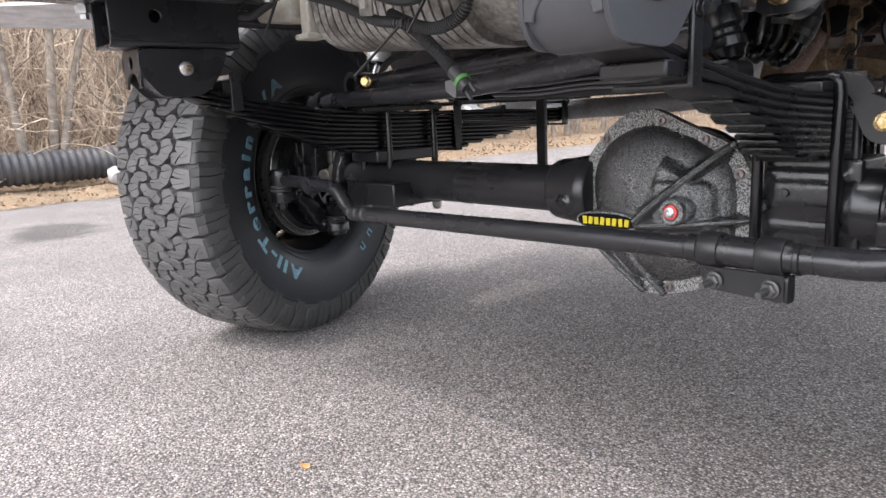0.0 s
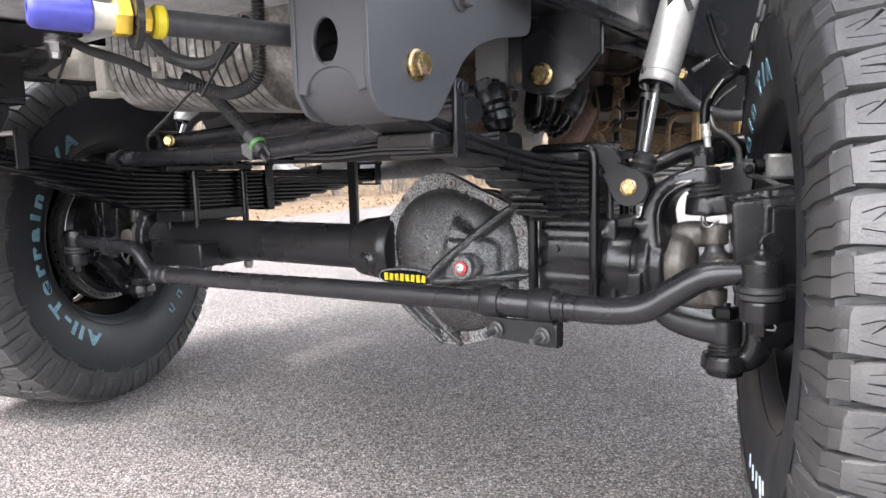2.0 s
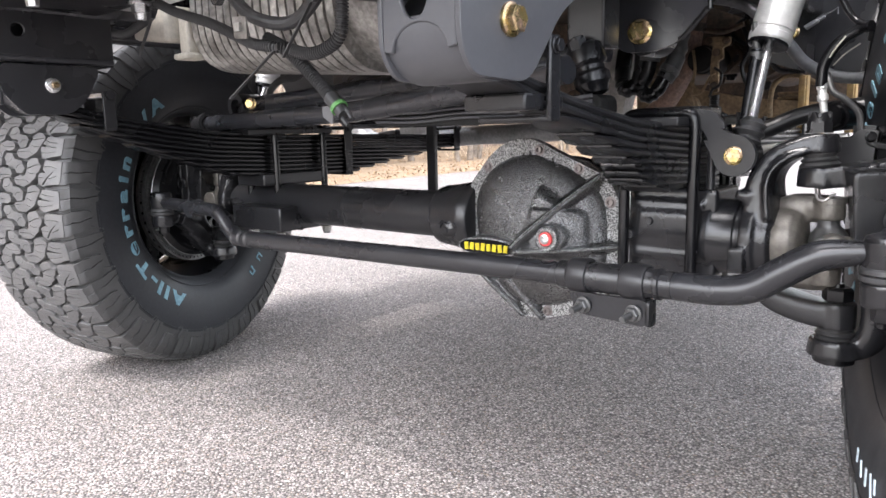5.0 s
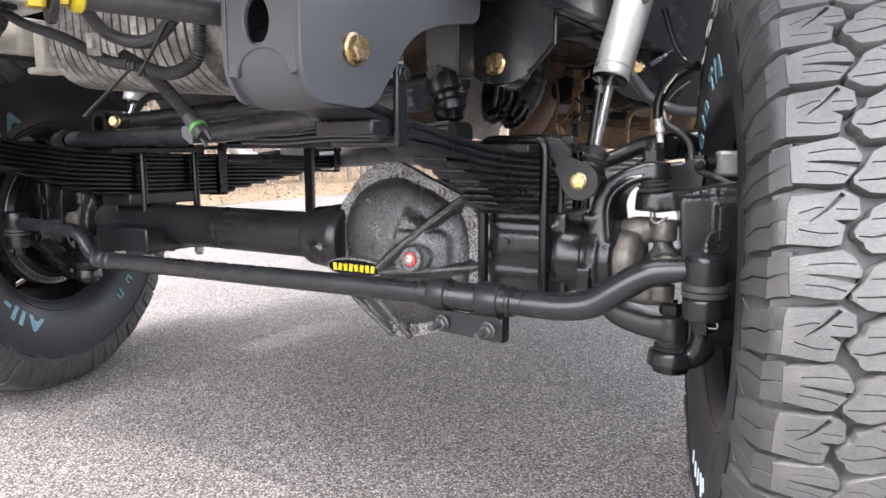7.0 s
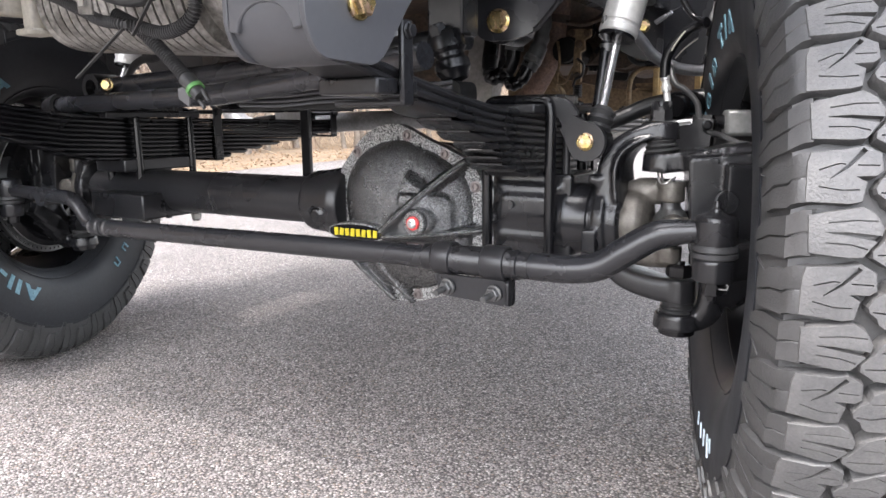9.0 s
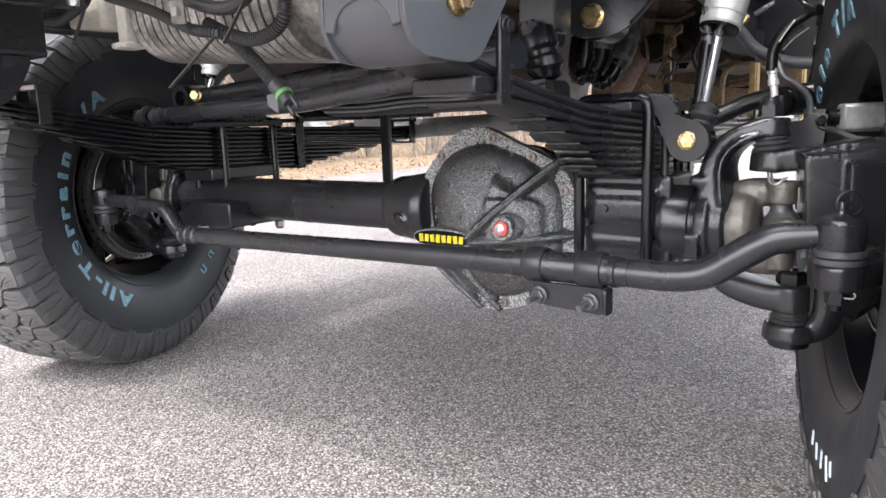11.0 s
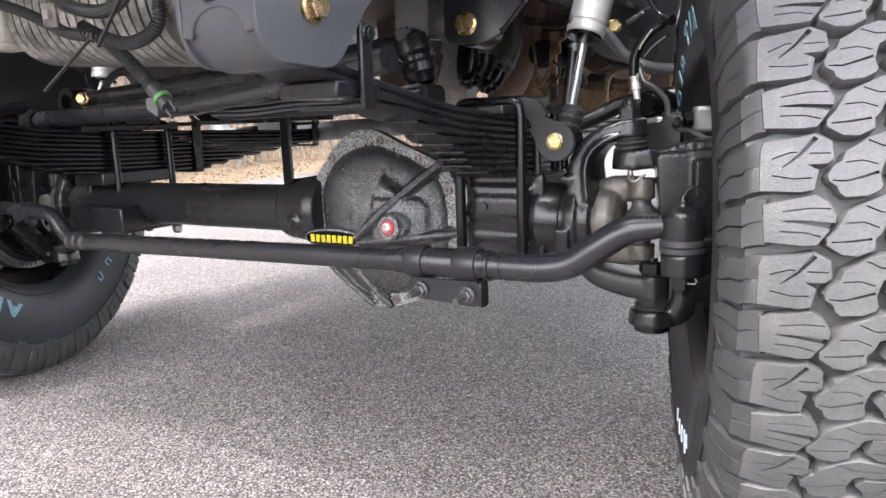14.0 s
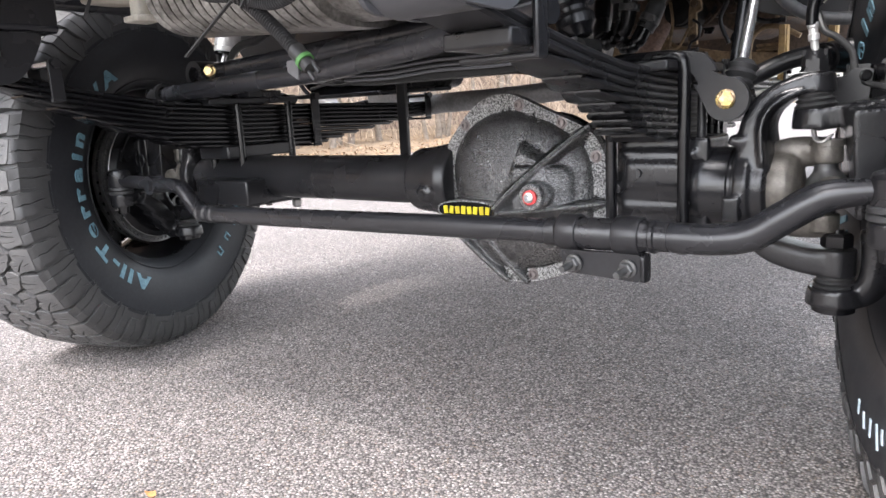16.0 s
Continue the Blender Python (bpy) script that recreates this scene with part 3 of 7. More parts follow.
    part("spokes", bm, RIM_BLACK, rim, local=True, bevel=0.006)
    bm = bmesh.new()
    lathe(bm, [(0.085, 0.05), (0.088, 0.17), (0.095, 0.208), (0.101, 0.208), (0.094, 0.17), (0.091, 0.05)], AX_IN, 64)
    part("wheel_face", bm, RIM_BLACK, rim, local=True)
    # tread
    for hand in (1, -1):
        for outlines, slits in TREAD:
            me = block_mesh("tread_block", [(u / 1000, v * k_arc / 1000) for u, v in outlines], [([(u / 1000, v * k_arc / 1000) for u, v in line], w0 / 1000, w1 / 1000) for line, w0, w1 in slits], hand)
            for k in range(PAIRS):
                ob = new("tread_block", me)
                ob.parent = tyre
                ob.matrix_local = Matrix.Rotation(2 * math.pi * k / PAIRS + TREAD_SHIFT[side] / R_TYRE, 4, "X")
    return w


wheel_right = build_wheel(1, "black off-road tyre with chunky tread on a gloss black rim")
wheel_left = build_wheel(-1, "off-road tyre with pale blue lettering, standing on the asphalt")


# ---- front axle ----
axle = thing("front_axle", (0, 0, AXLE_Z), "heavy-duty black solid front axle with a hammered differential cover", "axle")
bm = bmesh.new()
spindle(bm, (-0.66, 0, AXLE_Z), (0.12, 0, AXLE_Z), [(0, 0.043), (0.235, 0.043), (0.263, 0.0475), (1, 0.0475)], 48)
part("axle_tube", bm, BLACK, axle, "long smooth black tube")
bm = bmesh.new()
for x in (-0.20, -0.215):
    lathe(bm, [(0, 0.0478), (0.003, 0.0483), (0.006, 0.0478)], Matrix.Translation((x, 0, AXLE_Z)) @ AX_IN, 40)
part("weld_mark", bm, CAST, axle)
bm = bmesh.new()
spindle(bm, (0.050, 0, AXLE_Z), (0.152, 0, AXLE_Z), [(0, 0.050), (0.05, 0.060), (0.37, 0.063), (0.8, 0.070), (1, 0.066)], 40)
cyl(bm, (0.108, -0.050, 0.436), (0.108, -0.072, 0.434), 0.017, 0.014, 20)
cyl(bm, (0.295, 0.14, 0.448), (0.295, 0.02, 0.446), 0.11, 0.135, 40)
cyl(bm, (0.298, 0.03, 0.446), (0.298, -0.010, 0.445), 0.130, 0.140, 40)
cyl(bm, (0.295, 0.26, 0.47), (0.295, 0.10, 0.455), 0.055, 0.12, 32)
spindle(bm, (0.475, 0, AXLE_Z), (0.60, 0, AXLE_Z), [(0, 0.050), (0.3, 0.050), (1, 0.052)], 32)
box(bm, (0.545, 0.010, 0.462), (0.14, 0.105, 0.135))
box(bm, (0.535, -0.03, 0.475), (0.085, 0.05, 0.035))
for z in (0.425, 0.505):
    box(bm, (0.54, -0.043, z), (0.11, 0.012, 0.010))
part("differential_case", bm, CAST, axle, "thick black cast case", fuse=0.004)
bm = bmesh.new()
for x, z in ((0.482, 0.455),):
    lathe(bm, [(0, 0.010), (0.012, 0.010), (0.016, 0.008)], Matrix.Translation((x, -0.046, z)) @ Matrix.Rotation(radians(90), 4, "X"), 16)
part("case_plug", bm, CAST, axle)
for a, b, r in (((0.515, -0.050, 0.478), (0.515, -0.061, 0.478), 0.007), ((0.108, -0.070, 0.434), (0.108, -0.0745, 0.434), 0.008)):
    bm = bmesh.new()
    cyl(bm, a, b, r, r - 0.001, 16)
    part("case_plug", bm, CAST, axle)
bm = bmesh.new()
spindle(bm, (0.565, 0, AXLE_Z), (0.665, 0, AXLE_Z), [(0, 0.050), (0.25, 0.050), (0.30, 0.060), (0.40, 0.0615), (0.46, 0.0575), (0.76, 0.0575), (0.78, 0.0545), (0.82, 0.0545), (0.85, 0.060), (1, 0.060)], 48)
part("outer_tube", bm, CAST, axle)

# cover with its flange, dome, ribs, badge and bolts
COVER = [(.237, .606), (.276, .609), (.301, .600), (.346, .579), (.411, .551), (.434, .535), (.447, .514), (.456, .485), (.461, .455), (.459, .40), (.44, .345), (.40, .311), (.345, .291), (.30, .279), (.255, .279), (.218, .296), (.19, .325), (.160, .355), (.150, .40), (.141, .45), (.139, .494), (.142, .525), (.166, .552), (.184, .573), (.208, .593)]
CC = Vector((0.288, 0.440))
outline = rounded(COVER, 0.012, 3)
bm = bmesh.new()
plate(bm, outline, "y", -0.046, 0.018)
cover = part("cover", bm, HAMMER_EDGE, axle, "hammered black cover with a rubbed bright flange", bevel=0.0035)


# the casting inside the flange: bulging dome, raised boss, stepped pad, filler seat and ribs, as one height over the flange
BOWL = [(.235, .575), (.281, .582), (.319, .571), (.391, .538), (.412, .524), (.427, .495), (.432, .45), (.428, .38), (.395, .335), (.345, .312), (.30, .303), (.255, .303), (.215, .325), (.180, .365), (.163, .42), (.157, .48), (.166, .52), (.195, .555)]
BOWL_ANG = sorted((math.atan2(v - CC.y, u - CC.x), math.hypot(u - CC.x, v - CC.y)) for u, v in rounded(BOWL, 0.02, 3))
BOWL_A = [a for a, _ in BOWL_ANG]
BOWL_R = [r for _, r in BOWL_ANG]


def ease(t):
    t = min(1.0, max(0.0, t))
    return t * t * (3 - 2 * t)


def side_of(u, v, a, b):
    """How far (u, v) lies to the left of the line from a to b."""
    dx, dz = b[0] - a[0], b[1] - a[1]
    return (dx * (v - a[1]) - dz * (u - a[0])) / math.hypot(dx, dz)


def near_line(u, v, a, b):
    """Distance from the line a-b, and the share of the way along it."""
    dx, dz = b[0] - a[0], b[1] - a[1]
    q = min(1.0, max(0.0, ((u - a[0]) * dx + (v - a[1]) * dz) / (dx * dx + dz * dz)))
    return math.hypot(u - a[0] - q * dx, v - a[1] - q * dz), q


def casting_height(u, v):
    k = math.hypot(u - CC.x, v - CC.y) / float(np.interp(math.atan2(v - CC.y, u - CC.x), BOWL_A, BOWL_R, period=2 * math.pi))
    h = 0.050 * (1 - min(1.0, k) ** 2.4) ** 0.62 - 0.004 * ease((k - 0.97) / 0.06)
    # boss: steep on its left, sloping at its top, running out to the right
    left = side_of(u, v, (.324, .548), (.287, .430))
    top = side_of(u, v, (.440, .470), (.318, .537))
    low = v - 0.400
    right = 0.418 - u
    h += 0.016 * ease(left / 0.010) * ease(top / 0.018) * ease(low / 0.02) * ease(right / 0.07) * ease((1.0 - k) / 0.15)
    # stepped pad
    px, pz = max(0.0, u - 0.382), max(0.0, v - 0.464)
    h += 0.0065 * ease((0.029 - math.hypot(px, pz)) / 0.006) * ease((u - 0.315) / 0.006) * ease((v - 0.405) / 0.01)
    # filler seat
    h += 0.007 * ease((0.0245 - math.hypot(u - 0.362, v - 0.444)) / 0.004)
    for a, b, wide, h0, h1, power in (((.293, .424), (.424, .548), 0.0042, 0.088, 0.008, 1.9), ((.290, .414), (.462, .428), 0.0032, 0.080, 0.004, 1.9),
                                      ((.186, .362), (.262, .283), 0.0034, 0.038, 0.010, 1.3), ((.248, .362), (.304, .283), 0.0034, 0.045, 0.010, 1.3)):
        d, q = near_line(u, v, a, b)
        h = max(h, h0 + (h1 - h0) * q ** power - 2.6 * max(0.0, d - wide))
    return h


STEP = 0.0022
bm = bmesh.new()
spots = {}
for i in range(int(0.34 / STEP)):
    for j in range(int(0.345 / STEP)):
        u, v = 0.132 + i * STEP, 0.272 + j * STEP
        k = math.hypot(u - CC.x, v - CC.y) / float(np.interp(math.atan2(v - CC.y, u - CC.x), BOWL_A, BOWL_R, period=2 * math.pi))
        h = casting_height(u, v)
        if k < 1.05 or h > 0.0:
            spots[i, j] = bm.verts.new((u, -0.046 - h, v))
for (i, j), a in list(spots.items()):
    q = [spots.get((i + 1, j)), spots.get((i + 1, j + 1)), spots.get((i, j + 1))]
    if None not in q:
        bm.faces.new((a, *q))
part("dome", bm, HAMMER, cover, "domed hammered black casting with ribs and a stepped boss", angle=75)
# rubbed crests of the two ribs that meet at the badge
for (a, b, h0, h1, power, w) in (((.293, .424), (.420, .545), 0.0882, 0.0125, 1.9, 0.0046), ((.292, .414), (.455, .4275), 0.0802, 0.008, 1.9, 0.0036)):
    bm = bmesh.new()
    sweep(bm, [(a[0] + (b[0] - a[0]) * q / 14, -0.046 - (h0 + (h1 - h0) * (q / 14) ** power), a[1] + (b[1] - a[1]) * q / 14) for q in range(15)], w, 8, squash=0.45)
    part("rib", bm, HAMMER_EDGE, cover, "rib with a rubbed bright crest")
COVER_BOLTS = [(.184, .557), (.297, .588), (.376, .556), (.436, .501), (.441, .385), (.385, .318), (.315, .296), (.203, .326), (.157, .410)]
for x, z in COVER_BOLTS:
    bm = bmesh.new()
    m = Matrix.Translation((x, -0.046, z)) @ Matrix.Rotation(radians(90), 4, "X")
    lathe(bm, [(-0.004, 0.0100), (0.0012, 0.0100), (0.0016, 0.0080), (0.0016, 0.0072), (0.0055, 0.0072), (0.0068, 0.0062), (0.0068, 0.0040), (0.002, 0.0036)], m, 18)
    cover_bolt = part("cover_bolt", bm, mat("dull pinkish bolt steel", (0.20, 0.175, 0.17), 0.4, 0.6) if (x, z) == COVER_BOLTS[0] else cover_bolt.data.materials[0], cover, "small socket-head bolt")
bm = bmesh.new()
oval = [(0.228 + 0.064 * math.cos(2 * math.pi * i / 28), 0.416 + 0.0175 * math.copysign(abs(math.sin(2 * math.pi * i / 28)) ** 0.8, math.sin(2 * math.pi * i / 28))) for i in range(28)]
plate(bm, oval, "y", -0.116, 0.05)
badge = part("badge", bm, HAMMER_EDGE, cover, "black oval badge with a rubbed rim and yellow marks", bevel=0.002)
bm = bmesh.new()
plate(bm, [(0.228 + (u - 0.228) * 0.93, 0.416 + (v - 0.416) * 0.82) for u, v in oval], "y", -0.1175, 0.002)
part("badge_face", bm, BLACK_GLOSS, badge, "black badge face")
for i in range(8):
    bm = bmesh.new()
    u = 0.1850 + i * 0.0124
    box(bm, (u, -0.1180, 0.416), (0.0080, 0.003, 0.0128 if i % 3 else 0.0138), Matrix.Rotation(radians(6 if i % 2 else -5), 4, "Y"))
    part("badge_mark", bm, YELLOW, badge, "plain yellow bar")
bm = bmesh.new()
m = Matrix.Translation((0.362, -0.126, 0.444)) @ Matrix.Rotation(radians(90), 4, "X")
lathe(bm, [(-0.006, 0.0205), (0.004, 0.0205), (0.006, 0.0185), (0.006, 0.0145), (0.002, 0.013)], m, 28)
plug = part("filler_plug", bm, HAMMER_EDGE, cover)
bm = bmesh.new()
lathe(bm, [(0.004, 0.0118), (0.0085, 0.0118), (0.0095, 0.0085), (0.004, 0.008)], m, 24, close=True)
part("seal_ring", bm, RED, plug, "red ring")
bm = bmesh.new()
lathe(bm, [(0.002, 0.0085), (0.012, 0.0085), (0.013, 0.0045), (0.006, 0.004)], m, 16)
part("plug_screw", bm, ZINC_WHITE, plug, "bright socket plug")

cover.location = (0, 0.016, 0)

# spring pads and inner yokes
bm = bmesh.new()
box(bm, (-0.462, -0.030, 0.426), (0.190, 0.140, 0.056))
part("spring_pad", bm, BLACK, axle, bevel=0.004)
bm = bmesh.new()
box(bm, (-0.515, 0.03, 0.515), (0.11, 0.20, 0.03))
box(bm, (-0.515, 0.03, 0.49), (0.06, 0.10, 0.05))
part("spring_perch", bm, BLACK, axle, bevel=0.004)


def forging(bm, path, wide, deep, mid=0.0):
    """A bar with a rounded oblong section along (x, z) points; wide: across it in its own plane, deep: along the truck, each a list or a number."""
    pts = [Vector((p[0], p[1])) for p in path]
    fine_path = [Vector((p.x, p.y)) for p in smooth_path([(p.x, p.y, 0) for p in pts], 6)]
    rings = []
    for i, p in enumerate(fine_path):
        d = (fine_path[min(i + 1, len(fine_path) - 1)] - fine_path[max(i - 1, 0)]).normalized()
        nrm = Vector((-d.y, d.x))
        q = i / (len(fine_path) - 1) * (len(pts) - 1)
        w = float(np.interp(q, range(len(pts)), wide)) / 2 if not isinstance(wide, float) else wide / 2
        e = float(np.interp(q, range(len(pts)), deep)) / 2 if not isinstance(deep, float) else deep / 2
        ring = []
        for k in range(20):
            c, sn = math.cos(2 * math.pi * k / 20), math.sin(2 * math.pi * k / 20)
            c, sn = math.copysign(abs(c) ** 0.45, c), math.copysign(abs(sn) ** 0.45, sn)
            o = p + nrm * (w * c)
            ring.append(bm.verts.new((o.x, mid + e * sn, o.y)))
        rings.append(ring)
    for a, b in zip(rings, rings[1:]):
        for k in range(20):
            j = (k + 1) % 20
            bm.faces.new((a[k], a[j], b[j], b[k]))
    bm.faces.new(rings[0][::-1])
    bm.faces.new(rings[-1])


TOP_X, LOW_X = 0.738, 0.776   # the upper and the lower ball joint, each side of the middle
for sd in (1, -1):
    bm = bmesh.new()
    spindle(bm, (sd * 0.650, 0, AXLE_Z), (sd * 0.694, 0, AXLE_Z), [(0, 0.056), (0.05, 0.064), (0.45, 0.066), (0.55, 0.060), (0.9, 0.058), (1, 0.050)], 36)
    forging(bm, [(sd * 0.672, 0.480), (sd * 0.671, 0.515), (sd * 0.672, 0.545), (sd * 0.684, 0.570), (sd * 0.708, 0.588), (sd * 0.738, 0.598)], [0.056, 0.045, 0.038, 0.034, 0.030, 0.028], [0.104, 0.096, 0.090, 0.082, 0.068, 0.054])
    sweep(bm, smooth_path([(sd * 0.688, -0.050, 0.490), (sd * 0.684, -0.048, 0.535), (sd * 0.690, -0.044, 0.560), (sd * 0.707, -0.039, 0.577), (sd * 0.735, -0.026, 0.588)], 5), 0.0042, 8)
    box(bm, (sd * 0.652, -0.030, 0.522), (0.020, 0.040, 0.014), Matrix.Rotation(radians(sd * 20), 4, "Y"))
    cyl(bm, (sd * TOP_X, 0, 0.584), (sd * TOP_X, 0, 0.610), 0.029, 0.026, 28)
    forging(bm, [(sd * 0.664, 0.425), (sd * 0.674, 0.395), (sd * 0.692, 0.371), (sd * 0.720, 0.360), (sd * 0.752, 0.3535), (sd * LOW_X, 0.3535)], [0.050, 0.036, 0.032, 0.036, 0.038, 0.038], [0.090, 0.080, 0.072, 0.066, 0.056, 0.046])
    cyl(bm, (sd * LOW_X, 0, 0.3345), (sd * LOW_X, 0, 0.3725), 0.0262, 0.0255, 28)
    box(bm, (sd * 0.652, -0.058, 0.430), (0.022, 0.024, 0.036))
    part("inner_yoke", bm, CAST, axle, "rough black forked casting", fuse=0.003)
    bm = bmesh.new()
    m = Matrix.Translation((sd * TOP_X, 0, 0.611))
    lathe(bm, [(0, 0.0185), (0.003, 0.0185), (0.003, 0.0165), (0.016, 0.0165)], m, 6)
    lathe(bm, [(0.014, 0.0150), (0.019, 0.0145), (0.022, 0.0080), (0.027, 0.0075)], m, 20)
    nut = [bm.verts.new(m @ Vector((r_ * math.cos(2 * math.pi * q / 24), r_ * math.sin(2 * math.pi * q / 24), z_))) for r_, zf in ((0.0150, 0), (0.0105, 0)) for q in range(24) for z_ in (0.016, 0.029 if q % 4 < 2 else 0.020)]
    for q in range(24):
        a, b = 2 * q, 2 * ((q + 1) % 24)
        bm.faces.new((nut[a], nut[b], nut[b + 1], nut[a + 1]))
        bm.faces.new((nut[48 + b], nut[48 + a], nut[49 + a], nut[49 + b]))
        bm.faces.new((nut[a + 1], nut[b + 1], nut[49 + b], nut[49 + a]))
    part("castle_nut", bm, BLACK, axle)
    bm = bmesh.new()
    lathe(bm, [(0, 0.019), (0.003, 0.0205), (0.016, 0.0205), (0.020, 0.017)], Matrix.Translation((sd * LOW_X, 0.0, 0.374)), 6)
    cyl(bm, (sd * LOW_X, 0, 0.39), (sd * LOW_X, 0, 0.399), 0.009, 0.008, 16)
    part("lower_joint_nut", bm, BLACK_GLOSS, axle)
bm = bmesh.new()
for y0 in (-0.02, 0.0):
    sweep(bm, smooth_path([(0.742, y0, 0.535), (0.748, y0 - 0.012, 0.522), (0.758, y0 - 0.016, 0.520), (0.766, y0 - 0.010, 0.528)], 5), 0.0016, 6)
part("cotter_pin", bm, STEEL, axle, "bright split pin")


# ---- steering knuckles, joints and brakes ----
def knuckle_pose(sd):
    return Matrix.Translation((sd * PIV[sd], 0, 0)) @ Matrix.Rotation(radians(STEER[sd]), 4, "Z")


for sd in (1, -1):
    K = knuckle_pose(sd)

    def kp(x, y, z):
        return K @ Vector((sd * x, y, z))
    kn = thing("steering_knuckle", K @ Vector((0, 0, AXLE_Z)), "black cast steering knuckle with ball joints between yoke and wheel", "steering knuckle", "front steering knuckles")
    bm = bmesh.new()
    K3 = K.to_3x3().to_4x4()
    # upper arm with its eye, tapering into the body
    cyl(bm, kp(-0.018, 0, 0.536), kp(-0.018, 0, 0.563), 0.031, 0.029, 28)
    box(bm, kp(0.012, -0.004, 0.553), (0.070, 0.050, 0.029), K3 @ Matrix.Rotation(radians(-sd * 9), 4, "Y"))
    box(bm, kp(0.056, -0.010, 0.556), (0.090, 0.074, 0.034), K3 @ Matrix.Rotation(radians(-sd * 13), 4, "Y"))
    box(bm, kp(0.102, -0.014, 0.558), (0.064, 0.080, 0.040), K3 @ Matrix.Rotation(radians(-sd * 7), 4, "Y"))
    # body, a tapering block with a crease down its front
    box(bm, kp(0.069, -0.014, 0.494), (0.100, 0.104, 0.140), K3 @ Matrix.Rotation(radians(-sd * 5), 4, "Y"))
    box(bm, kp(0.090, -0.034, 0.486), (0.062, 0.096, 0.130), K3 @ Matrix.Rotation(radians(sd * 8), 4, "Z"))
    sweep(bm, smooth_path([kp(0.095, 0.0, 0.555), kp(0.115, 0, 0.50), kp(0.12, 0, 0.44), kp(0.110, 0, 0.38), kp(0.075, -0.004, 0.34)]), lambda t: 0.05 - 0.018 * t, 16, squash=0.5)
    # lower arm: hooks down and in under the joint
    if sd > 0:
        sweep(bm, smooth_path([kp(0.062, -0.010, 0.40), kp(0.064, -0.010, 0.355), kp(0.058, -0.010, 0.323), kp(0.040, -0.006, 0.306), kp(0.014, 0, 0.304)]), lambda t: 0.025 - 0.005 * t, 16, squash=0.75)
    else:   # a broad web that slants from the steering arm to the joint
        for y, z, wide in ((-0.115, 0.395, 0.034), (-0.080, 0.370, 0.046), (-0.045, 0.342, 0.050), (-0.012, 0.316, 0.040)):
            box(bm, kp(0.066 + y * 0.25, y, z), (0.030, 0.050, wide), K3 @ Matrix.Rotation(radians(-38), 4, "X"))
        sweep(bm, smooth_path([kp(0.075, -0.02, 0.345), kp(0.045, -0.01, 0.312), kp(0.014, 0, 0.304)]), 0.023, 14, squash=0.75)
    cyl(bm, kp(0.014, 0, 0.292), kp(0.014, 0, 0.317), 0.0365, 0.034, 32)
    cyl(bm, kp(0.10, 0, AXLE_Z), kp(0.15, 0, AXLE_Z), 0.075, 0.085, 32)
    # steering arm to the tie rod
    sweep(bm, smooth_path([kp(0.10, -0.05, 0.418), kp(0.082, -0.12, 0.420), kp(0.042, -0.188, 0.426 if sd > 0 else 0.413)]), lambda t: 0.030 - 0.004 * t, 14, squash=0.75)
    low = 0.0 if sd > 0 else 0.014   # the far joint hangs lower on its arm
    cyl(bm, kp(0.041, -0.19, 0.411 - low), kp(0.041, -0.19, 0.442 - low), 0.0255, 0.0270, 28)
    part("knuckle_body", bm, CAST, kn, fuse=0.003)
    bm = bmesh.new()
    spindle(bm, kp(-0.020, 0, 0.564), kp(-0.022, 0, 0.585), [(0, 0.024), (0.15, 0.027), (0.35, 0.022), (0.5, 0.025), (0.65, 0.020), (0.85, 0.022), (1, 0.018)], 28)
    part("rubber_boot", bm, PLASTIC, kn, "ribbed black rubber boot")
    bm = bmesh.new()
    spindle(bm, kp(0.014, 0, 0.316), kp(0.014, 0, 0.335), [(0, 0.026), (0.15, 0.028), (0.3, 0.024), (0.5, 0.027), (0.7, 0.023), (1, 0.024)], 28)
    part("rubber_boot", bm, PLASTIC, kn, "ribbed black rubber boot")
    bm = bmesh.new()
    lathe(bm, [(0, 0.024), (0.002, 0.0275), (0.012, 0.0275)], Matrix.Translation(kp(0.014, 0, 0.281)), 28)
    part("lower_cap", bm, BLACK_GLOSS, kn)
    bm = bmesh.new()
    mm = K @ Matrix.Translation((sd * 0.066, -0.083, 0.500)) @ Matrix.Rotation(radians(90), 4, "X") @ Matrix.Rotation(radians(sd * 8), 4, "Y")
    lathe(bm, [(-0.003, 0.0165), (0.004, 0.0165), (0.005, 0.0150), (0.002, 0.0140)], mm, 28)
    mark = random.Random(5)
    for i in range(16):
        a, r_ = mark.uniform(0, 6.28), mark.uniform(0.0, 0.0115)
        box(bm, mm @ Vector((r_ * math.cos(a), r_ * math.sin(a), 0.003)), (mark.uniform(0.003, 0.008), 0.0016, 0.003), mm.to_3x3().to_4x4() @ Matrix.Rotation(mark.uniform(0, 3), 4, "Z"))
    part("foundry_mark", bm, CAST, kn)
    # tie-rod joint on the steering arm
    tj = thing("tie_rod_end", kp(0.041, -0.19, 0.45), "black forged tie rod joint with a rubber boot and castle nut", "tie rod end", "tie rod ends")
    housing = [(0, 0.0255), (0.08, 0.0268), (0.54, 0.0268), (0.57, 0.0255), (0.63, 0.0250), (0.68, 0.0220), (0.71, 0.0140), (0.76, 0.0085), (0.82, 0.0075), (0.84, 0.0048), (0.95, 0.0048), (1, 0.003)]
    if sd < 0:
        housing = [(0, 0.0255), (0.08, 0.0268), (0.62, 0.0268), (0.70, 0.0255), (0.76, 0.020), (0.78, 0.012)]
    bm = bmesh.new()
    spindle(bm, kp(0.041, -0.19, 0.459 - low), kp(0.041, -0.19, 0.514 - low), housing, 32)
    part("joint_housing", bm, CAST, tj)
    bm = bmesh.new()
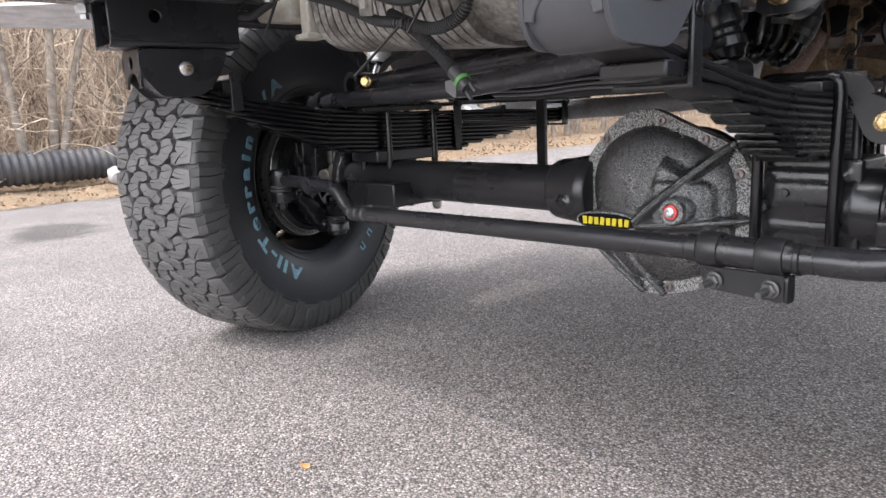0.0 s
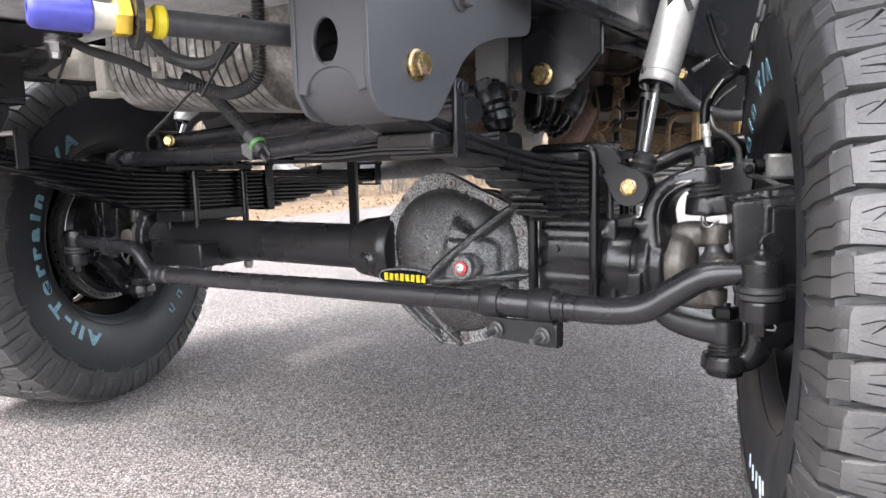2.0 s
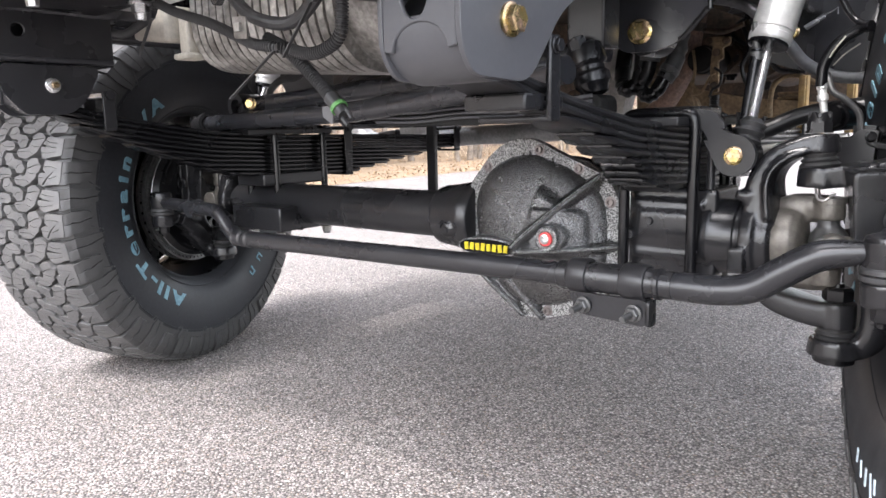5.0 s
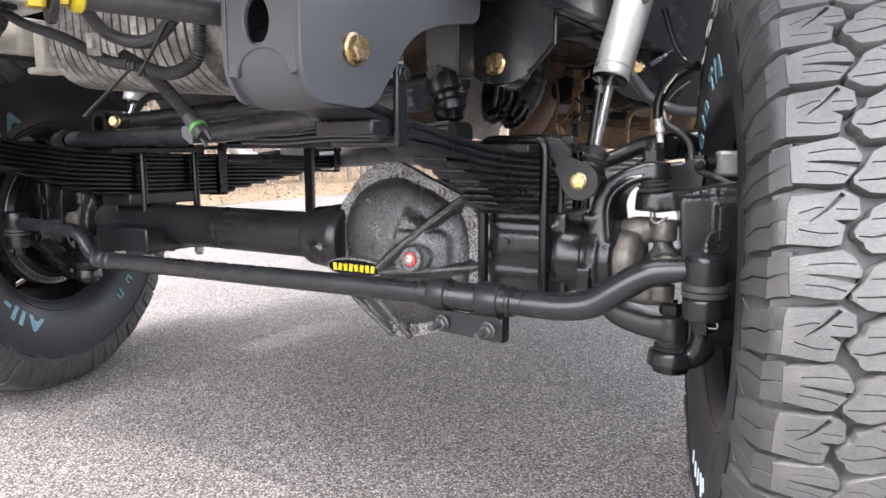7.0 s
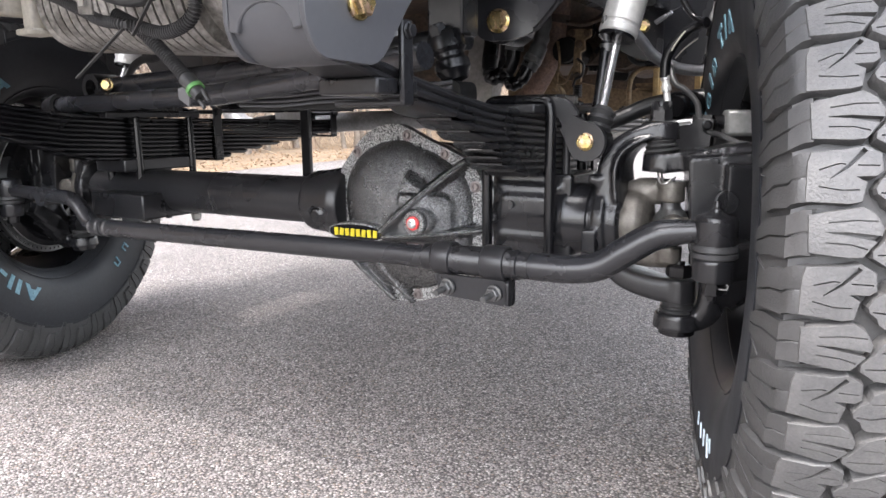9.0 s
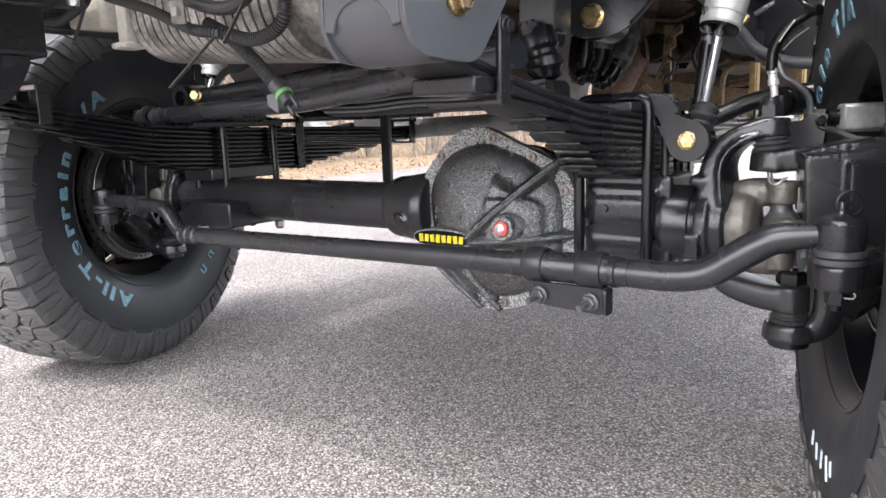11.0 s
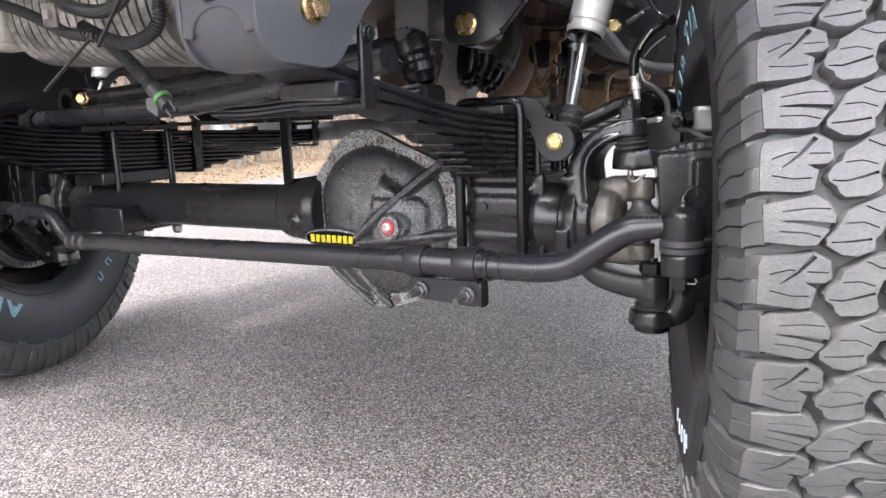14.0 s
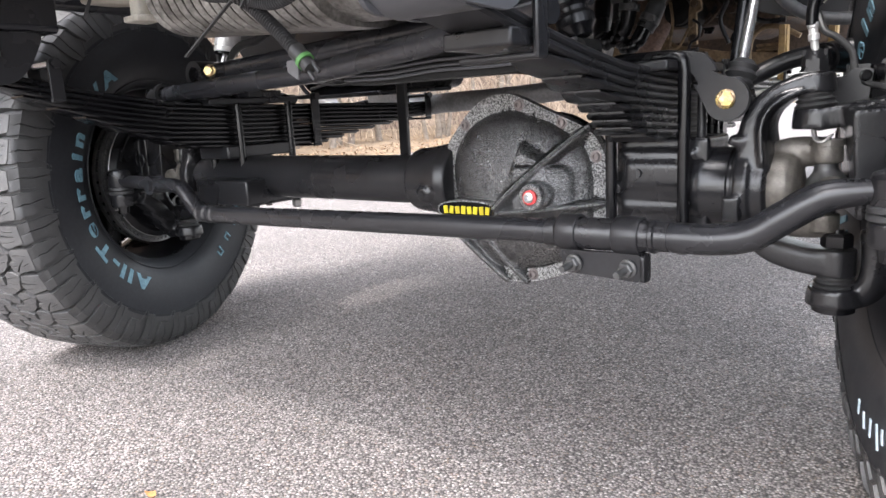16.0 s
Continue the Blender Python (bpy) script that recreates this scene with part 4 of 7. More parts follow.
    spindle(bm, kp(0.041, -0.19, 0.441 - low), kp(0.041, -0.19, 0.460 - low), [(0, 0.0255), (0.12, 0.0285), (0.42, 0.0285), (0.5, 0.0250), (0.58, 0.0285), (0.85, 0.0280), (1, 0.025)], 32)
    part("rubber_boot", bm, PLASTIC, tj)
    bm = bmesh.new()
    lathe(bm, [(0, 0.008), (0.002, 0.0125), (0.010, 0.0135), (0.020, 0.0135)], Matrix.Translation(kp(0.041, -0.19, 0.392 - low)), 6)
    cyl(bm, kp(0.041, -0.19, 0.386 - low), kp(0.041, -0.19, 0.40 - low), 0.006, 0.007, 14)
    part("castle_nut", bm, BLACK_GLOSS, tj)
    bm = bmesh.new()
    c = kp(0.050, -0.20, 0.403 - low)
    sweep(bm, [c + Vector((-0.012, 0, 0)), c, c + Vector((0.007, -0.003, 0.001)), c + Vector((0.009, -0.004, 0.005)), c + Vector((0.007, -0.004, 0.008))], 0.0010, 8)
    part("cotter_pin", bm, STEEL, tj, "bright split pin")
    # universal joint
    uj = thing("axle_joint", (sd * PIV[sd], 0, AXLE_Z), "bare grey forged universal joint of the axle shaft", "universal joint", "axle joints")
    bm = bmesh.new()
    spindle(bm, (sd * 0.668, 0, AXLE_Z), (sd * 0.732, 0, AXLE_Z), [(0, 0.034), (0.2, 0.046), (0.5, 0.051), (0.75, 0.050), (0.9, 0.044), (1, 0.020)], 32)
    for s in (1, -1):   # two arms that reach round the cross
        sweep(bm, smooth_path([(sd * 0.688, 0, AXLE_Z + s * 0.034), (sd * 0.708, 0, AXLE_Z + s * 0.047), (sd * 0.734, 0, AXLE_Z + s * 0.050), (sd * 0.762, 0, AXLE_Z + s * 0.048)]), 0.0125, 12, squash=1.7)
        cyl(bm, (sd * 0.758, 0, AXLE_Z + s * 0.034), (sd * 0.758, 0, AXLE_Z + s * 0.060), 0.021, 0.020, 24)
    part("inner_fork", bm, RAW, uj, fuse=0.003)
    bm = bmesh.new()
    for s in (1, -1):
        sweep(bm, smooth_path([kp(0.085, 0.0, AXLE_Z), kp(0.055, s * 0.034, AXLE_Z), kp(0.0, s * 0.040, AXLE_Z)]), 0.017, 12)
        cyl(bm, kp(0, s * 0.026, AXLE_Z), kp(0, s * 0.058, AXLE_Z), 0.020, 0.019, 20)
    part("outer_fork", bm, RAW, uj, fuse=0.003)
    bm = bmesh.new()
    cyl(bm, (sd * 0.760, -0.05, AXLE_Z), (sd * 0.760, 0.05, AXLE_Z), 0.015, 0.015, 18)
    cyl(bm, (sd * 0.758, 0, AXLE_Z - 0.05), (sd * 0.758, 0, AXLE_Z + 0.05), 0.015, 0.015, 18)
    spindle(bm, (sd * 0.734, 0, AXLE_Z), (sd * 0.786, 0, AXLE_Z), [(0, 0.012), (0.2, 0.024), (0.5, 0.028), (0.8, 0.024), (1, 0.012)], 20)
    part("cross", bm, DARK_STEEL, uj, fuse=0.003)
    bm = bmesh.new()
    cyl(bm, (sd * 0.758, 0, AXLE_Z + 0.058), (sd * 0.758, 0, AXLE_Z + 0.066), 0.023, 0.022, 24)
    part("bearing_cap", bm, RAW, uj)
    # brake disc and caliper inside the wheel
    bd = thing("brake_disc", kp(0.19, 0, AXLE_Z), "vented steel brake disc inside the wheel", "brake disc", "front brake discs")
    ax = kp(1, 0, AXLE_Z) - kp(0, 0, AXLE_Z)
    dm = Matrix.Translation(kp(0.146 if sd > 0 else 0.106, 0, AXLE_Z)) @ ax.to_track_quat("Z", "Y").to_matrix().to_4x4()
    bm = bmesh.new()
    for z in (0.0, 0.020):
        lathe(bm, [(z, 0.11), (z, 0.180), (z + 0.011, 0.180), (z + 0.011, 0.11)], dm, 64, close=True)
    part("disc_ring", bm, DARK_STEEL, bd, "dull steel friction rings")
    bm = bmesh.new()
    for i in range(40):
        a = 2 * math.pi * i / 40
        box(bm, dm @ Vector((0.145 * math.cos(a), 0.145 * math.sin(a), 0.0155)), (0.066, 0.006, 0.010), dm.to_3x3().to_4x4() @ Matrix.Rotation(a, 4, "Z"))
    part("vane", bm, CAST, bd)
    bm = bmesh.new()
    for i in range(72):
        a = 2 * math.pi * i / 72
        box(bm, dm @ Vector((0.1715 * math.cos(a), 0.1715 * math.sin(a), -0.0015)), (0.005, 0.0085, 0.004), dm.to_3x3().to_4x4() @ Matrix.Rotation(a, 4, "Z"))
    part("notched_edge", bm, DARK_STEEL, bd, "dull notched edge of the disc")
    bm = bmesh.new()
    lathe(bm, [(-0.020, 0.080), (-0.024, 0.120), (-0.020, 0.152), (-0.009, 0.164), (-0.005, 0.164), (-0.014, 0.152), (-0.018, 0.10)], dm, 64, close=True)
    for a0 in (20, 118, 196, 262):
        a1 = radians(a0)
        sweep(bm, [dm @ Vector((0.142 * math.cos(a1 + k * 0.06), 0.142 * math.sin(a1 + k * 0.06), -0.0215)) for k in range(13)], 0.0035, 8)
    part("dust_shield", bm, BLACK_GLOSS, bd, "pressed black dust shield")
    # bright steel ring stands in for the gloss highlight along the shield's edge
    bm = bmesh.new()
    lathe(bm, [(-0.0085, 0.1640), (-0.0070, 0.1652), (-0.0055, 0.1640)], dm, 64, close=True)
    part("edge_highlight", bm, STEEL, bd, "thin bright ring for the highlight on the shield edge")
    bm = bmesh.new()
    lathe(bm, [(0.0, 0.10), (0.05, 0.095), (0.07, 0.09), (0.07, 0.05)], dm, 32)
    part("hub", bm, CAST, bd)
    bm = bmesh.new()
    for a0 in range(-22, 23, 11):
        a = radians(a0 + 55)
        p = K @ Vector((sd * 0.195, 0.140 * math.cos(a), AXLE_Z + 0.140 * math.sin(a)))
        box(bm, p, (0.085, 0.05, 0.070), K.to_3x3().to_4x4() @ Matrix.Rotation(a, 4, "X"))
    part("caliper", bm, CAST, bd, "dark cast brake caliper", fuse=0.006)
    if sd < 0:
        bolt("bleed_screw", (-0.800, -0.046, 0.519), (1, -0.7, 0.1), 0.010, bd, ZINC, stud=0.008)

# ---- tie rod ----
tie = thing("tie_rod", (0.1, -0.2, 0.405), "thick satin black tie rod with cranked ends", "tie rod")
er, el = knuckle_pose(1) @ Vector((0.041, -0.19, 0.482)), knuckle_pose(-1) @ Vector((-0.041, -0.19, 0.470))
bm = bmesh.new()
path = smooth_path([(er.x, er.y, 0.476), (0.822, -0.176, 0.4735), (0.784, -0.182, 0.4665), (0.746, -0.188, 0.443), (0.712, -0.192, 0.4205), (0.672, -0.196, 0.4125), (0.62, -0.198, 0.4115)], 8)
sweep(bm, path, lambda t: 0.0130 + 0.0067 * ease(t / 0.42), 28)
part("rod_end_bar", bm, POWDER, tie, "polished black cranked bar")
bm = bmesh.new()
sweep(bm, [(0.63, -0.198, 0.4115), (0.42, -0.200, 0.4095), (0.30, -0.201, 0.4080), (0.0, -0.204, 0.4035), (-0.36, -0.207, 0.3975)], 0.0178, 28)
part("rod_tube", bm, POWDER, tie)
bm = bmesh.new()
sweep(bm, smooth_path([(-0.35, -0.207, 0.3975), (-0.385, -0.207, 0.400), (-0.412, -0.206, 0.414), (-0.440, -0.205, 0.440), (-0.475, -0.204, 0.454), (-0.54, -0.203, 0.456), (el.x + 0.01, el.y, 0.460)], 8), lambda t: 0.0185 - 0.004 * t, 24)
part("rod_end_bar", bm, POWDER, tie)
bm = bmesh.new()
cyl(bm, (-0.562, -0.218, 0.454), (-0.562, -0.186, 0.454), 0.021, 0.021, 28)
cyl(bm, (-0.562, -0.2225, 0.454), (-0.562, -0.217, 0.454), 0.012, 0.013, 20)
part("rod_eye", bm, POWDER, tie)
bm = bmesh.new()
spindle(bm, (0.440, -0.200, 0.4100), (0.615, -0.198, 0.4115), [(0, 0.0188), (0.01, 0.0205), (0.10, 0.0205), (0.11, 0.0222), (0.80, 0.0222), (0.82, 0.0205), (0.86, 0.0205), (0.87, 0.0222), (0.90, 0.0222), (0.91, 0.0200), (1, 0.0190)], 36)
part("adjuster_sleeve", bm, CAST, tie)
for x0, x1 in ((0.460, 0.491), (0.543, 0.580)):
    bm = bmesh.new()
    mid = (x0 + x1) / 2
    lathe(bm, [(x0 - mid, 0.0222), (x0 - mid, 0.0250), (x0 - mid + 0.003, 0.0258), (x1 - mid - 0.003, 0.0258), (x1 - mid, 0.0250), (x1 - mid, 0.0222)], Matrix.Translation((mid, -0.199, 0.411)) @ AX_IN, 36, close=True)
    box(bm, (mid, -0.199, 0.383), (x1 - x0 - 0.004, 0.024, 0.014))
    part("clamp", bm, BLACK, tie, bevel=0.002)
for x in (-0.386, -0.361, -0.336):
    bm = bmesh.new()
    lathe(bm, [(-0.004, 0.0180), (0, 0.0191), (0.004, 0.0180)], Matrix.Translation((x, -0.207, 0.3985)) @ AX_IN, 28, close=True)
    part("crimp_mark", bm, DARK_STEEL, tie)
sb = thing("damper_bracket", (0.52, -0.2, 0.36), "flat black steering damper bracket hung under the tie rod", "bracket")
bm = bmesh.new()
plate(bm, rounded([(0.466, 0.388), (0.582, 0.388), (0.582, 0.355), (0.577, 0.351), (0.480, 0.356), (0.468, 0.362)], 0.006), "y", -0.212, 0.008)
part("bracket_plate", bm, BLACK, sb, bevel=0.0015)
bm = bmesh.new()
plate(bm, rounded([(-0.212, 0.388), (-0.188, 0.388), (-0.188, 0.350), (-0.212, 0.350)], 0.007), "x", 0.580, 0.006)
part("bracket_flange", bm, BLACK, sb, bevel=0.0015)
for x, z in ((0.486, 0.370), (0.564, 0.369)):
    bolt("bracket_bolt", (x, -0.213, z), (-0.15, -1, -0.15), 0.019, sb, DARK_STEEL, stud=0.020)


# ---- leaf springs ----
SPR = 0.516          # the springs' middle planes, each side


def leaf_top(y):
    """Height of the main leaf's upper face along the truck."""
    ys = [-0.56, -0.48, -0.41, -0.31, -0.19, 0.0, 0.145, 0.26, 0.40, 0.60, 0.80, 1.0]
    zs = [0.705, 0.686, 0.671, 0.653, 0.636, 0.624, 0.621, 0.620, 0.617, 0.612, 0.614, 0.625]
    return float(np.interp(y, ys, zs))


LEAVES = {-1: [(-0.56, 1.0), (-0.545, 0.95), (-0.52, 0.82), (-0.48, 0.72), (-0.42, 0.64), (-0.37, 0.55), (-0.32, 0.47), (-0.26, 0.40), (-0.21, 0.34), (-0.15, 0.28)],
          1: [(-0.56, 1.0), (-0.545, 0.95), (-0.375, 0.82), (-0.295, 0.72), (-0.245, 0.64), (-0.200, 0.55), (-0.172, 0.47), (-0.160, 0.40), (-0.145, 0.34), (-0.095, 0.28)]}
TH, GAP = 0.0099, 0.0004


def leaf_spring(sd):
    sx0 = sd * SPR
    spring = thing("leaf_spring", (sx0, 0.05, 0.62), "thick pack of black steel leaf springs clamped to the axle", "leaf spring", "front leaf springs")
    for i, (y0, y1) in enumerate(LEAVES[sd]):
        bm = bmesh.new()
        n = 30
        rows = []
        for k in range(n + 1):
            y = y0 + (y1 - y0) * k / n
            spread = 0.0
            for lim, sgn in ((-0.1, -1), (0.2, 1)):
                d = (y - lim) * sgn
                if d > 0:
                    spread += d * 0.0013 * i
            z = leaf_top(y) - i * (TH + GAP) - spread
            taper = 0.35 if (k in (0, n) and i > 1) else 1.0
            w = 0.038 - (0.010 if k in (0, n) and i > 1 else 0.0)
            ring = ((-1, 0.0036, 0), (1, 0.0036, 0), (1, 0, 0.0032), (1, 0, TH * taper - 0.0032 * taper), (1, 0.0036, TH * taper), (-1, 0.0036, TH * taper), (-1, 0, TH * taper - 0.0032 * taper), (-1, 0, 0.0032))
            rows.append([bm.verts.new((sx0 + sx * (w - in_), y, z - dz)) for sx, in_, dz in ring])
        for a, b in zip(rows, rows[1:]):
            for k in range(8):
                j = (k + 1) % 8
                bm.faces.new((a[k], a[j], b[j], b[k]))
        bm.faces.new(rows[0][::-1])
        bm.faces.new(rows[-1])
        part("leaf", bm, BLACK if sd > 0 else BLACK_GLOSS, spring)
    bm = bmesh.new()
    lathe(bm, [(-0.038, 0.030), (-0.038, 0.036), (0.038, 0.036), (0.038, 0.030)], Matrix.Translation((sx0, -0.545, 0.727)) @ AX_IN, 32, close=True)
    cyl(bm, (sx0 - 0.042, -0.545, 0.727), (sx0 + 0.042, -0.545, 0.727), 0.027, 0.027, 24)
    part("spring_eye", bm, BLACK, spring)
    # clips that hold the leaves together: two cheeks and a cross bolt
    clips = ((-0.425, 0.030, 0.045), (0.222, 0.105, 0.026), (0.70, 0.050, 0.028))
    for y, drop, tall in clips if sd < 0 else clips[1:]:
        z = leaf_top(y)
        bm = bmesh.new()
        for sx in (-1, 1):
            box(bm, (sx0 + sx * 0.044, y, z - (drop - tall) / 2), (0.006, 0.026, drop + tall))
        box(bm, (sx0, y, z - drop - 0.002), (0.094, 0.026, 0.006))
        clip = part("spring_clip", bm, BLACK, spring, bevel=0.002)
        bm = bmesh.new()
        cyl(bm, (sx0 - 0.055, y, z + tall - 0.009), (sx0 + 0.055, y, z + tall - 0.009), 0.0055, 0.0055, 14)
        part("clip_bolt", bm, ZINC_WHITE if y < 0 else BLACK, clip)
        bm = bmesh.new()
        cyl(bm, (sx0 + 0.047, y, z + tall - 0.009), (sx0 + 0.056, y, z + tall - 0.009), 0.010, 0.010, 6)
        part("clip_bolt_head", bm, BLACK, clip)
    # solid core between the clamp bolts, then the clamp plate and the bolts over it
    bm = bmesh.new()
    box(bm, (sx0, 0.046, 0.570), (0.067, 0.165, 0.098))
    part("clamp_core", bm, BLACK, spring)
    bm = bmesh.new()
    box(bm, (sx0, 0.020, leaf_top(0.04) + 0.008), (0.125, 0.26, 0.014))
    box(bm, (sx0 + 0.01, 0.06, leaf_top(0.04) + 0.022), (0.08, 0.10, 0.02))
    part("clamp_plate", bm, BLACK, spring, bevel=0.003)
    for y in (-0.030, 0.122):
        shift = Vector((0.015, -0.034, 0)) if sd > 0 and y < 0 else Vector((0, 0, 0))   # before the differential case
        for sx in (-1, 1):
            bm = bmesh.new()
            x = sx0 + sx * 0.055
            zt = leaf_top(y) + 0.016
            sweep(bm, [p + shift for p in smooth_path([(sx0, y, zt + 0.002), (x - sx * 0.018, y, zt + 0.002), (x - sx * 0.004, y, zt - 0.004), (x, y, zt - 0.022)], 5) + [Vector((x, y, 0.44)), Vector((x, y, 0.362))]], 0.0088, 14)
            part("u_bolt", bm, BLACK_GLOSS, spring, "black round spring bolt")
            bm = bmesh.new()
            lathe(bm, [(0, 0.012), (0.014, 0.013), (0.016, 0.010)], Matrix.Translation(Vector((x, y, 0.366)) + shift), 6)
            part("nut", bm, STEEL, spring)
    bm = bmesh.new()
    box(bm, (sx0, 0.062, 0.389), (0.13, 0.175, 0.012))
    part("bottom_plate", bm, BLACK, spring, bevel=0.003)
    return spring


leaf_spring(-1)
leaf_spring(1)


# ---- spring hangers on the frame horns ----
def hanger(sd, y_front, label):
    """sd: side; the cheeks stand either side of the spring eye, with a front face that is arched and has an oval hole."""
    th = thing("spring_hanger", (sd * SPR, -0.54, 0.75), label, "bracket", "spring hangers")
    x_in, x_out = (SPR - 0.040, SPR + 0.056) if sd > 0 else (-SPR + 0.056, -SPR - 0.030)
    cheek = rounded([(y_front, 0.96), (y_front, 0.703), (y_front + 0.018, 0.676), (-0.497, 0.672), (-0.462, 0.712), (-0.436, 0.744), (-0.405, 0.764), (-0.36, 0.778), (-0.262, 0.794), (-0.255, 0.96)], 0.02)
    if sd < 0:
        cheek = rounded([(y_front, 0.762), (y_front, 0.715), (y_front + 0.03, 0.680), (-0.585, 0.671), (-0.505, 0.671), (-0.472, 0.70), (-0.44, 0.762)], 0.02)
    for x in (x_in, x_out):
        bm = bmesh.new()
        plate(bm, cheek, "x", x - 0.003, 0.006, holes=((-0.535, 0.727, 0.011, 0.011),))
        part("cheek", bm, GREY_COAT if sd > 0 else POWDER, th, bevel=0.0015)
    bm = bmesh.new()
    lo, hi = min(x_in, x_out) + 0.003, max(x_in, x_out) - 0.003
    top = 0.96 if sd > 0 else 0.762
    foot, rise = (0.700, 0.026) if sd > 0 else (0.688, 0.030)
    arch = [(lo + (hi - lo) * (0.12 + 0.76 * (1 - math.cos(math.pi * k / 14)) / 2), foot + rise * math.sin(math.pi * k / 14)) for k in range(15)]
    face = [(lo, top), (lo, foot + 0.002)] + arch + [(hi, foot + 0.002), (hi, top)]
    plate(bm, face, "y", y_front + 0.001, 0.006, holes=(((lo + hi) / 2 - 0.005, 0.752, 0.0165, 0.0225 if sd > 0 else 0.006),) if sd > 0 else (((lo + hi) / 2, 0.738, 0.010, 0.012),))
    part("front_face", bm, GREY_COAT if sd > 0 else POWDER, th, bevel=0.0015)
    # rolled lower shield behind the arch
    bm = bmesh.new()
    cy, cz, r = -0.548, 0.722, 0.050
    pts = []
    for k in range(19):
        a = radians(168 + 150 * k / 18)
        pts.append((cy + (r + 0.006) * math.cos(a), cz + r * math.sin(a)))
    inner = [(cy + (u - cy) * 0.91, cz + (v - cz) * 0.91) for u, v in reversed(pts)]
    plate(bm, pts + inner, "x", lo, hi - lo)
    part("rolled_shield", bm, GREY_COAT if sd > 0 else POWDER, th, angle=50)
    if sd > 0:
        bolt("hanger_bolt", (x_out + 0.004, -0.530, 0.730), (1, 0, 0), 0.0245, th, ZINC)
        bolt("hanger_bolt", (x_out + 0.004, -0.44, 0.815), (1, 0, 0), 0.026, th, GREY_COAT)
    else:
        bolt("hanger_bolt", (x_in + 0.004, -0.535, 0.725), (1, 0, 0), 0.0205, th, ZINC_WHITE)
        bm = bmesh.new()
        cyl(bm, (x_in + 0.012, -0.535, 0.725), (x_in + 0.022, -0.535, 0.725), 0.0062, 0.0056, 14)
        part("bolt_shank", bm, ZINC, th, "yellow zinc bolt end")
    return th


hanger(1, -0.607, "charcoal powder-coated spring hanger with a gold bolt")
hanger(-1, -0.626, "black steel spring hanger bolted under the frame horn")

# frame horn: square tube, open at the front, with a welded top plate
horn = thing("frame_horn", (-0.516, -0.55, 0.81), "black square steel tube with a welded plate, open at its end", "frame rail")
bm = bmesh.new()
Y0, Y1, ZB, ZT = -0.672, -0.413, 0.764, 0.858
for c, s in (((-0.5085, (Y0 + Y1) / 2, ZB + 0.003), (0.079, Y1 - Y0, 0.006)), ((-0.5025, (Y0 + Y1) / 2, ZT - 0.003), (0.085, Y1 - Y0, 0.006)), ((-0.545, (Y0 + Y1) / 2, (ZB + ZT) / 2), (0.006, Y1 - Y0, ZT - ZB - 0.012))):
    box(bm, c, s)
part("tube_shell", bm, POWDER, horn, bevel=0.002)
bm = bmesh.new()
plate(bm, [(Y0, ZB + 0.012), (Y1, ZB + 0.012), (Y1, ZT), (Y0, ZT)], "x", -0.463, 0.006, holes=((-0.585, 0.822, 0.011, 0.012),))
part("tube_side", bm, POWDER, horn, bevel=0.002)
bm = bmesh.new()
bend = [(-0.469 + 0.012 * math.cos(radians(-10 * k)), ZB + 0.012 + 0.012 * math.sin(radians(-10 * k))) for k in range(10)]
plate(bm, bend + [(-0.469 + 0.006 * math.cos(radians(-10 * k)), ZB + 0.012 + 0.006 * math.sin(radians(-10 * k))) for k in reversed(range(10))], "y", Y0, Y1 - Y0)
part("tube_corner", bm, SATIN, horn, "rubbed rounded lower corner")
bm = bmesh.new()
plate(bm, [(-0.62, -0.80), (-0.40, -0.76), (-0.190, -0.674), (-0.186, -0.442), (-0.62, -0.440)], "z", 0.8585, 0.009)
part("top_plate", bm, POWDER, horn, bevel=0.002)
bm = bmesh.new()
sweep(bm, [(-0.461 + random.uniform(-.001, .001), -0.68 + 0.26 * k / 40, 0.858 + random.uniform(-.002, .002)) for k in range(41)], lambda t: 0.0055 + 0.0012 * math.sin(t * 120), 8)
part("weld_bead", bm, CAST, horn, "rough weld bead")
for x, y in ((-0.237, -0.640), (-0.253, -0.458), (-0.60, -0.668)):
    bm = bmesh.new()
    m = Matrix.Translation((x, y, 0.858)) @ Matrix.Rotation(math.pi, 4, "X")
    lathe(bm, [(0, 0.019), (0.004, 0.019), (0.004, 0.013)], m, 20)
    lathe(bm, [(0.004, 0.015), (0.018, 0.015), (0.020, 0.010), (0.030, 0.009)], m, 6)
    part("plate_bolt", bm, ZINC_WHITE, horn, "bright zinc hex bolt with washer")

# bumper underside: mottled bare metal sheet
GALV = mat("mottled galvanised sheet", (0.42, 0.42, 0.425), 0.38, 0.1, second=(0.80, 0.80, 0.81), scale=16, fine=150, spread=0.16, bump=0.15, bump_scale=40)
bumper = thing("front_bumper", (0.0, -0.9, 0.9), "mottled bare metal bumper seen from below", "bumper")
bm = bmesh.new()
plate(bm, [(-1.20, -0.79), (-1.12, -0.49), (-0.64, -0.365), (-0.36, -0.357), (-0.2, -0.37), (0.03, -0.346), (0.40, -0.345), (0.45, -0.775), (-0.30, -0.775), (-0.43, -0.745), (-0.65, -0.587), (-0.86, -0.835)], "z", 0.8745, 0.006)
part("lower_sheet", bm, GALV, bumper)
# unseen sheet, added to keep front sky off the right-hand hanger
bm = bmesh.new()
plate(bm, [(0.455, -0.95), (0.74, -0.90), (0.74, -0.622), (0.455, -0.622)], "z", 0.8745, 0.006)
part("shade_sheet", bm, GALV, bumper)
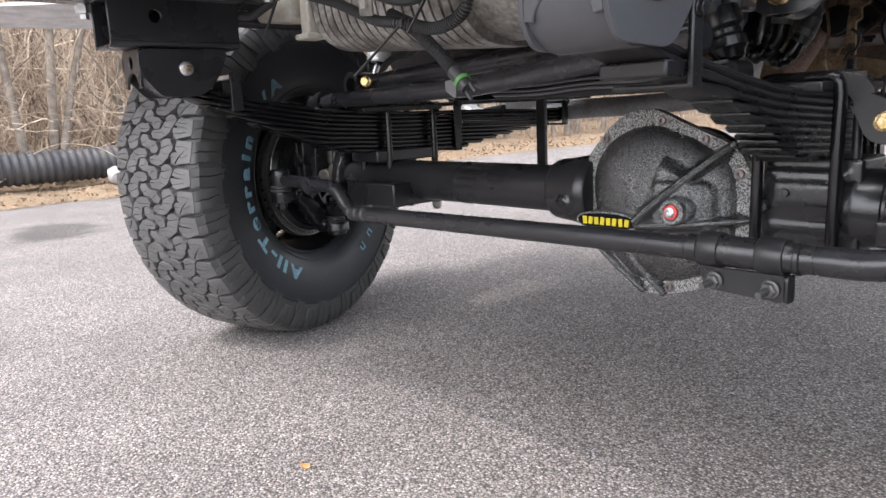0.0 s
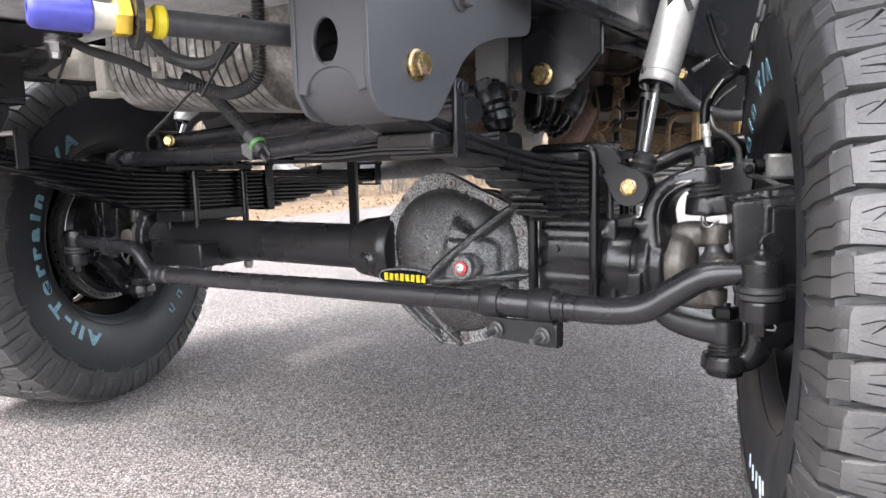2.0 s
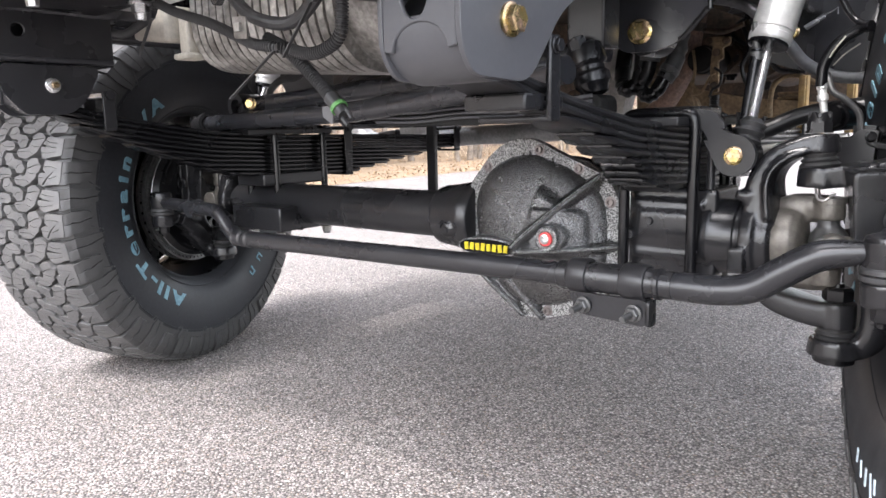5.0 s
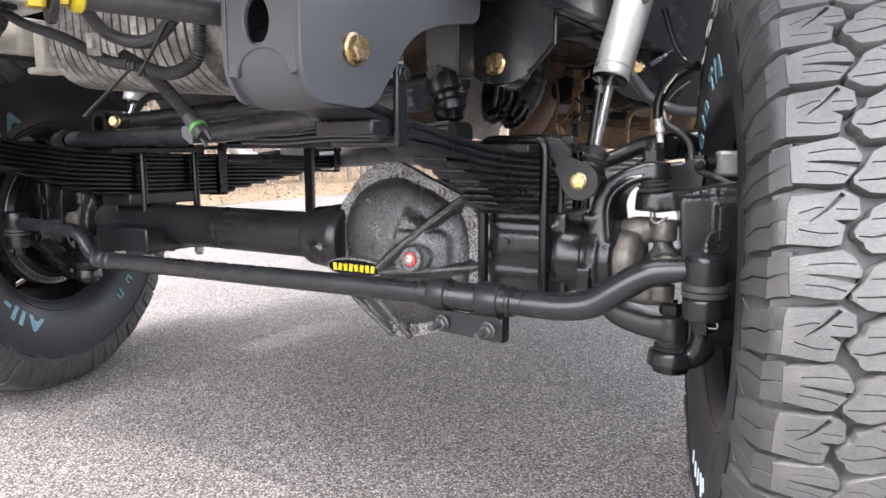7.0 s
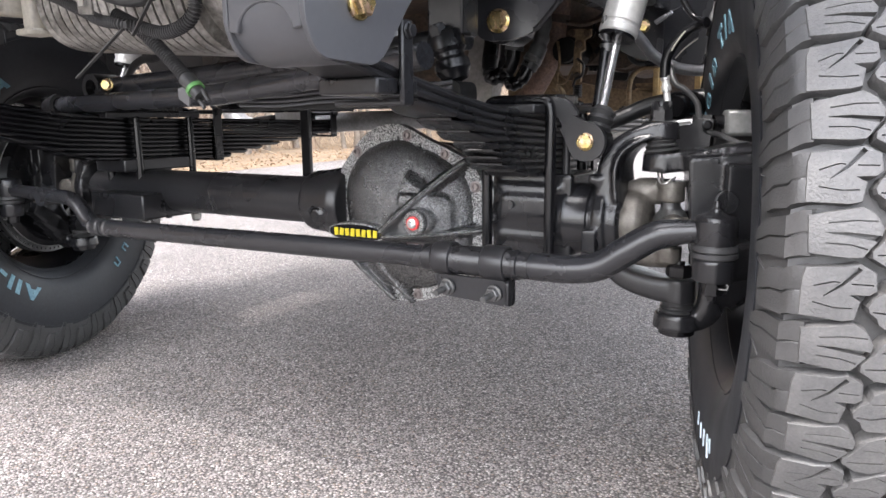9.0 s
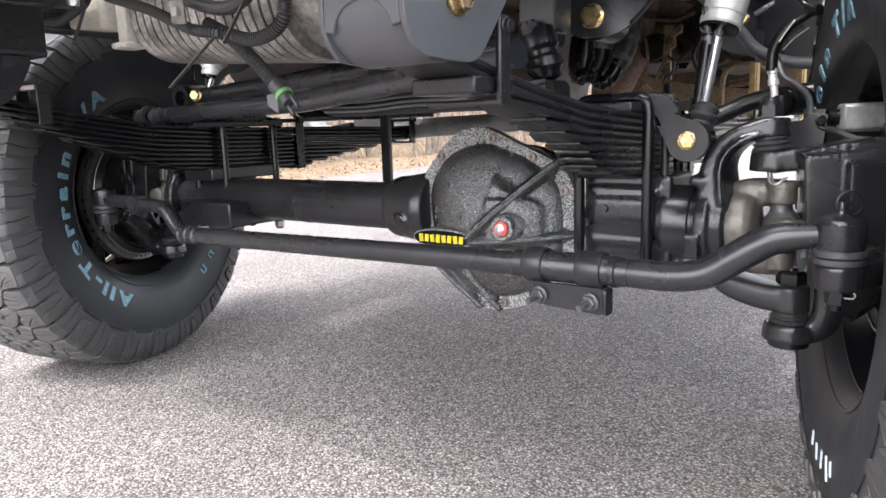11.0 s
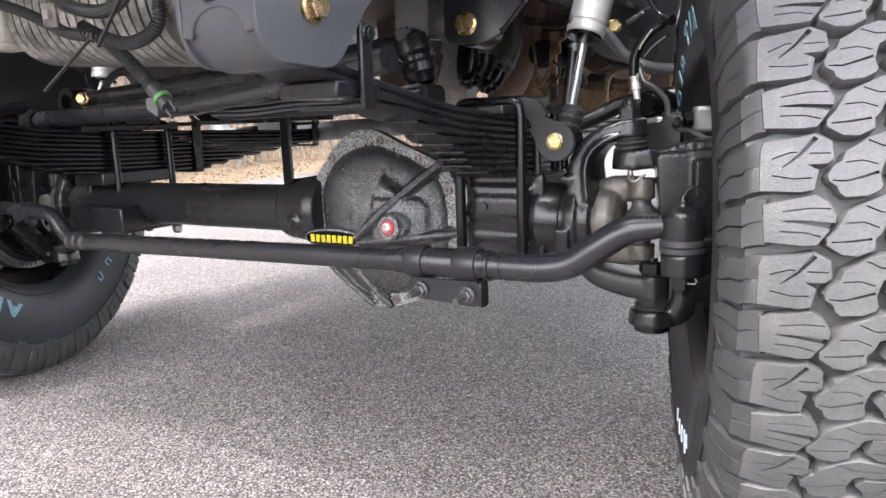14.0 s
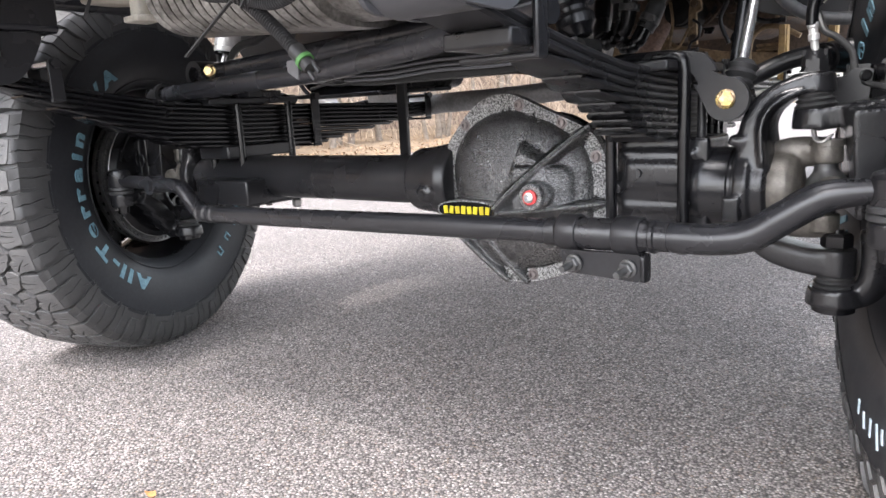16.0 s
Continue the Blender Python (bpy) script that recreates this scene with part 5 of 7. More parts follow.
# strap plate and bracket over the right-hand spring's front
strap = thing("spring_strap", (0.54, -0.46, 0.65), "flat black spring clip with a bent arm", "bracket")
bm = bmesh.new()
box(bm, (0.516, -0.437, 0.655), (0.082, 0.080, 0.018))
part("strap_block", bm, BLACK, strap, bevel=0.003)
bm = bmesh.new()
box(bm, (0.518, -0.432, 0.637), (0.098, 0.022, 0.007))
box(bm, (0.564, -0.432, 0.680), (0.007, 0.022, 0.092))
part("bent_arm", bm, BLACK, strap, bevel=0.0025)
bolt("strap_bolt", (0.568, -0.432, 0.714), (1, 0, 0), 0.014, strap, CAST)

# ---- drag link and track bar ----
drag = thing("drag_link", (-0.1, -0.27, 0.66), "long satin black drag link tube", "drag link")
bm = bmesh.new()
sweep(bm, [(-0.62, -0.118, 0.654), (0.025, -0.216, 0.662), (0.30, -0.26, 0.682), (0.50, -0.29, 0.70)], 0.0185, 24)
part("link_tube", bm, SATIN, drag)
bm = bmesh.new()
sweep(bm, smooth_path([(-0.62, -0.117, 0.654), (-0.69, -0.095, 0.655), (-0.74, -0.06, 0.648)], 5), 0.018, 18)
cyl(bm, (-0.745, -0.055, 0.60), (-0.745, -0.055, 0.675), 0.024, 0.027, 20)
part("link_joint", bm, CAST, drag, fuse=0.004)
bm = bmesh.new()
lathe(bm, [(-0.012, 0.0185), (-0.012, 0.026), (0.012, 0.026), (0.012, 0.0185)], Matrix.Translation((-0.60, -0.124, 0.6545)) @ Matrix.Rotation(radians(-16), 4, "Z") @ AX_IN, 28, close=True)
part("link_clamp", bm, BLACK, drag)
track = thing("track_bar", (-0.05, -0.1, 0.71), "black track bar tube running across above the axle", "track bar")
bm = bmesh.new()
sweep(bm, [(-0.44, -0.10, 0.692), (-0.10, -0.10, 0.708), (0.25, -0.10, 0.727), (0.46, -0.10, 0.742)], 0.0195, 24)
part("bar_tube", bm, SATIN, track)
bm = bmesh.new()
lathe(bm, [(-0.03, 0.018), (-0.03, 0.032), (0.03, 0.032), (0.03, 0.018)], Matrix.Translation((0.50, -0.030, 0.764)) @ Matrix.Rotation(radians(90), 4, "X"), 28, close=True)
part("bushing_eye", bm, BLACK, track)
bm = bmesh.new()
lathe(bm, [(-0.03, 0.018), (-0.03, 0.030), (0.03, 0.030), (0.03, 0.018)], Matrix.Translation((-0.47, -0.10, 0.690)) @ Matrix.Rotation(radians(90), 4, "X"), 28, close=True)
part("bushing_eye", bm, BLACK, track)
bolt("track_bar_bolt", (-0.402, -0.135, 0.694), (0.5, -1, 0), 0.020, track, ZINC)

# track-bar bracket plate with its gold bolt
tb = thing("track_bar_bracket", (0.5, -0.07, 0.83), "folded black steel bracket with a gold bolt", "bracket")
bm = bmesh.new()
plate(bm, rounded([(0.34, 0.97), (0.34, 0.880), (0.465, 0.822), (0.462, 0.748), (0.480, 0.736), (0.530, 0.736), (0.560, 0.745), (0.604, 0.788), (0.604, 0.97)], 0.010), "y", -0.078, 0.008)
part("bracket_plate", bm, SATIN, tb, bevel=0.002)
bm = bmesh.new()
sweep(bm, smooth_path([(0.608, -0.085, 0.97), (0.608, -0.085, 0.80), (0.604, -0.085, 0.786), (0.575, -0.085, 0.755), (0.565, -0.085, 0.748)], 4), 0.004, 8)
part("bracket_lip", bm, BLACK_GLOSS, tb)
bolt("bracket_bolt", (0.503, -0.080, 0.765), (0.2, -1, 0), 0.027, tb, ZINC)

# bump stop
bs = thing("bump_stop", (0.468, -0.17, 0.75), "black ribbed rubber bump stop on a steel post", "bump stop")
bm = bmesh.new()
box(bm, (0.4635, -0.152, 0.85), (0.060, 0.05, 0.225))
part("post", bm, BLACK, bs, bevel=0.004)
bm = bmesh.new()
spindle(bm, (0.461, -0.176, 0.744), (0.482, -0.176, 0.671), [(0, 0.018), (0.06, 0.026), (0.12, 0.0275), (0.38, 0.0275), (0.46, 0.0215), (0.54, 0.0215), (0.62, 0.0265), (0.78, 0.0265), (0.86, 0.022), (0.97, 0.019), (1, 0.012)], 32)
part("rubber_buffer", bm, BLACK_GLOSS, bs, "moulded black rubber buffer")
bm = bmesh.new()
m = basis((0.463, -0.193, 0.736), (0.459, -0.196, 0.752))[0]
lathe(bm, [(0, 0.0135), (0.012, 0.0135)], m, 6)
lathe(bm, [(0.010, 0.0115), (0.016, 0.011), (0.017, 0.006), (0.012, 0.006)], m, 18)
part("lock_nut", bm, BLACK_GLOSS, bs, "glossy black lock nut")


# ---- shock absorbers ----
def shock(sd, foot, neck, top, label):
    s = thing("shock_absorber", foot, label, "shock absorber", "front shock absorbers")
    d = (Vector(top) - Vector(neck)).normalized()
    bm = bmesh.new()
    spindle(bm, neck, top, [(0, 0.018), (0.005, 0.027), (0.02, 0.0305), (0.05, 0.031), (0.055, 0.0295), (0.07, 0.0295), (0.075, 0.031), (1, 0.031)], 36)
    body = part("body", bm, STAINLESS, s, "brushed stainless cylinder")
    bm = bmesh.new()
    spindle(bm, Vector(neck) - d * 0.004, Vector(neck) + d * 0.003, [(0, 0.020), (0.3, 0.0285), (1, 0.0285)], 32)
    part("seal_ring", bm, BLACK_GLOSS, body, "black seal ring")
    if sd > 0:
        m, L = basis(neck, top)
        bm = bmesh.new()
        for k in range(2):
            c = Vector(neck) + d * (0.145 + 0.0 * k)
            q = look(c + Vector((0.22, -1.0, 0)) * 0.03, c) @ pose(0, 0, 0, 0, 0, 12)
            box(bm, q @ Vector(((k - 0.5) * 0.024, 0, -0.0005)), (0.010, 0.045, 0.004), q.to_3x3().to_4x4() @ Matrix.Rotation(radians(18 * (k - 0.5)), 4, "Z"))
        part("body_mark", bm, BLACK, body, "plain black mark")
    bm = bmesh.new()
    cyl(bm, Vector(foot) + d * 0.02, Vector(neck) + d * 0.01, 0.0075, 0.0075, 18)
    part("piston_rod", bm, CHROME, s, "chromed rod")
    bm = bmesh.new()
    spindle(bm, Vector(foot) + d * 0.012, Vector(foot) + d * 0.055, [(0, 0.016), (0.2, 0.021), (0.35, 0.017), (0.5, 0.022), (0.65, 0.018), (0.8, 0.021), (1, 0.012)], 24)
    part("rubber_boot", bm, PLASTIC, s)
    bm = bmesh.new()
    lathe(bm, [(-0.020, 0.010), (-0.020, 0.024), (0.020, 0.024), (0.020, 0.010)], Matrix.Translation(foot) @ Matrix.Rotation(radians(90), 4, "X"), 28, close=True)
    part("eye", bm, BLACK_GLOSS, s)
    return s


shock(1, (0.642, -0.022, 0.581), (0.651, 0.045, 0.742), (0.700, 0.130, 1.02), "brushed stainless shock absorber with a chromed rod")
shock(-1, (-0.640, 0.02, 0.60), (-0.615, 0.07, 0.752), (-0.60, 0.12, 1.0), "stainless shock absorber above the far leaf spring")
sm = thing("shock_mount", (0.60, -0.045, 0.6), "curved black plate that carries the shock absorber", "bracket")
bm = bmesh.new()
arc = [(0.642 + 0.030 * math.cos(radians(a)), 0.581 + 0.030 * math.sin(radians(a))) for a in range(90, -166, -15)]
plate(bm, rounded([(0.530, 0.645), (0.583, 0.650), (0.612, 0.645), (0.624, 0.631), (0.630, 0.618)], 0.010) + arc + rounded([(0.606, 0.599), (0.597, 0.618), (0.573, 0.632), (0.530, 0.636)], 0.010), "y", -0.062, 0.010)
part("mount_plate", bm, BLACK, sm, bevel=0.002)
bolt("mount_bolt", (0.642, -0.063, 0.581), (0.3, -1, 0.0), 0.020, sm, ZINC)
bm = bmesh.new()
cyl(bm, (0.600, -0.03, 0.60), (0.600, -0.03, 0.50), 0.0065, 0.0065, 14)
part("stud", bm, BLACK, sm)



# ---- what hangs above: ribbed pan, looms, hoses, clutter ----
ALU = mat("dusty cast aluminium", (0.39, 0.378, 0.358), 0.38, 0.45, second=(0.12, 0.112, 0.102), scale=16, spread=0.35, bump=0.4, bump_scale=200)
RUST = mat("rust-brown steel", (0.045, 0.034, 0.028), 0.65, 0.1, second=(0.12, 0.080, 0.052), scale=16, spread=0.45, bump=0.4, bump_scale=150)
TAN = mat("tan dusty primer", (0.30, 0.215, 0.125), 0.65, second=(0.17, 0.115, 0.065), scale=20, spread=0.35, bump=0.3, bump_scale=150)
# brighter, yellower tan: the light on the upright brackets is in the colour
TAN_LIT = mat("tan bracket coloured as lit", (0.60, 0.40, 0.15), 0.42, 0.3, second=(0.42, 0.30, 0.16), scale=30, spread=0.25)
CREAM = mat("pale dusty plastic", (0.50, 0.48, 0.42), 0.55, spread=0.12, second=(0.38, 0.35, 0.30))
UNDER = mat("dark underbody coating", (0.009, 0.009, 0.009), 0.6, bump=0.5, bump_scale=120, spread=0.3, spec=0.25)
BLUE = mat("blue anodised cap", (0.065, 0.068, 0.34), 0.30, 0.2, spread=0.1)
BRASS = mat("yellow brass fitting", (0.80, 0.55, 0.08), 0.35, 0.6, spread=0.15)
GREEN = mat("green plastic clip", (0.10, 0.27, 0.08), 0.5, spread=0.1)

pan = thing("ribbed_pan", (-0.02, -0.22, 0.86), "dusty grey cast aluminium ribbed engine pan", "engine pan")
bm = bmesh.new()
m = Matrix.Translation((-0.33, -0.205, 0.868)) @ AX_IN
prof = [(0.0, 0.09)]
x = 0.0
while x < 0.44:
    g = 0.108 + 0.030 * min(1, x / 0.42)
    prof += [(x, g - 0.010), (x + 0.0045, g - 0.010), (x + 0.006, g + 0.010), (x + 0.013, g + 0.014), (x + 0.0235, g + 0.010)]
    x += 0.025
prof += [(0.45, 0.10)]
lathe(bm, prof, m, 56)
for v in bm.verts:   # squared-off round, with a flat front
    q = Vector((0, v.co.y + 0.205, v.co.z - 0.868))
    if q.length > 0.01:
        c, si = abs(q.y) / q.length, abs(q.z) / q.length
        k = 0.955 / (c ** 3 + si ** 3) ** (1 / 3)
        along_x = min(1, max(0, (v.co.x + 0.33) / 0.42))
        if q.z < 0 and q.length > 0.1:   # the ribs run out into a smooth sump below
            t = min(1, max(0, (si - 0.80) / 0.12))
            k *= 1 + t * ((0.121 + 0.030 * along_x) / q.length - 1)
        v.co.y, v.co.z = -0.205 + q.y * k, 0.868 + q.z * k
part("ribbed_shell", bm, ALU, pan)
bm = bmesh.new()
lathe(bm, [(0.42, 0.08), (0.42, 0.135), (0.50, 0.138), (0.66, 0.118), (0.70, 0.06)], m, 48)
part("smooth_shell", bm, ALU, pan)
bm = bmesh.new()
box(bm, (-0.345, -0.30, 0.825), (0.03, 0.05, 0.085))
box(bm, (-0.345, -0.31, 0.782), (0.05, 0.05, 0.012))
part("mount_lug", bm, CREAM, pan, bevel=0.004)
cb = thing("coolant_box", (-0.43, -0.33, 0.84), "pale dusty plastic duct box", "duct")
bm = bmesh.new()
box(bm, (-0.445, -0.30, 0.855), (0.13, 0.08, 0.07), Matrix.Rotation(radians(6), 4, "Y"))
part("duct_box", bm, CREAM, cb, bevel=0.008)


def loom(points, r, label, material=PLASTIC, ribs=True):
    t = thing("wire_loom", points[0], label, "wire loom", "wire looms")
    bm = bmesh.new()
    pts = smooth_path(points, 10)
    length = sum((b - a).length for a, b in zip(pts, pts[1:]))
    n = max(20, int(length / 0.00115))
    cum = [0.0]
    for a, b in zip(pts, pts[1:]):
        cum.append(cum[-1] + (b - a).length)
    even = [Vector([np.interp(length * k / n, cum, [p[c] for p in pts]) for c in range(3)]) for k in range(n + 1)]
    k = [0]

    def rad(s):
        k[0] += 1
        return r * (1.0 if (k[0] // 2) % 2 else 0.76) if ribs else r
    sweep(bm, even, rad, 12)
    part("conduit", bm, material, t, angle=20)
    return t


loom([(-0.56, -0.40, 0.858), (-0.510, -0.40, 0.842), (-0.435, -0.40, 0.827), (-0.375, -0.40, 0.836), (-0.322, -0.40, 0.852), (-0.29, -0.40, 0.90)], 0.0085, "corrugated black wire loom behind the frame horn")
loom([(-0.28, -0.41, 0.866), (-0.204, -0.42, 0.840), (-0.100, -0.42, 0.810), (-0.022, -0.42, 0.780), (0.03, -0.43, 0.764), (0.085, -0.44, 0.755), (0.11, -0.42, 0.748)], 0.0088, "corrugated black wire loom under the ribbed pan")
loom([(0.225, -0.42, 0.90), (0.222, -0.42, 0.80), (0.212, -0.42, 0.757), (0.16, -0.42, 0.740), (0.105, -0.42, 0.750), (0.05, -0.42, 0.772)], 0.0098, "looped corrugated black wire loom")
ld = loom([(0.05, -0.415, 0.770), (0.085, -0.405, 0.748), (0.132, -0.40, 0.709), (0.172, -0.40, 0.674)], 0.0104, "corrugated black loom ending in a green-clipped plug")
bm = bmesh.new()
cyl(bm, (0.168, -0.40, 0.678), (0.195, -0.40, 0.652), 0.0125, 0.010, 16)
part("plug_body", bm, PLASTIC, ld)
bm = bmesh.new()
lathe(bm, [(0, 0.0132), (0.006, 0.0132)], basis((0.182, -0.40, 0.665), (0.190, -0.40, 0.657))[0], 16)
part("green_clip", bm, GREEN, ld, "green clip")
for dx in (-0.005, 0.005):
    bm = bmesh.new()
    cyl(bm, (0.193 + dx, -0.40, 0.656 + dx), (0.206 + dx, -0.40, 0.641 + dx), 0.0035, 0.003, 10)
    part("wire_stub", bm, PLASTIC, ld)
skid = thing("lower_crossmember", (0.34, -0.2, 0.66), "dark rust-stained steel crossmember above the axle", "crossmember")
bm = bmesh.new()
plate(bm, rounded([(0.03, 0.672), (0.03, 0.655), (0.065, 0.634), (0.50, 0.634), (0.50, 0.672)], 0.015), "y", -0.195, 0.05)
part("cross_plate", bm, UNDER, skid, bevel=0.004)
for z in (0.660, 0.652, 0.645):
    bm = bmesh.new()
    sweep(bm, smooth_path([(0.06, -0.200, z - 0.002), (0.16, -0.205, z - 0.004), (0.26, -0.204, z + 0.001), (0.38, -0.207, z), (0.49, -0.202, z + 0.010)], 6), 0.0026, 8)
    part("wire", bm, GREY_COAT, skid)
loom([(-0.03, -0.43, 0.85), (0.05, -0.44, 0.80), (0.12, -0.42, 0.79), (0.20, -0.42, 0.84)], 0.010, "smooth black cable across the ribbed pan", ribs=False)
ct = thing("loom_clip", (0.055, -0.465, 0.785), "small grey sheet-metal loom clip", "clip")
bm = bmesh.new()
plate(bm, rounded([(0.035, 0.800), (0.068, 0.797), (0.070, 0.765), (0.038, 0.768)], 0.004), "y", -0.470, 0.003)
part("clip_plate", bm, ALU, ct)
bm = bmesh.new()
box(bm, (0.053, -0.473, 0.783), (0.012, 0.005, 0.012))
part("clip_stud", bm, STEEL, ct)
for a, b in (((0.10, -0.44, 0.752), (-0.005, -0.455, 0.682)), ((0.185, -0.44, 0.81), (0.125, -0.45, 0.735)), ((-0.283, -0.42, 0.842), (-0.343, -0.42, 0.777))):
    t = thing("cable_tie", a, "thin black plastic cable tie tail", "cable tie", "cable ties")
    bm = bmesh.new()
    d = Vector(b) - Vector(a)
    box(bm, (Vector(a) + Vector(b)) / 2, (0.0055, 0.002, d.length), d.to_track_quat("Z", "Y").to_matrix().to_4x4())
    part("strap_tail", bm, PLASTIC, t)
    bm = bmesh.new()
    box(bm, a, (0.009, 0.007, 0.009))
    part("strap_head", bm, PLASTIC, t)

# hose coupling: blue cap, brass nuts, round tab and hose
hc = thing("hose_coupling", (0.40, -0.78, 0.77), "blue-capped hose coupling with brass nuts in a black tab", "hose coupling")
HA, HB = Vector((0.362, -0.812, 0.772)), Vector((0.452, -0.575, 0.768))
hd = (HB - HA).normalized()


def along(s):
    return HA + hd * s


for nm, mt, lb, s0, s1, prof in (
        ("blue_cap", BLUE, "blue anodised cap with an open end", 0.0, 0.052, [(0.40, 0.0050), (0.0, 0.0055), (0.0, 0.0125), (0.05, 0.0152), (0.12, 0.0162), (0.95, 0.0165), (1, 0.013)]),
        ("white_collar", CREAM, "white thread collar", 0.052, 0.070, [(0, 0.013), (0.5, 0.012), (1, 0.012)]),
        ("brass_nut", BRASS, "brass nut", 0.070, 0.084, [(0, 0.017), (0.1, 0.018), (0.9, 0.018), (1, 0.017)]),
        ("brass_nut", BRASS, "brass nut", 0.094, 0.102, [(0, 0.012), (1, 0.012)]),
        ("yellow_ring", YELLOW, "yellow ring", 0.104, 0.116, [(0, 0.014), (0.2, 0.016), (0.8, 0.016), (1, 0.013)])):
    bm = bmesh.new()
    spindle(bm, along(s0), along(s1), prof, 6 if nm == "brass_nut" else 28)
    part(nm, bm, mt, hc, lb)
bm = bmesh.new()
spindle(bm, along(0.086), along(0.092), [(0, 0.028), (1, 0.028)], 28)
box(bm, along(0.089) + Vector((0, 0, 0.055)), (0.05, 0.006, 0.11), hd.to_track_quat("Y", "Z").to_matrix().to_4x4())
part("round_tab", bm, BLACK, hc, "round black tab")
bm = bmesh.new()
sweep(bm, [along(0.114), along(0.18), along(0.27)], 0.0125, 18)
part("hose", bm, PLASTIC, hc, "black rubber hose")
bm = bmesh.new()
box(bm, along(0.025) + Vector((0.006, -0.012, -0.008)), (0.004, 0.026, 0.003), hd.to_track_quat("Y", "Z").to_matrix().to_4x4())
part("cap_mark", bm, CREAM, hc, "plain white printed bar")

# right-hand side behind the spring
ex = thing("exhaust_pipe", (0.25, 0.62, 0.75), "rust-speckled brown exhaust pipe running down behind the spring", "exhaust pipe")
bm = bmesh.new()
sweep(bm, smooth_path([(0.325, 0.64, 0.99), (0.318, 0.645, 0.90), (0.305, 0.65, 0.836), (0.297, 0.65, 0.78), (0.272, 0.65, 0.725), (0.240, 0.66, 0.683), (0.200, 0.67, 0.650), (0.12, 0.72, 0.632), (-0.10, 0.90, 0.63)], 8), 0.0265, 28)
part("bent_pipe", bm, mat("heat-browned exhaust steel", (0.16, 0.115, 0.098), 0.55, 0.15, second=(0.24, 0.15, 0.112), scale=26, fine=160, spread=0.35, bump=0.3, bump_scale=150), ex)
bm = bmesh.new()
lathe(bm, [(-0.010, 0.027), (-0.009, 0.030), (0.009, 0.030), (0.010, 0.027)], basis((0.311, 0.648, 0.862), (0.322, 0.644, 0.91))[0], 28, close=True)
part("pipe_collar", bm, RUST, ex)
can = thing("heat_shield", (0.25, 0.31, 0.70), "pale dusty pressed metal heat shield", "heat shield")
bm = bmesh.new()
plate(bm, rounded([(0.205, 0.80), (0.242, 0.762), (0.226, 0.715), (0.208, 0.676), (0.214, 0.664), (0.284, 0.648), (0.293, 0.652), (0.302, 0.692), (0.300, 0.80)], 0.008), "y", 0.305, 0.045)
part("shield_sheet", bm, mat("dull grey pressed sheet", (0.30, 0.29, 0.28), 0.42, 0.5, second=(0.20, 0.185, 0.17), scale=12, spread=0.2, bump=0.2, bump_scale=90), can, bevel=0.007)
dg = thing("engine_mount", (0.13, 0.42, 0.72), "rust-brown dusty engine mount plate", "bracket")
bm = bmesh.new()
plate(bm, rounded([(-0.02, 0.665), (0.10, 0.650), (0.235, 0.662), (0.262, 0.70), (0.25, 0.775), (0.30, 0.815), (0.30, 0.90), (-0.02, 0.90)], 0.015), "y", 0.43, 0.02)
part("mount_plate", bm, RUST, dg, bevel=0.004)
bm = bmesh.new()
sweep(bm, smooth_path([(0.10, 0.425, 0.70), (0.20, 0.42, 0.735), (0.29, 0.41, 0.80)], 5), 0.011, 12)
part("mount_rib", bm, RUST, dg)
hz = thing("rubber_hoses", (0.33, 0.28, 0.76), "black rubber heater hoses with clamps", "hose")
for pts, r in (([(0.345, 0.275, 0.90), (0.352, 0.27, 0.80), (0.350, 0.27, 0.735), (0.338, 0.27, 0.708), (0.316, 0.27, 0.700), (0.304, 0.28, 0.725), (0.300, 0.30, 0.78)], 0.0165),
               ([(0.378, 0.265, 0.90), (0.376, 0.26, 0.80), (0.368, 0.26, 0.735), (0.356, 0.26, 0.702), (0.368, 0.26, 0.684), (0.388, 0.262, 0.696), (0.402, 0.27, 0.725)], 0.0145),
               ([(0.398, 0.27, 0.715), (0.412, 0.28, 0.745), (0.420, 0.29, 0.79), (0.425, 0.30, 0.90)], 0.0175)):
    bm = bmesh.new()
    kk = [0]

    def bellows(q, r=r, kk=kk):
        kk[0] += 1
        return r * (1.0 if (kk[0] // 2) % 2 or q < 0.45 or q > 0.8 else 0.86)
    sweep(bm, smooth_path(pts, 10), bellows, 18)
    part("hose", bm, BLACK_GLOSS if r < 0.017 else PLASTIC, hz)
for a, b in (((0.351, 0.27, 0.768), (0.351, 0.27, 0.780)), ((0.371, 0.26, 0.752), (0.373, 0.26, 0.764)), ((0.404, 0.272, 0.727), (0.409, 0.276, 0.737))):
    bm = bmesh.new()
    cyl(bm, a, b, 0.0195, 0.0195, 24)
    box(bm, Vector(a) + Vector((0.012, -0.016, 0.006)), (0.012, 0.010, 0.010))
    part("hose_clamp", bm, DARK_STEEL, hz)
tc_ = thing("gearbox", (0.2, 1.0, 0.8), "dusty rust-brown gearbox and engine castings", "gearbox")
bm = bmesh.new()
box(bm, (0.25, 0.98, 0.88), (0.60, 0.5, 0.26))
part("gearbox_case", bm, RUST, tc_, bevel=0.015)
bm = bmesh.new()
plate(bm, rounded([(0.10, 0.63), (0.42, 0.63), (0.58, 0.640), (0.57, 0.672), (0.40, 0.690), (0.26, 0.720), (0.225, 0.815), (0.20, 0.90), (0.10, 0.90)], 0.02), "y", 0.80, 0.02)
part("cover_plate", bm, TAN, tc_, "tan dusty bent cover plate", bevel=0.004)
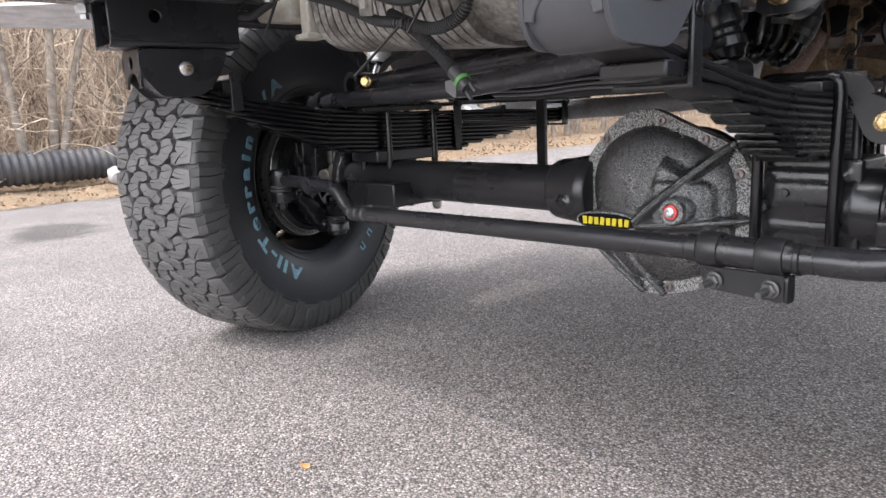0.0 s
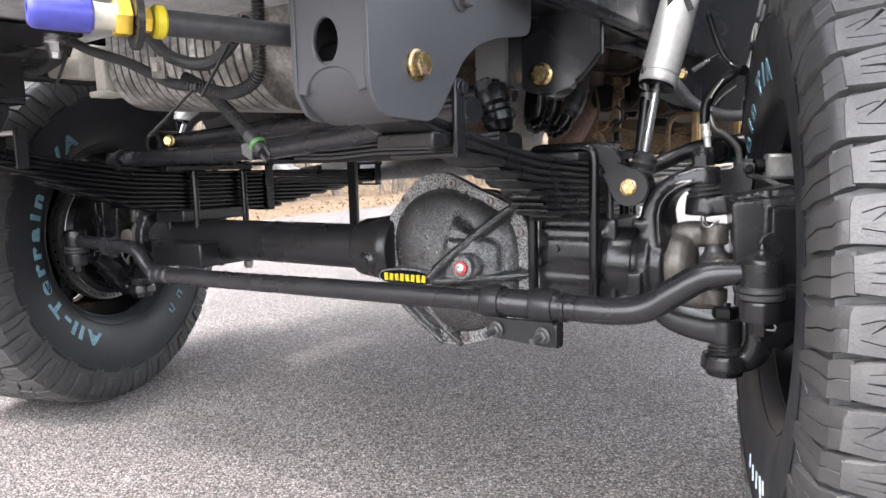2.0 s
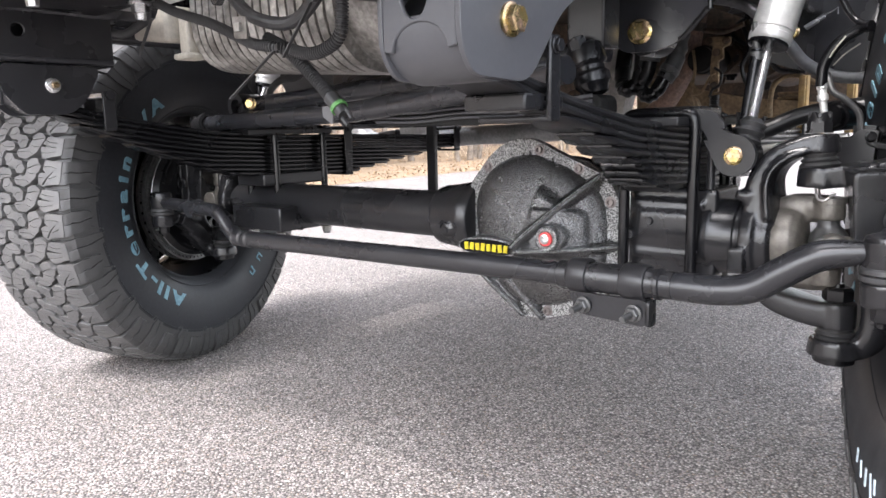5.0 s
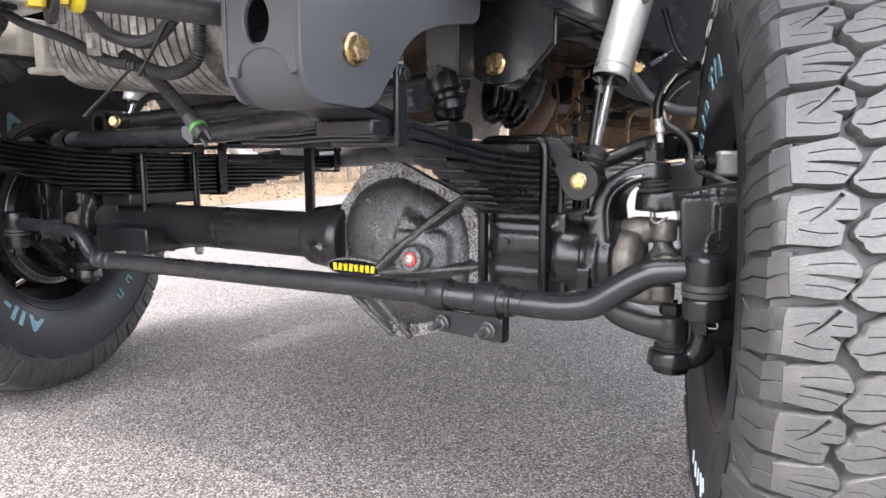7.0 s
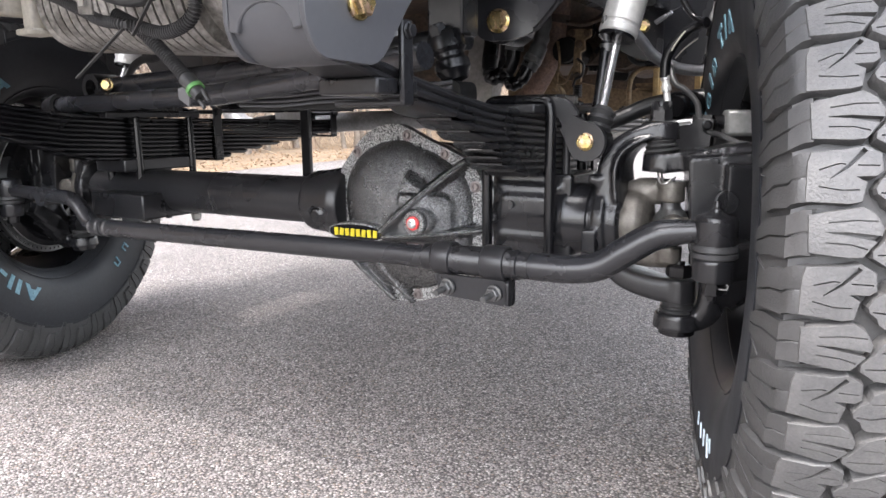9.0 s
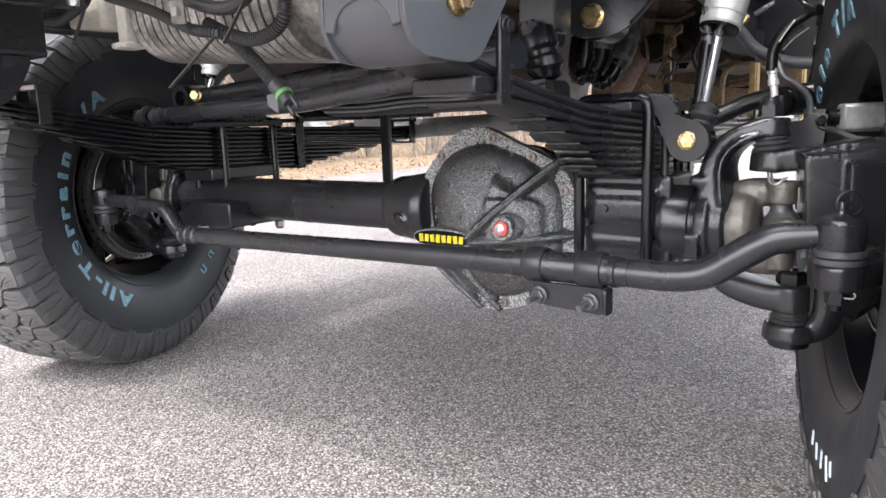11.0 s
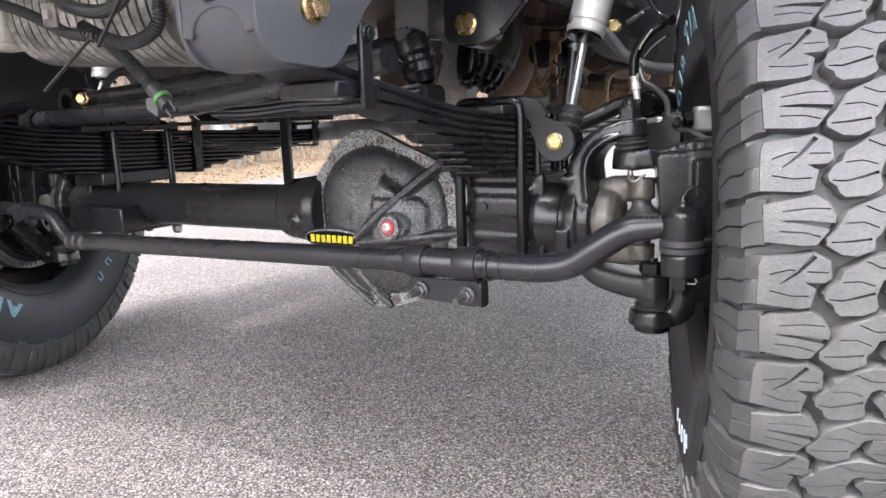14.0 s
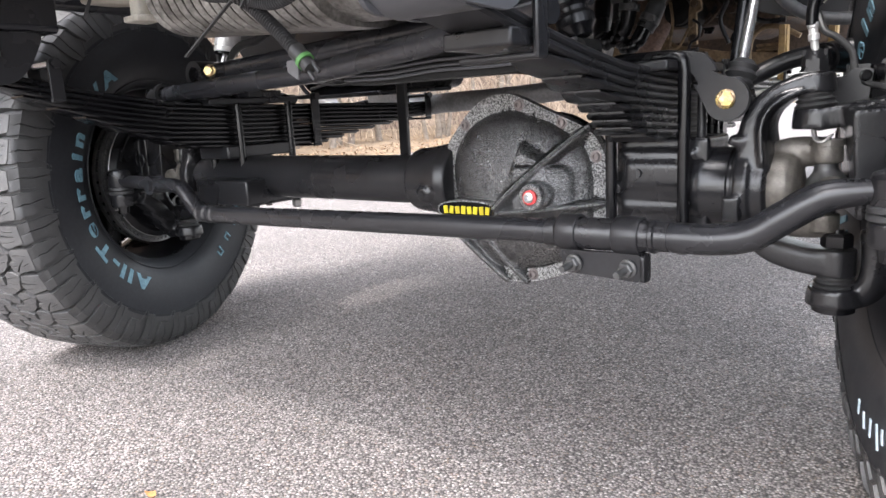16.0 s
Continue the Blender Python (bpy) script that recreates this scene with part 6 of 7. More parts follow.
for a, b, r0, r1 in (((0.45, 0.72, 0.79), (0.45, 0.98, 0.79), 0.055, 0.07), ((0.60, 0.66, 0.87), (0.60, 0.98, 0.87), 0.07, 0.09), ((0.345, 0.60, 0.778), (0.345, 0.72, 0.778), 0.030, 0.034)):
    bm = bmesh.new()
    spindle(bm, a, b, [(0, r0 * 0.6), (0.03, r0), (0.2, r0), (0.22, r0 * 1.12), (0.3, r0 * 1.12), (0.32, r0), (1, r1)], 28)
    part("drum_casting", bm, RUST if r0 > 0.04 else UNDER, tc_)
# upright tan bracket with ears, and the small linkage round it
bm = bmesh.new()
plate(bm, rounded([(0.372, 0.700), (0.392, 0.700), (0.388, 0.770), (0.400, 0.776), (0.398, 0.800), (0.414, 0.806), (0.414, 0.824), (0.362, 0.826), (0.358, 0.812), (0.376, 0.806), (0.372, 0.770)], 0.004), "y", 0.600, 0.012)
part("bracket_ear", bm, TAN, tc_, "tan eared bracket", bevel=0.002)
for pts, r, mt in (([(0.330, 0.60, 0.80), (0.336, 0.60, 0.755), (0.330, 0.60, 0.70), (0.338, 0.60, 0.66)], 0.0035, TAN), ([(0.325, 0.60, 0.697), (0.352, 0.60, 0.700), (0.372, 0.60, 0.735), (0.385, 0.60, 0.745)], 0.003, TAN),
                   ([(0.385, 0.59, 0.755), (0.402, 0.59, 0.740), (0.398, 0.59, 0.715), (0.382, 0.59, 0.705), (0.376, 0.59, 0.688)], 0.0032, BLACK), ([(0.32, 0.61, 0.69), (0.338, 0.61, 0.675), (0.345, 0.61, 0.64)], 0.010, TAN),
                   ([(0.458, 0.79, 0.640), (0.458, 0.79, 0.69), (0.466, 0.79, 0.720), (0.490, 0.79, 0.737), (0.525, 0.79, 0.735), (0.57, 0.79, 0.71)], 0.0065, TAN), ([(0.42, 0.66, 0.86), (0.44, 0.66, 0.80), (0.425, 0.66, 0.755), (0.445, 0.66, 0.70)], 0.005, BLACK),
                   ([(0.50, 0.68, 0.83), (0.485, 0.68, 0.775), (0.505, 0.68, 0.745), (0.56, 0.68, 0.74)], 0.006, BLACK), ([(0.36, 0.58, 0.84), (0.405, 0.58, 0.833), (0.45, 0.58, 0.845)], 0.006, RUST)):
    bm = bmesh.new()
    sweep(bm, smooth_path(pts, 6), r, 10)
    part("linkage", bm, mt, tc_)
for x, z in ((0.385, 0.790), (0.366, 0.817), (0.406, 0.815), (0.382, 0.715)):
    bolt("bracket_bolt", (x, 0.599, z), (0.2, -1, 0), 0.013, tc_, RUST)
sp_pts = [Vector((0.388 + 0.010 * math.cos(k * 0.5), 0.59 + 0.010 * math.sin(k * 0.5), 0.662 + 0.030 * k / 90)) for k in range(91)]
bm = bmesh.new()
sweep(bm, sp_pts, 0.0016, 6)
part("coil", bm, BLACK, tc_)
for k in range(5):   # louvred casting at the back
    bm = bmesh.new()
    box(bm, (0.495, 0.815, 0.645 + 0.0125 * k), (0.052, 0.020, 0.0055), Matrix.Rotation(radians(-20), 4, "X"))
    part("casting_rib", bm, TAN, tc_, bevel=0.001)
rng = random.Random(7)
for k in range(26):
    bm = bmesh.new()
    x, y, z = rng.uniform(0.34, 0.62), rng.uniform(0.68, 0.80), rng.uniform(0.70, 0.86)
    if k % 3 == 0:
        sweep(bm, smooth_path([(x, y, z), (x + rng.uniform(-.05, .05), y, z + .04), (x + rng.uniform(-.07, .07), y + .04, z + .10)], 6), 0.005, 8)
    elif k % 3 == 1:
        cyl(bm, (x, y, z), (x + rng.uniform(-.03, .03), y + .02, z + .04), 0.010, 0.008, 12)
        cyl(bm, (x, y - 0.008, z), (x, y + 0.02, z), 0.014, 0.014, 6)
    else:
        plate(bm, rounded([(x - 0.022, z - 0.008), (x + 0.018, z - 0.012), (x + 0.024, z + 0.006), (x - 0.016, z + 0.012)], 0.006), "y", y, 0.006)
    part("casting_detail", bm, (BLACK, RUST, UNDER, RUST, TAN)[k % 5], tc_)
for x, y, z0, z1 in ((0.550, 0.70, 0.600, 0.732), (0.649, 0.70, 0.600, 0.775)):
    yb = thing("body_bracket", (x, y, z0), "upright tan body bracket, coloured as lit", "bracket", "body brackets")
    bm = bmesh.new()
    box(bm, (x, y, (z0 + z1) / 2), (0.014, 0.010, z1 - z0))
    box(bm, (x + 0.008, y + 0.012, (z0 + z1) / 2), (0.005, 0.024, z1 - z0))
    part("bracket_strip", bm, TAN_LIT, yb, bevel=0.0015)
xm = thing("crossmember", (0.45, 0.3, 0.62), "black tubular crossmember behind the axle", "crossmember")
bm = bmesh.new()
sweep(bm, smooth_path([(0.50, 0.22, 0.585), (0.59, 0.24, 0.610), (0.665, 0.26, 0.640), (0.78, 0.28, 0.655)], 6), 0.0155, 18)
part("cross_tube", bm, BLACK, xm)
bm = bmesh.new()
cyl(bm, (0.716, 0.20, 0.634), (0.735, 0.28, 0.636), 0.024, 0.024, 24)
cyl(bm, (0.714, 0.192, 0.634), (0.716, 0.20, 0.634), 0.017, 0.020, 24)
part("tube_bush", bm, BLACK_GLOSS, xm)
bm = bmesh.new()
sweep(bm, smooth_path([(0.595, 0.20, 0.577), (0.63, 0.20, 0.586), (0.67, 0.20, 0.594), (0.74, 0.20, 0.602)], 5), 0.0065, 12)
part("steel_line", bm, STEEL, xm, "bare steel pipe")
bm = bmesh.new()
sweep(bm, smooth_path([(0.40, 0.30, 0.875), (0.483, 0.30, 0.861), (0.544, 0.30, 0.837), (0.612, 0.30, 0.769), (0.641, 0.30, 0.734), (0.677, 0.30, 0.711), (0.722, 0.30, 0.700), (0.80, 0.30, 0.70)], 6), 0.0105, 18)
part("bent_tube", bm, mat("dusty grey tube", (0.12, 0.122, 0.128), 0.4, 0.2, spread=0.15), xm, "bent grey tube")
hb = thing("brake_hose", (0.72, 0.12, 0.66), "black rubber brake hose with a steel fitting", "brake hose")
bm = bmesh.new()
sweep(bm, smooth_path([(0.775, 0.11, 0.763), (0.757, 0.12, 0.761), (0.729, 0.12, 0.741), (0.713, 0.12, 0.712), (0.711, 0.12, 0.680)], 8), 0.0085, 14)
sweep(bm, smooth_path([(0.715, 0.12, 0.86), (0.733, 0.12, 0.806), (0.751, 0.12, 0.776), (0.770, 0.11, 0.764)], 8), 0.0052, 12)
part("hose", bm, BLACK_GLOSS, hb)
bm = bmesh.new()
spindle(bm, (0.711, 0.12, 0.690), (0.718, 0.12, 0.638), [(0, 0.0078), (0.25, 0.0078), (0.28, 0.0065), (0.42, 0.0065), (0.44, 0.0080), (0.60, 0.0080), (0.62, 0.0058), (1, 0.0052)], 14)
part("hose_fitting", bm, STAINLESS, hb, "bright crimped fitting")
bm = bmesh.new()
sweep(bm, smooth_path([(0.716, 0.13, 0.70), (0.728, 0.12, 0.672), (0.745, 0.12, 0.660), (0.765, 0.12, 0.638), (0.773, 0.11, 0.606), (0.790, 0.10, 0.592), (0.812, 0.11, 0.584), (0.861, 0.10, 0.560)], 8), 0.0050, 10)
part("sensor_wire", bm, PLASTIC, hb)
for pts in ([(0.742, 0.112, 0.752), (0.728, 0.112, 0.733), (0.722, 0.112, 0.722)], [(0.757, 0.14, 0.742), (0.737, 0.14, 0.728), (0.722, 0.14, 0.712)]):
    bm = bmesh.new()
    sweep(bm, smooth_path(pts, 4), 0.0012, 6)
    part("tie_tail", bm, CREAM, hb, "pale cable tie tail")
fb = thing("line_bracket", (0.785, 0.10, 0.59), "small black brake line bracket with a bolt", "bracket")
bm = bmesh.new()
plate(bm, rounded([(0.716, 0.545), (0.790, 0.545), (0.794, 0.592), (0.797, 0.612), (0.770, 0.614), (0.762, 0.604), (0.718, 0.600)], 0.005), "y", 0.098, 0.030)
part("bracket_plate", bm, BLACK, fb, bevel=0.002)
bolt("line_bolt", (0.787, 0.096, 0.603), (0.3, -1, 0), 0.012, fb, BLACK_GLOSS)
ab = thing("brake_caliper_bracket", (0.82, 0.15, 0.6), "bare grey caliper end beside the wheel", "brake caliper")
bm = bmesh.new()
box(bm, (0.838, 0.15, 0.606), (0.070, 0.05, 0.042), Matrix.Rotation(radians(17), 4, "Z"))
part("caliper_end", bm, mat("grey cast iron", (0.20, 0.20, 0.197), 0.45, 0.4, spread=0.15, bump=0.2, bump_scale=400), ab, bevel=0.006)
bm = bmesh.new()
cyl(bm, (0.790, 0.135, 0.607), (0.805, 0.14, 0.607), 0.012, 0.012, 14)
box(bm, (0.775, 0.13, 0.607), (0.03, 0.03, 0.025))
part("guide_pin", bm, BLACK_GLOSS, ab)
rv = thing("ride_valve_rod", (0.61, 0.03, 0.66), "thin black link rod with a small clamp beside the shock absorber", "link rod")
bm = bmesh.new()
cyl(bm, (0.640, 0.03, 0.735), (0.630, 0.01, 0.595), 0.0085, 0.0085, 14)
part("rod", bm, BLACK_GLOSS, rv)
bm = bmesh.new()
lathe(bm, [(0, 0.010), (0.012, 0.010)], basis((0.640, 0.03, 0.720), (0.640, 0.03, 0.74))[0], 14)
sweep(bm, smooth_path([(0.640, 0.03, 0.735), (0.637, 0.03, 0.755), (0.636, 0.03, 0.775)], 5), 0.005, 10)
part("hose_clamp", bm, DARK_STEEL, rv, "dull steel hose clamp")
sp = thing("return_spring", (0.626, 0.43, 0.82), "small bright coil spring on a hook", "spring")
bm = bmesh.new()
a0 = Vector((0.612, 0.43, 0.806))
a1 = Vector((0.666, 0.43, 0.838))
dd = (a1 - a0)
e1 = dd.cross(Vector((0, 1, 0))).normalized()
e2 = dd.cross(e1).normalized()
sweep(bm, [a0 + dd * k / 120 * 0.6 + 0.0042 * (math.cos(k * 0.9) * e1 + math.sin(k * 0.9) * e2) for k in range(121)] + [a0 + dd * 0.8, a1, a1 + Vector((0.0, 0, -0.012))], 0.0013, 6)
part("coil", bm, CHROME, sp)
st = thing("liner_strip", (0.62, 0.44, 0.78), "narrow bright strip on the inner wing liner", "trim strip")
bm = bmesh.new()
plate(bm, rounded([(0.616, 0.812), (0.628, 0.810), (0.626, 0.744), (0.612, 0.746)], 0.003), "y", 0.440, 0.004)
part("strip", bm, SATIN, st, bevel=0.001)
gb = thing("body_bolt", (0.597, 0.386, 0.796), "gold hex bolt in the inner wing", "bolt")
bolt("bolt_head", (0.597, 0.386, 0.796), (0.3, -1, 0), 0.022, gb, ZINC)
lp = thing("limit_post", (-0.31, 0.38, 0.55), "flat black upright bar behind the axle tube", "bar")
bm = bmesh.new()
box(bm, (-0.31, 0.385, 0.69), (0.03, 0.012, 0.53))
part("bar", bm, BLACK, lp, bevel=0.002)
tr = thing("transfer_crossmember", (-0.5, 0.75, 0.6), "light grey cast crossmember with a round opening, far under the truck", "crossmember")
GREYCAST = mat("light grey cast metal", (0.30, 0.30, 0.305), 0.42, 0.35, second=(0.22, 0.22, 0.22), scale=14, spread=0.2, bump=0.2, bump_scale=120)
bm = bmesh.new()
sweep(bm, smooth_path([(-0.985, 0.75, 0.82), (-0.985, 0.75, 0.70), (-0.975, 0.75, 0.635), (-0.935, 0.75, 0.598), (-0.86, 0.75, 0.585), (-0.70, 0.75, 0.590), (-0.45, 0.75, 0.605), (-0.18, 0.75, 0.612), (0.10, 0.75, 0.63)], 6), lambda t: 0.040 - 0.012 * t, 20)
part("bent_tube", bm, GREYCAST, tr)
bm = bmesh.new()
plate(bm, rounded([(-0.74, 0.58), (-0.62, 0.585), (-0.60, 0.64), (-0.62, 0.82), (-0.74, 0.82), (-0.755, 0.66)], 0.02), "y", 0.725, 0.05)
part("upright", bm, GREYCAST, tr, bevel=0.008)
bm = bmesh.new()
box(bm, (-0.80, 0.728, 0.618), (0.09, 0.03, 0.016), Matrix.Rotation(radians(-6), 4, "Y"))
part("cable_clip", bm, BLACK, tr, bevel=0.003)

# dark pan far under the truck, with a rolled lower edge
fp = thing("skid_pan", (-0.48, 0.6, 0.64), "black pressed steel skid pan with a rolled edge", "skid pan")
bm = bmesh.new()
side = rounded([(-0.80, 0.86), (-0.80, 0.70), (-0.735, 0.643), (-0.20, 0.643), (-0.20, 0.86)], 0.04, 6)
plate(bm, side, "y", 0.47, 0.05)
part("pan_wall", bm, BLACK_GLOSS, fp, bevel=0.006)
bm = bmesh.new()
sweep(bm, smooth_path([(-0.800, 0.468, 0.72), (-0.786, 0.466, 0.682), (-0.745, 0.465, 0.648), (-0.68, 0.465, 0.642), (-0.45, 0.465, 0.642), (-0.21, 0.465, 0.642)], 6), 0.007, 10)
part("rolled_edge", bm, SATIN, fp)
for z0, z1 in ((0.690, 0.672), (0.712, 0.700), (0.668, 0.684)):
    bm = bmesh.new()
    sweep(bm, smooth_path([(-0.74, 0.462, z0), (-0.60, 0.458, z1), (-0.45, 0.460, z0), (-0.24, 0.462, z1)], 6), 0.0045, 8)
    part("line", bm, PLASTIC, fp, "thin black line clipped along the pan")
ah = thing("breather_hose", (-0.5, 0.0, 0.71), "thin black rubber hose arching over the track bar end", "hose")
bm = bmesh.new()
sweep(bm, smooth_path([(-0.55, 0.03, 0.668), (-0.548, 0.02, 0.700), (-0.520, 0.005, 0.722), (-0.450, -0.030, 0.741), (-0.380, -0.058, 0.750), (-0.315, -0.08, 0.748), (-0.26, -0.09, 0.760)], 7), 0.0085, 12)
part("hose", bm, PLASTIC, ah)
tg = thing("plug_tab", (0.155, -0.395, 0.65), "grey plastic tab hanging off the loom plug", "tab")
bm = bmesh.new()
plate(bm, rounded([(0.142, 0.665), (0.167, 0.667), (0.164, 0.638), (0.143, 0.650)], 0.003), "y", -0.396, 0.002)
part("tab", bm, mat("smoky grey plastic", (0.10, 0.10, 0.105), 0.4, spread=0.1), tg)

# truck body above: frame rails, floor, inner wings, cab sides, unseen panels that block light
body = thing("truck_body", (0, 1.5, 1.0), "dark underside of a lifted pickup truck", "truck body")
bm = bmesh.new()
for sd in (1, -1):
    box(bm, (sd * 0.50, 0.75, 0.93), (0.10, 2.7, 0.15))
part("frame_rail", bm, SATIN, body, bevel=0.006)
# unseen floor that closes off the sky above
bm = bmesh.new()
box(bm, (0, 2.15, 1.37), (1.7, 4.5, 0.06))
part("floor_pan", bm, UNDER, body)
# three unseen plain blocks, added to stop sun and sky from the front
bm = bmesh.new()
plate(bm, [(-0.43, -0.735), (0.46, -0.735), (0.50, -0.60), (-0.43, -0.60)], "z", 0.89, 0.50)
part("front_shade_panel", bm, UNDER, body, bevel=0.02)
bm = bmesh.new()
plate(bm, [(0.47, -0.735), (1.10, -0.66), (1.10, -0.46), (0.51, -0.60)], "z", 1.00, 0.39)
part("wing_shade_panel", bm, UNDER, body, bevel=0.02)
bm = bmesh.new()
plate(bm, [(0.50, -0.735), (0.66, -0.715), (0.66, -0.68), (0.50, -0.70)], "z", 0.905, 0.10)
part("lower_shade_strip", bm, UNDER, body, bevel=0.008)
for sd in (1, -1):
    bm = bmesh.new()
    box(bm, (sd * 0.62, 0.40, 0.98), (0.03, 1.5, 0.30))
    part("inner_wing", bm, SATIN, body, bevel=0.01)
bm = bmesh.new()
box(bm, (0.47, 1.27, 0.99), (1.10, 0.04, 0.66))
part("firewall", bm, RUST, body, "dull rust-brown bulkhead")
bm = bmesh.new()
plate(bm, rounded([(0.50, 1.12), (0.50, 0.80), (0.535, 0.752), (0.575, 0.735), (0.66, 0.716), (0.80, 0.706), (1.0, 0.706), (1.0, 1.12)], 0.03), "y", 0.455, 0.02)
part("wing_liner", bm, SATIN, body, "dark inner wing liner", bevel=0.006)
# arches out of view, added to hold the high sky off the tyres
for sd in (1, -1):
    bm = bmesh.new()
    arch = [(math.radians(a), 0.60) for a in range(-35, 81 if sd > 0 else 61, 5)]
    outer = [(0.05 + 0.605 * math.sin(a), 0.455 + 0.605 * math.cos(a)) for a, r in arch]
    inner = [(0.05 + 0.590 * math.sin(a), 0.455 + 0.590 * math.cos(a)) for a, r in reversed(arch)]
    plate(bm, outer + inner, "x", 0.80 if sd > 0 else -1.14, 0.34)
    part("arch_shade", bm, UNDER, body, "unseen dark wheel arch that shades the tyre", angle=50)
bm = bmesh.new()
box(bm, (0, 0.05, 0.985), (0.9, 0.75, 0.10))
box(bm, (0.10, 0.35, 0.92), (0.5, 0.4, 0.10))
part("engine_block", bm, RUST, body, bevel=0.02)

# ---- roadside: litter strip, drainpipe, bare thicket ----
LITTER = mat("dry leaf litter", (0.16, 0.112, 0.068), 0.9, second=(0.25, 0.185, 0.118), scale=3, fine=60, spread=0.5, bump=1.0, bump_scale=40)
bm = bmesh.new()
rng = random.Random(3)
nx, ny = 14, 90
vv = [[bm.verts.new((-5.43 - 0.32 * i + (rng.uniform(-.06, .06) if i == 0 else 0), -10 + 0.5 * j, 0.004 + (0 if i == 0 else 0.03 * i ** 0.7 + rng.uniform(-.02, .03)))) for j in range(ny)] for i in range(nx)]
for i in range(nx - 1):
    for j in range(ny - 1):
        bm.faces.new((vv[i][j], vv[i + 1][j], vv[i + 1][j + 1], vv[i][j + 1]))
verge = part("verge", bm, LITTER)
tagged(verge, "strip of dry brown leaf litter beside the road", "verge", kind="structure")
bm = bmesh.new()
for k in range(5000):
    x, y = -5.35 - abs(rng.gauss(0, 1.0)), rng.uniform(-4, 14)
    s = rng.uniform(0.012, 0.03)
    z = 0.012 + 0.03 * max(0, (-5.43 - x) / 0.32) ** 0.7
    m = Matrix.Translation((x, y, z + s * 0.3)) @ Euler((rng.uniform(-.8, .8), rng.uniform(-.8, .8), rng.uniform(0, 6))).to_matrix().to_4x4()
    bm.faces.new([bm.verts.new(m @ Vector(p)) for p in ((-s, 0, 0), (0, -s * .5, s * .15), (s, 0, 0), (0, s * .5, s * .15))])
LEAF = mat("dry fallen leaves", (0.20, 0.125, 0.07), 0.85, second=(0.30, 0.20, 0.12), scale=5, fine=30, spread=0.4)
tagged(part("fallen_leaves", bm, LEAF), "scattered dry brown fallen leaves", "leaves", kind="stuff")
PIPE = mat("black corrugated drainpipe", (0.030, 0.030, 0.035), 0.55, second=(0.060, 0.058, 0.058), spread=0.25, dust=0.14)
dp = thing("drainpipe", (-6.3, 0, 0.2), "dusty black corrugated plastic drainpipe lying by the road", "pipe")
bm = bmesh.new()
n = 440
k = [0]


def ridge(s):
    k[0] += 1
    return 0.155 * (1.0 if (k[0] // 2) % 2 else 0.90)


sweep(bm, [(-6.30 + 0.05 * math.sin(i * 0.02), -6 + 7.3 * i / n, 0.27) for i in range(n + 1)], ridge, 20)
part("corrugated_pipe", bm, PIPE, dp, angle=25)
TWIG = mat("bare grey-brown twigs", (0.30, 0.225, 0.16), 0.85, second=(0.60, 0.49, 0.375), scale=2, fine=30, spread=0.35)
TRUNK = mat("grey bark", (0.12, 0.098, 0.078), 0.9, second=(0.25, 0.21, 0.17), scale=12, spread=0.3, bump=0.8, bump_scale=60)
DARK_TWIG = mat("dark brown twigs", (0.085, 0.058, 0.043), 0.85, second=(0.17, 0.12, 0.09), scale=2, fine=30, spread=0.3)
verts, faces, shades = [], [], []


def twig(p, d, length, r, seg=4, bend=0.35, shade=0):
    """A thin three-sided wandering stem, as raw vertices."""
    p, d = Vector(p), Vector(d).normalized()
    base = len(verts)
    for i in range(seg + 1):
        rr = r * (1 - 0.75 * i / seg)
        a = d.orthogonal().normalized()
        b = d.cross(a)
        for q in range(3):
            verts.append(p + rr * (math.cos(q * 2.094) * a + math.sin(q * 2.094) * b))
        if i < seg:
            s = base + 3 * i
            for q in range(3):
                faces.append((s + q, s + (q + 1) % 3, s + 3 + (q + 1) % 3, s + 3 + q))
                shades.append(shade)
        p = p + d * length / seg
        d = (d + Vector((rng.uniform(-bend, bend), rng.uniform(-bend, bend), rng.uniform(-.85 * bend, .7 * bend)))).normalized()
    return p


for c in range(7000):
    x, y = -6.75 - abs(rng.gauss(0, 0.9)), rng.uniform(-5, 30) if c % 3 else rng.uniform(-1.5, 5)
    lean = Vector((rng.uniform(-.45, .45), rng.uniform(-.6, .6), rng.uniform(0.4, 1.5)))
    if c % 5 == 0:
        lean = Vector((rng.uniform(-.3, .3), rng.uniform(-.9, .9), rng.uniform(-0.6, 0.8)))
    twig((x, y, rng.uniform(0, 1.7)), lean, rng.uniform(0.6, 1.7), rng.choice((0.003, 0.004, 0.005, 0.009)), 7, 0.35 if c % 2 else 0.6, 1 if c % 5 == 1 else 0)
for c in range(110):   # vines trail over the pipe
    twig((-6.05 - rng.uniform(0, 0.25), rng.uniform(-1, 6), rng.uniform(0.15, 0.8)), Vector((0.1, rng.choice((-1, 1)) * 0.8, rng.uniform(0, 0.5))), rng.uniform(0.6, 1.6), rng.choice((0.004, 0.006)), 12, 0.45)
me = bpy.data.meshes.new("thicket")
me.from_pydata([tuple(v) for v in verts], [], faces)
me.materials.append(TWIG)
me.materials.append(DARK_TWIG)
me.polygons.foreach_set("material_index", shades)
tagged(new("thicket", me), "dense bare grey-brown thicket of vines and twigs", "bushes", kind="stuff")
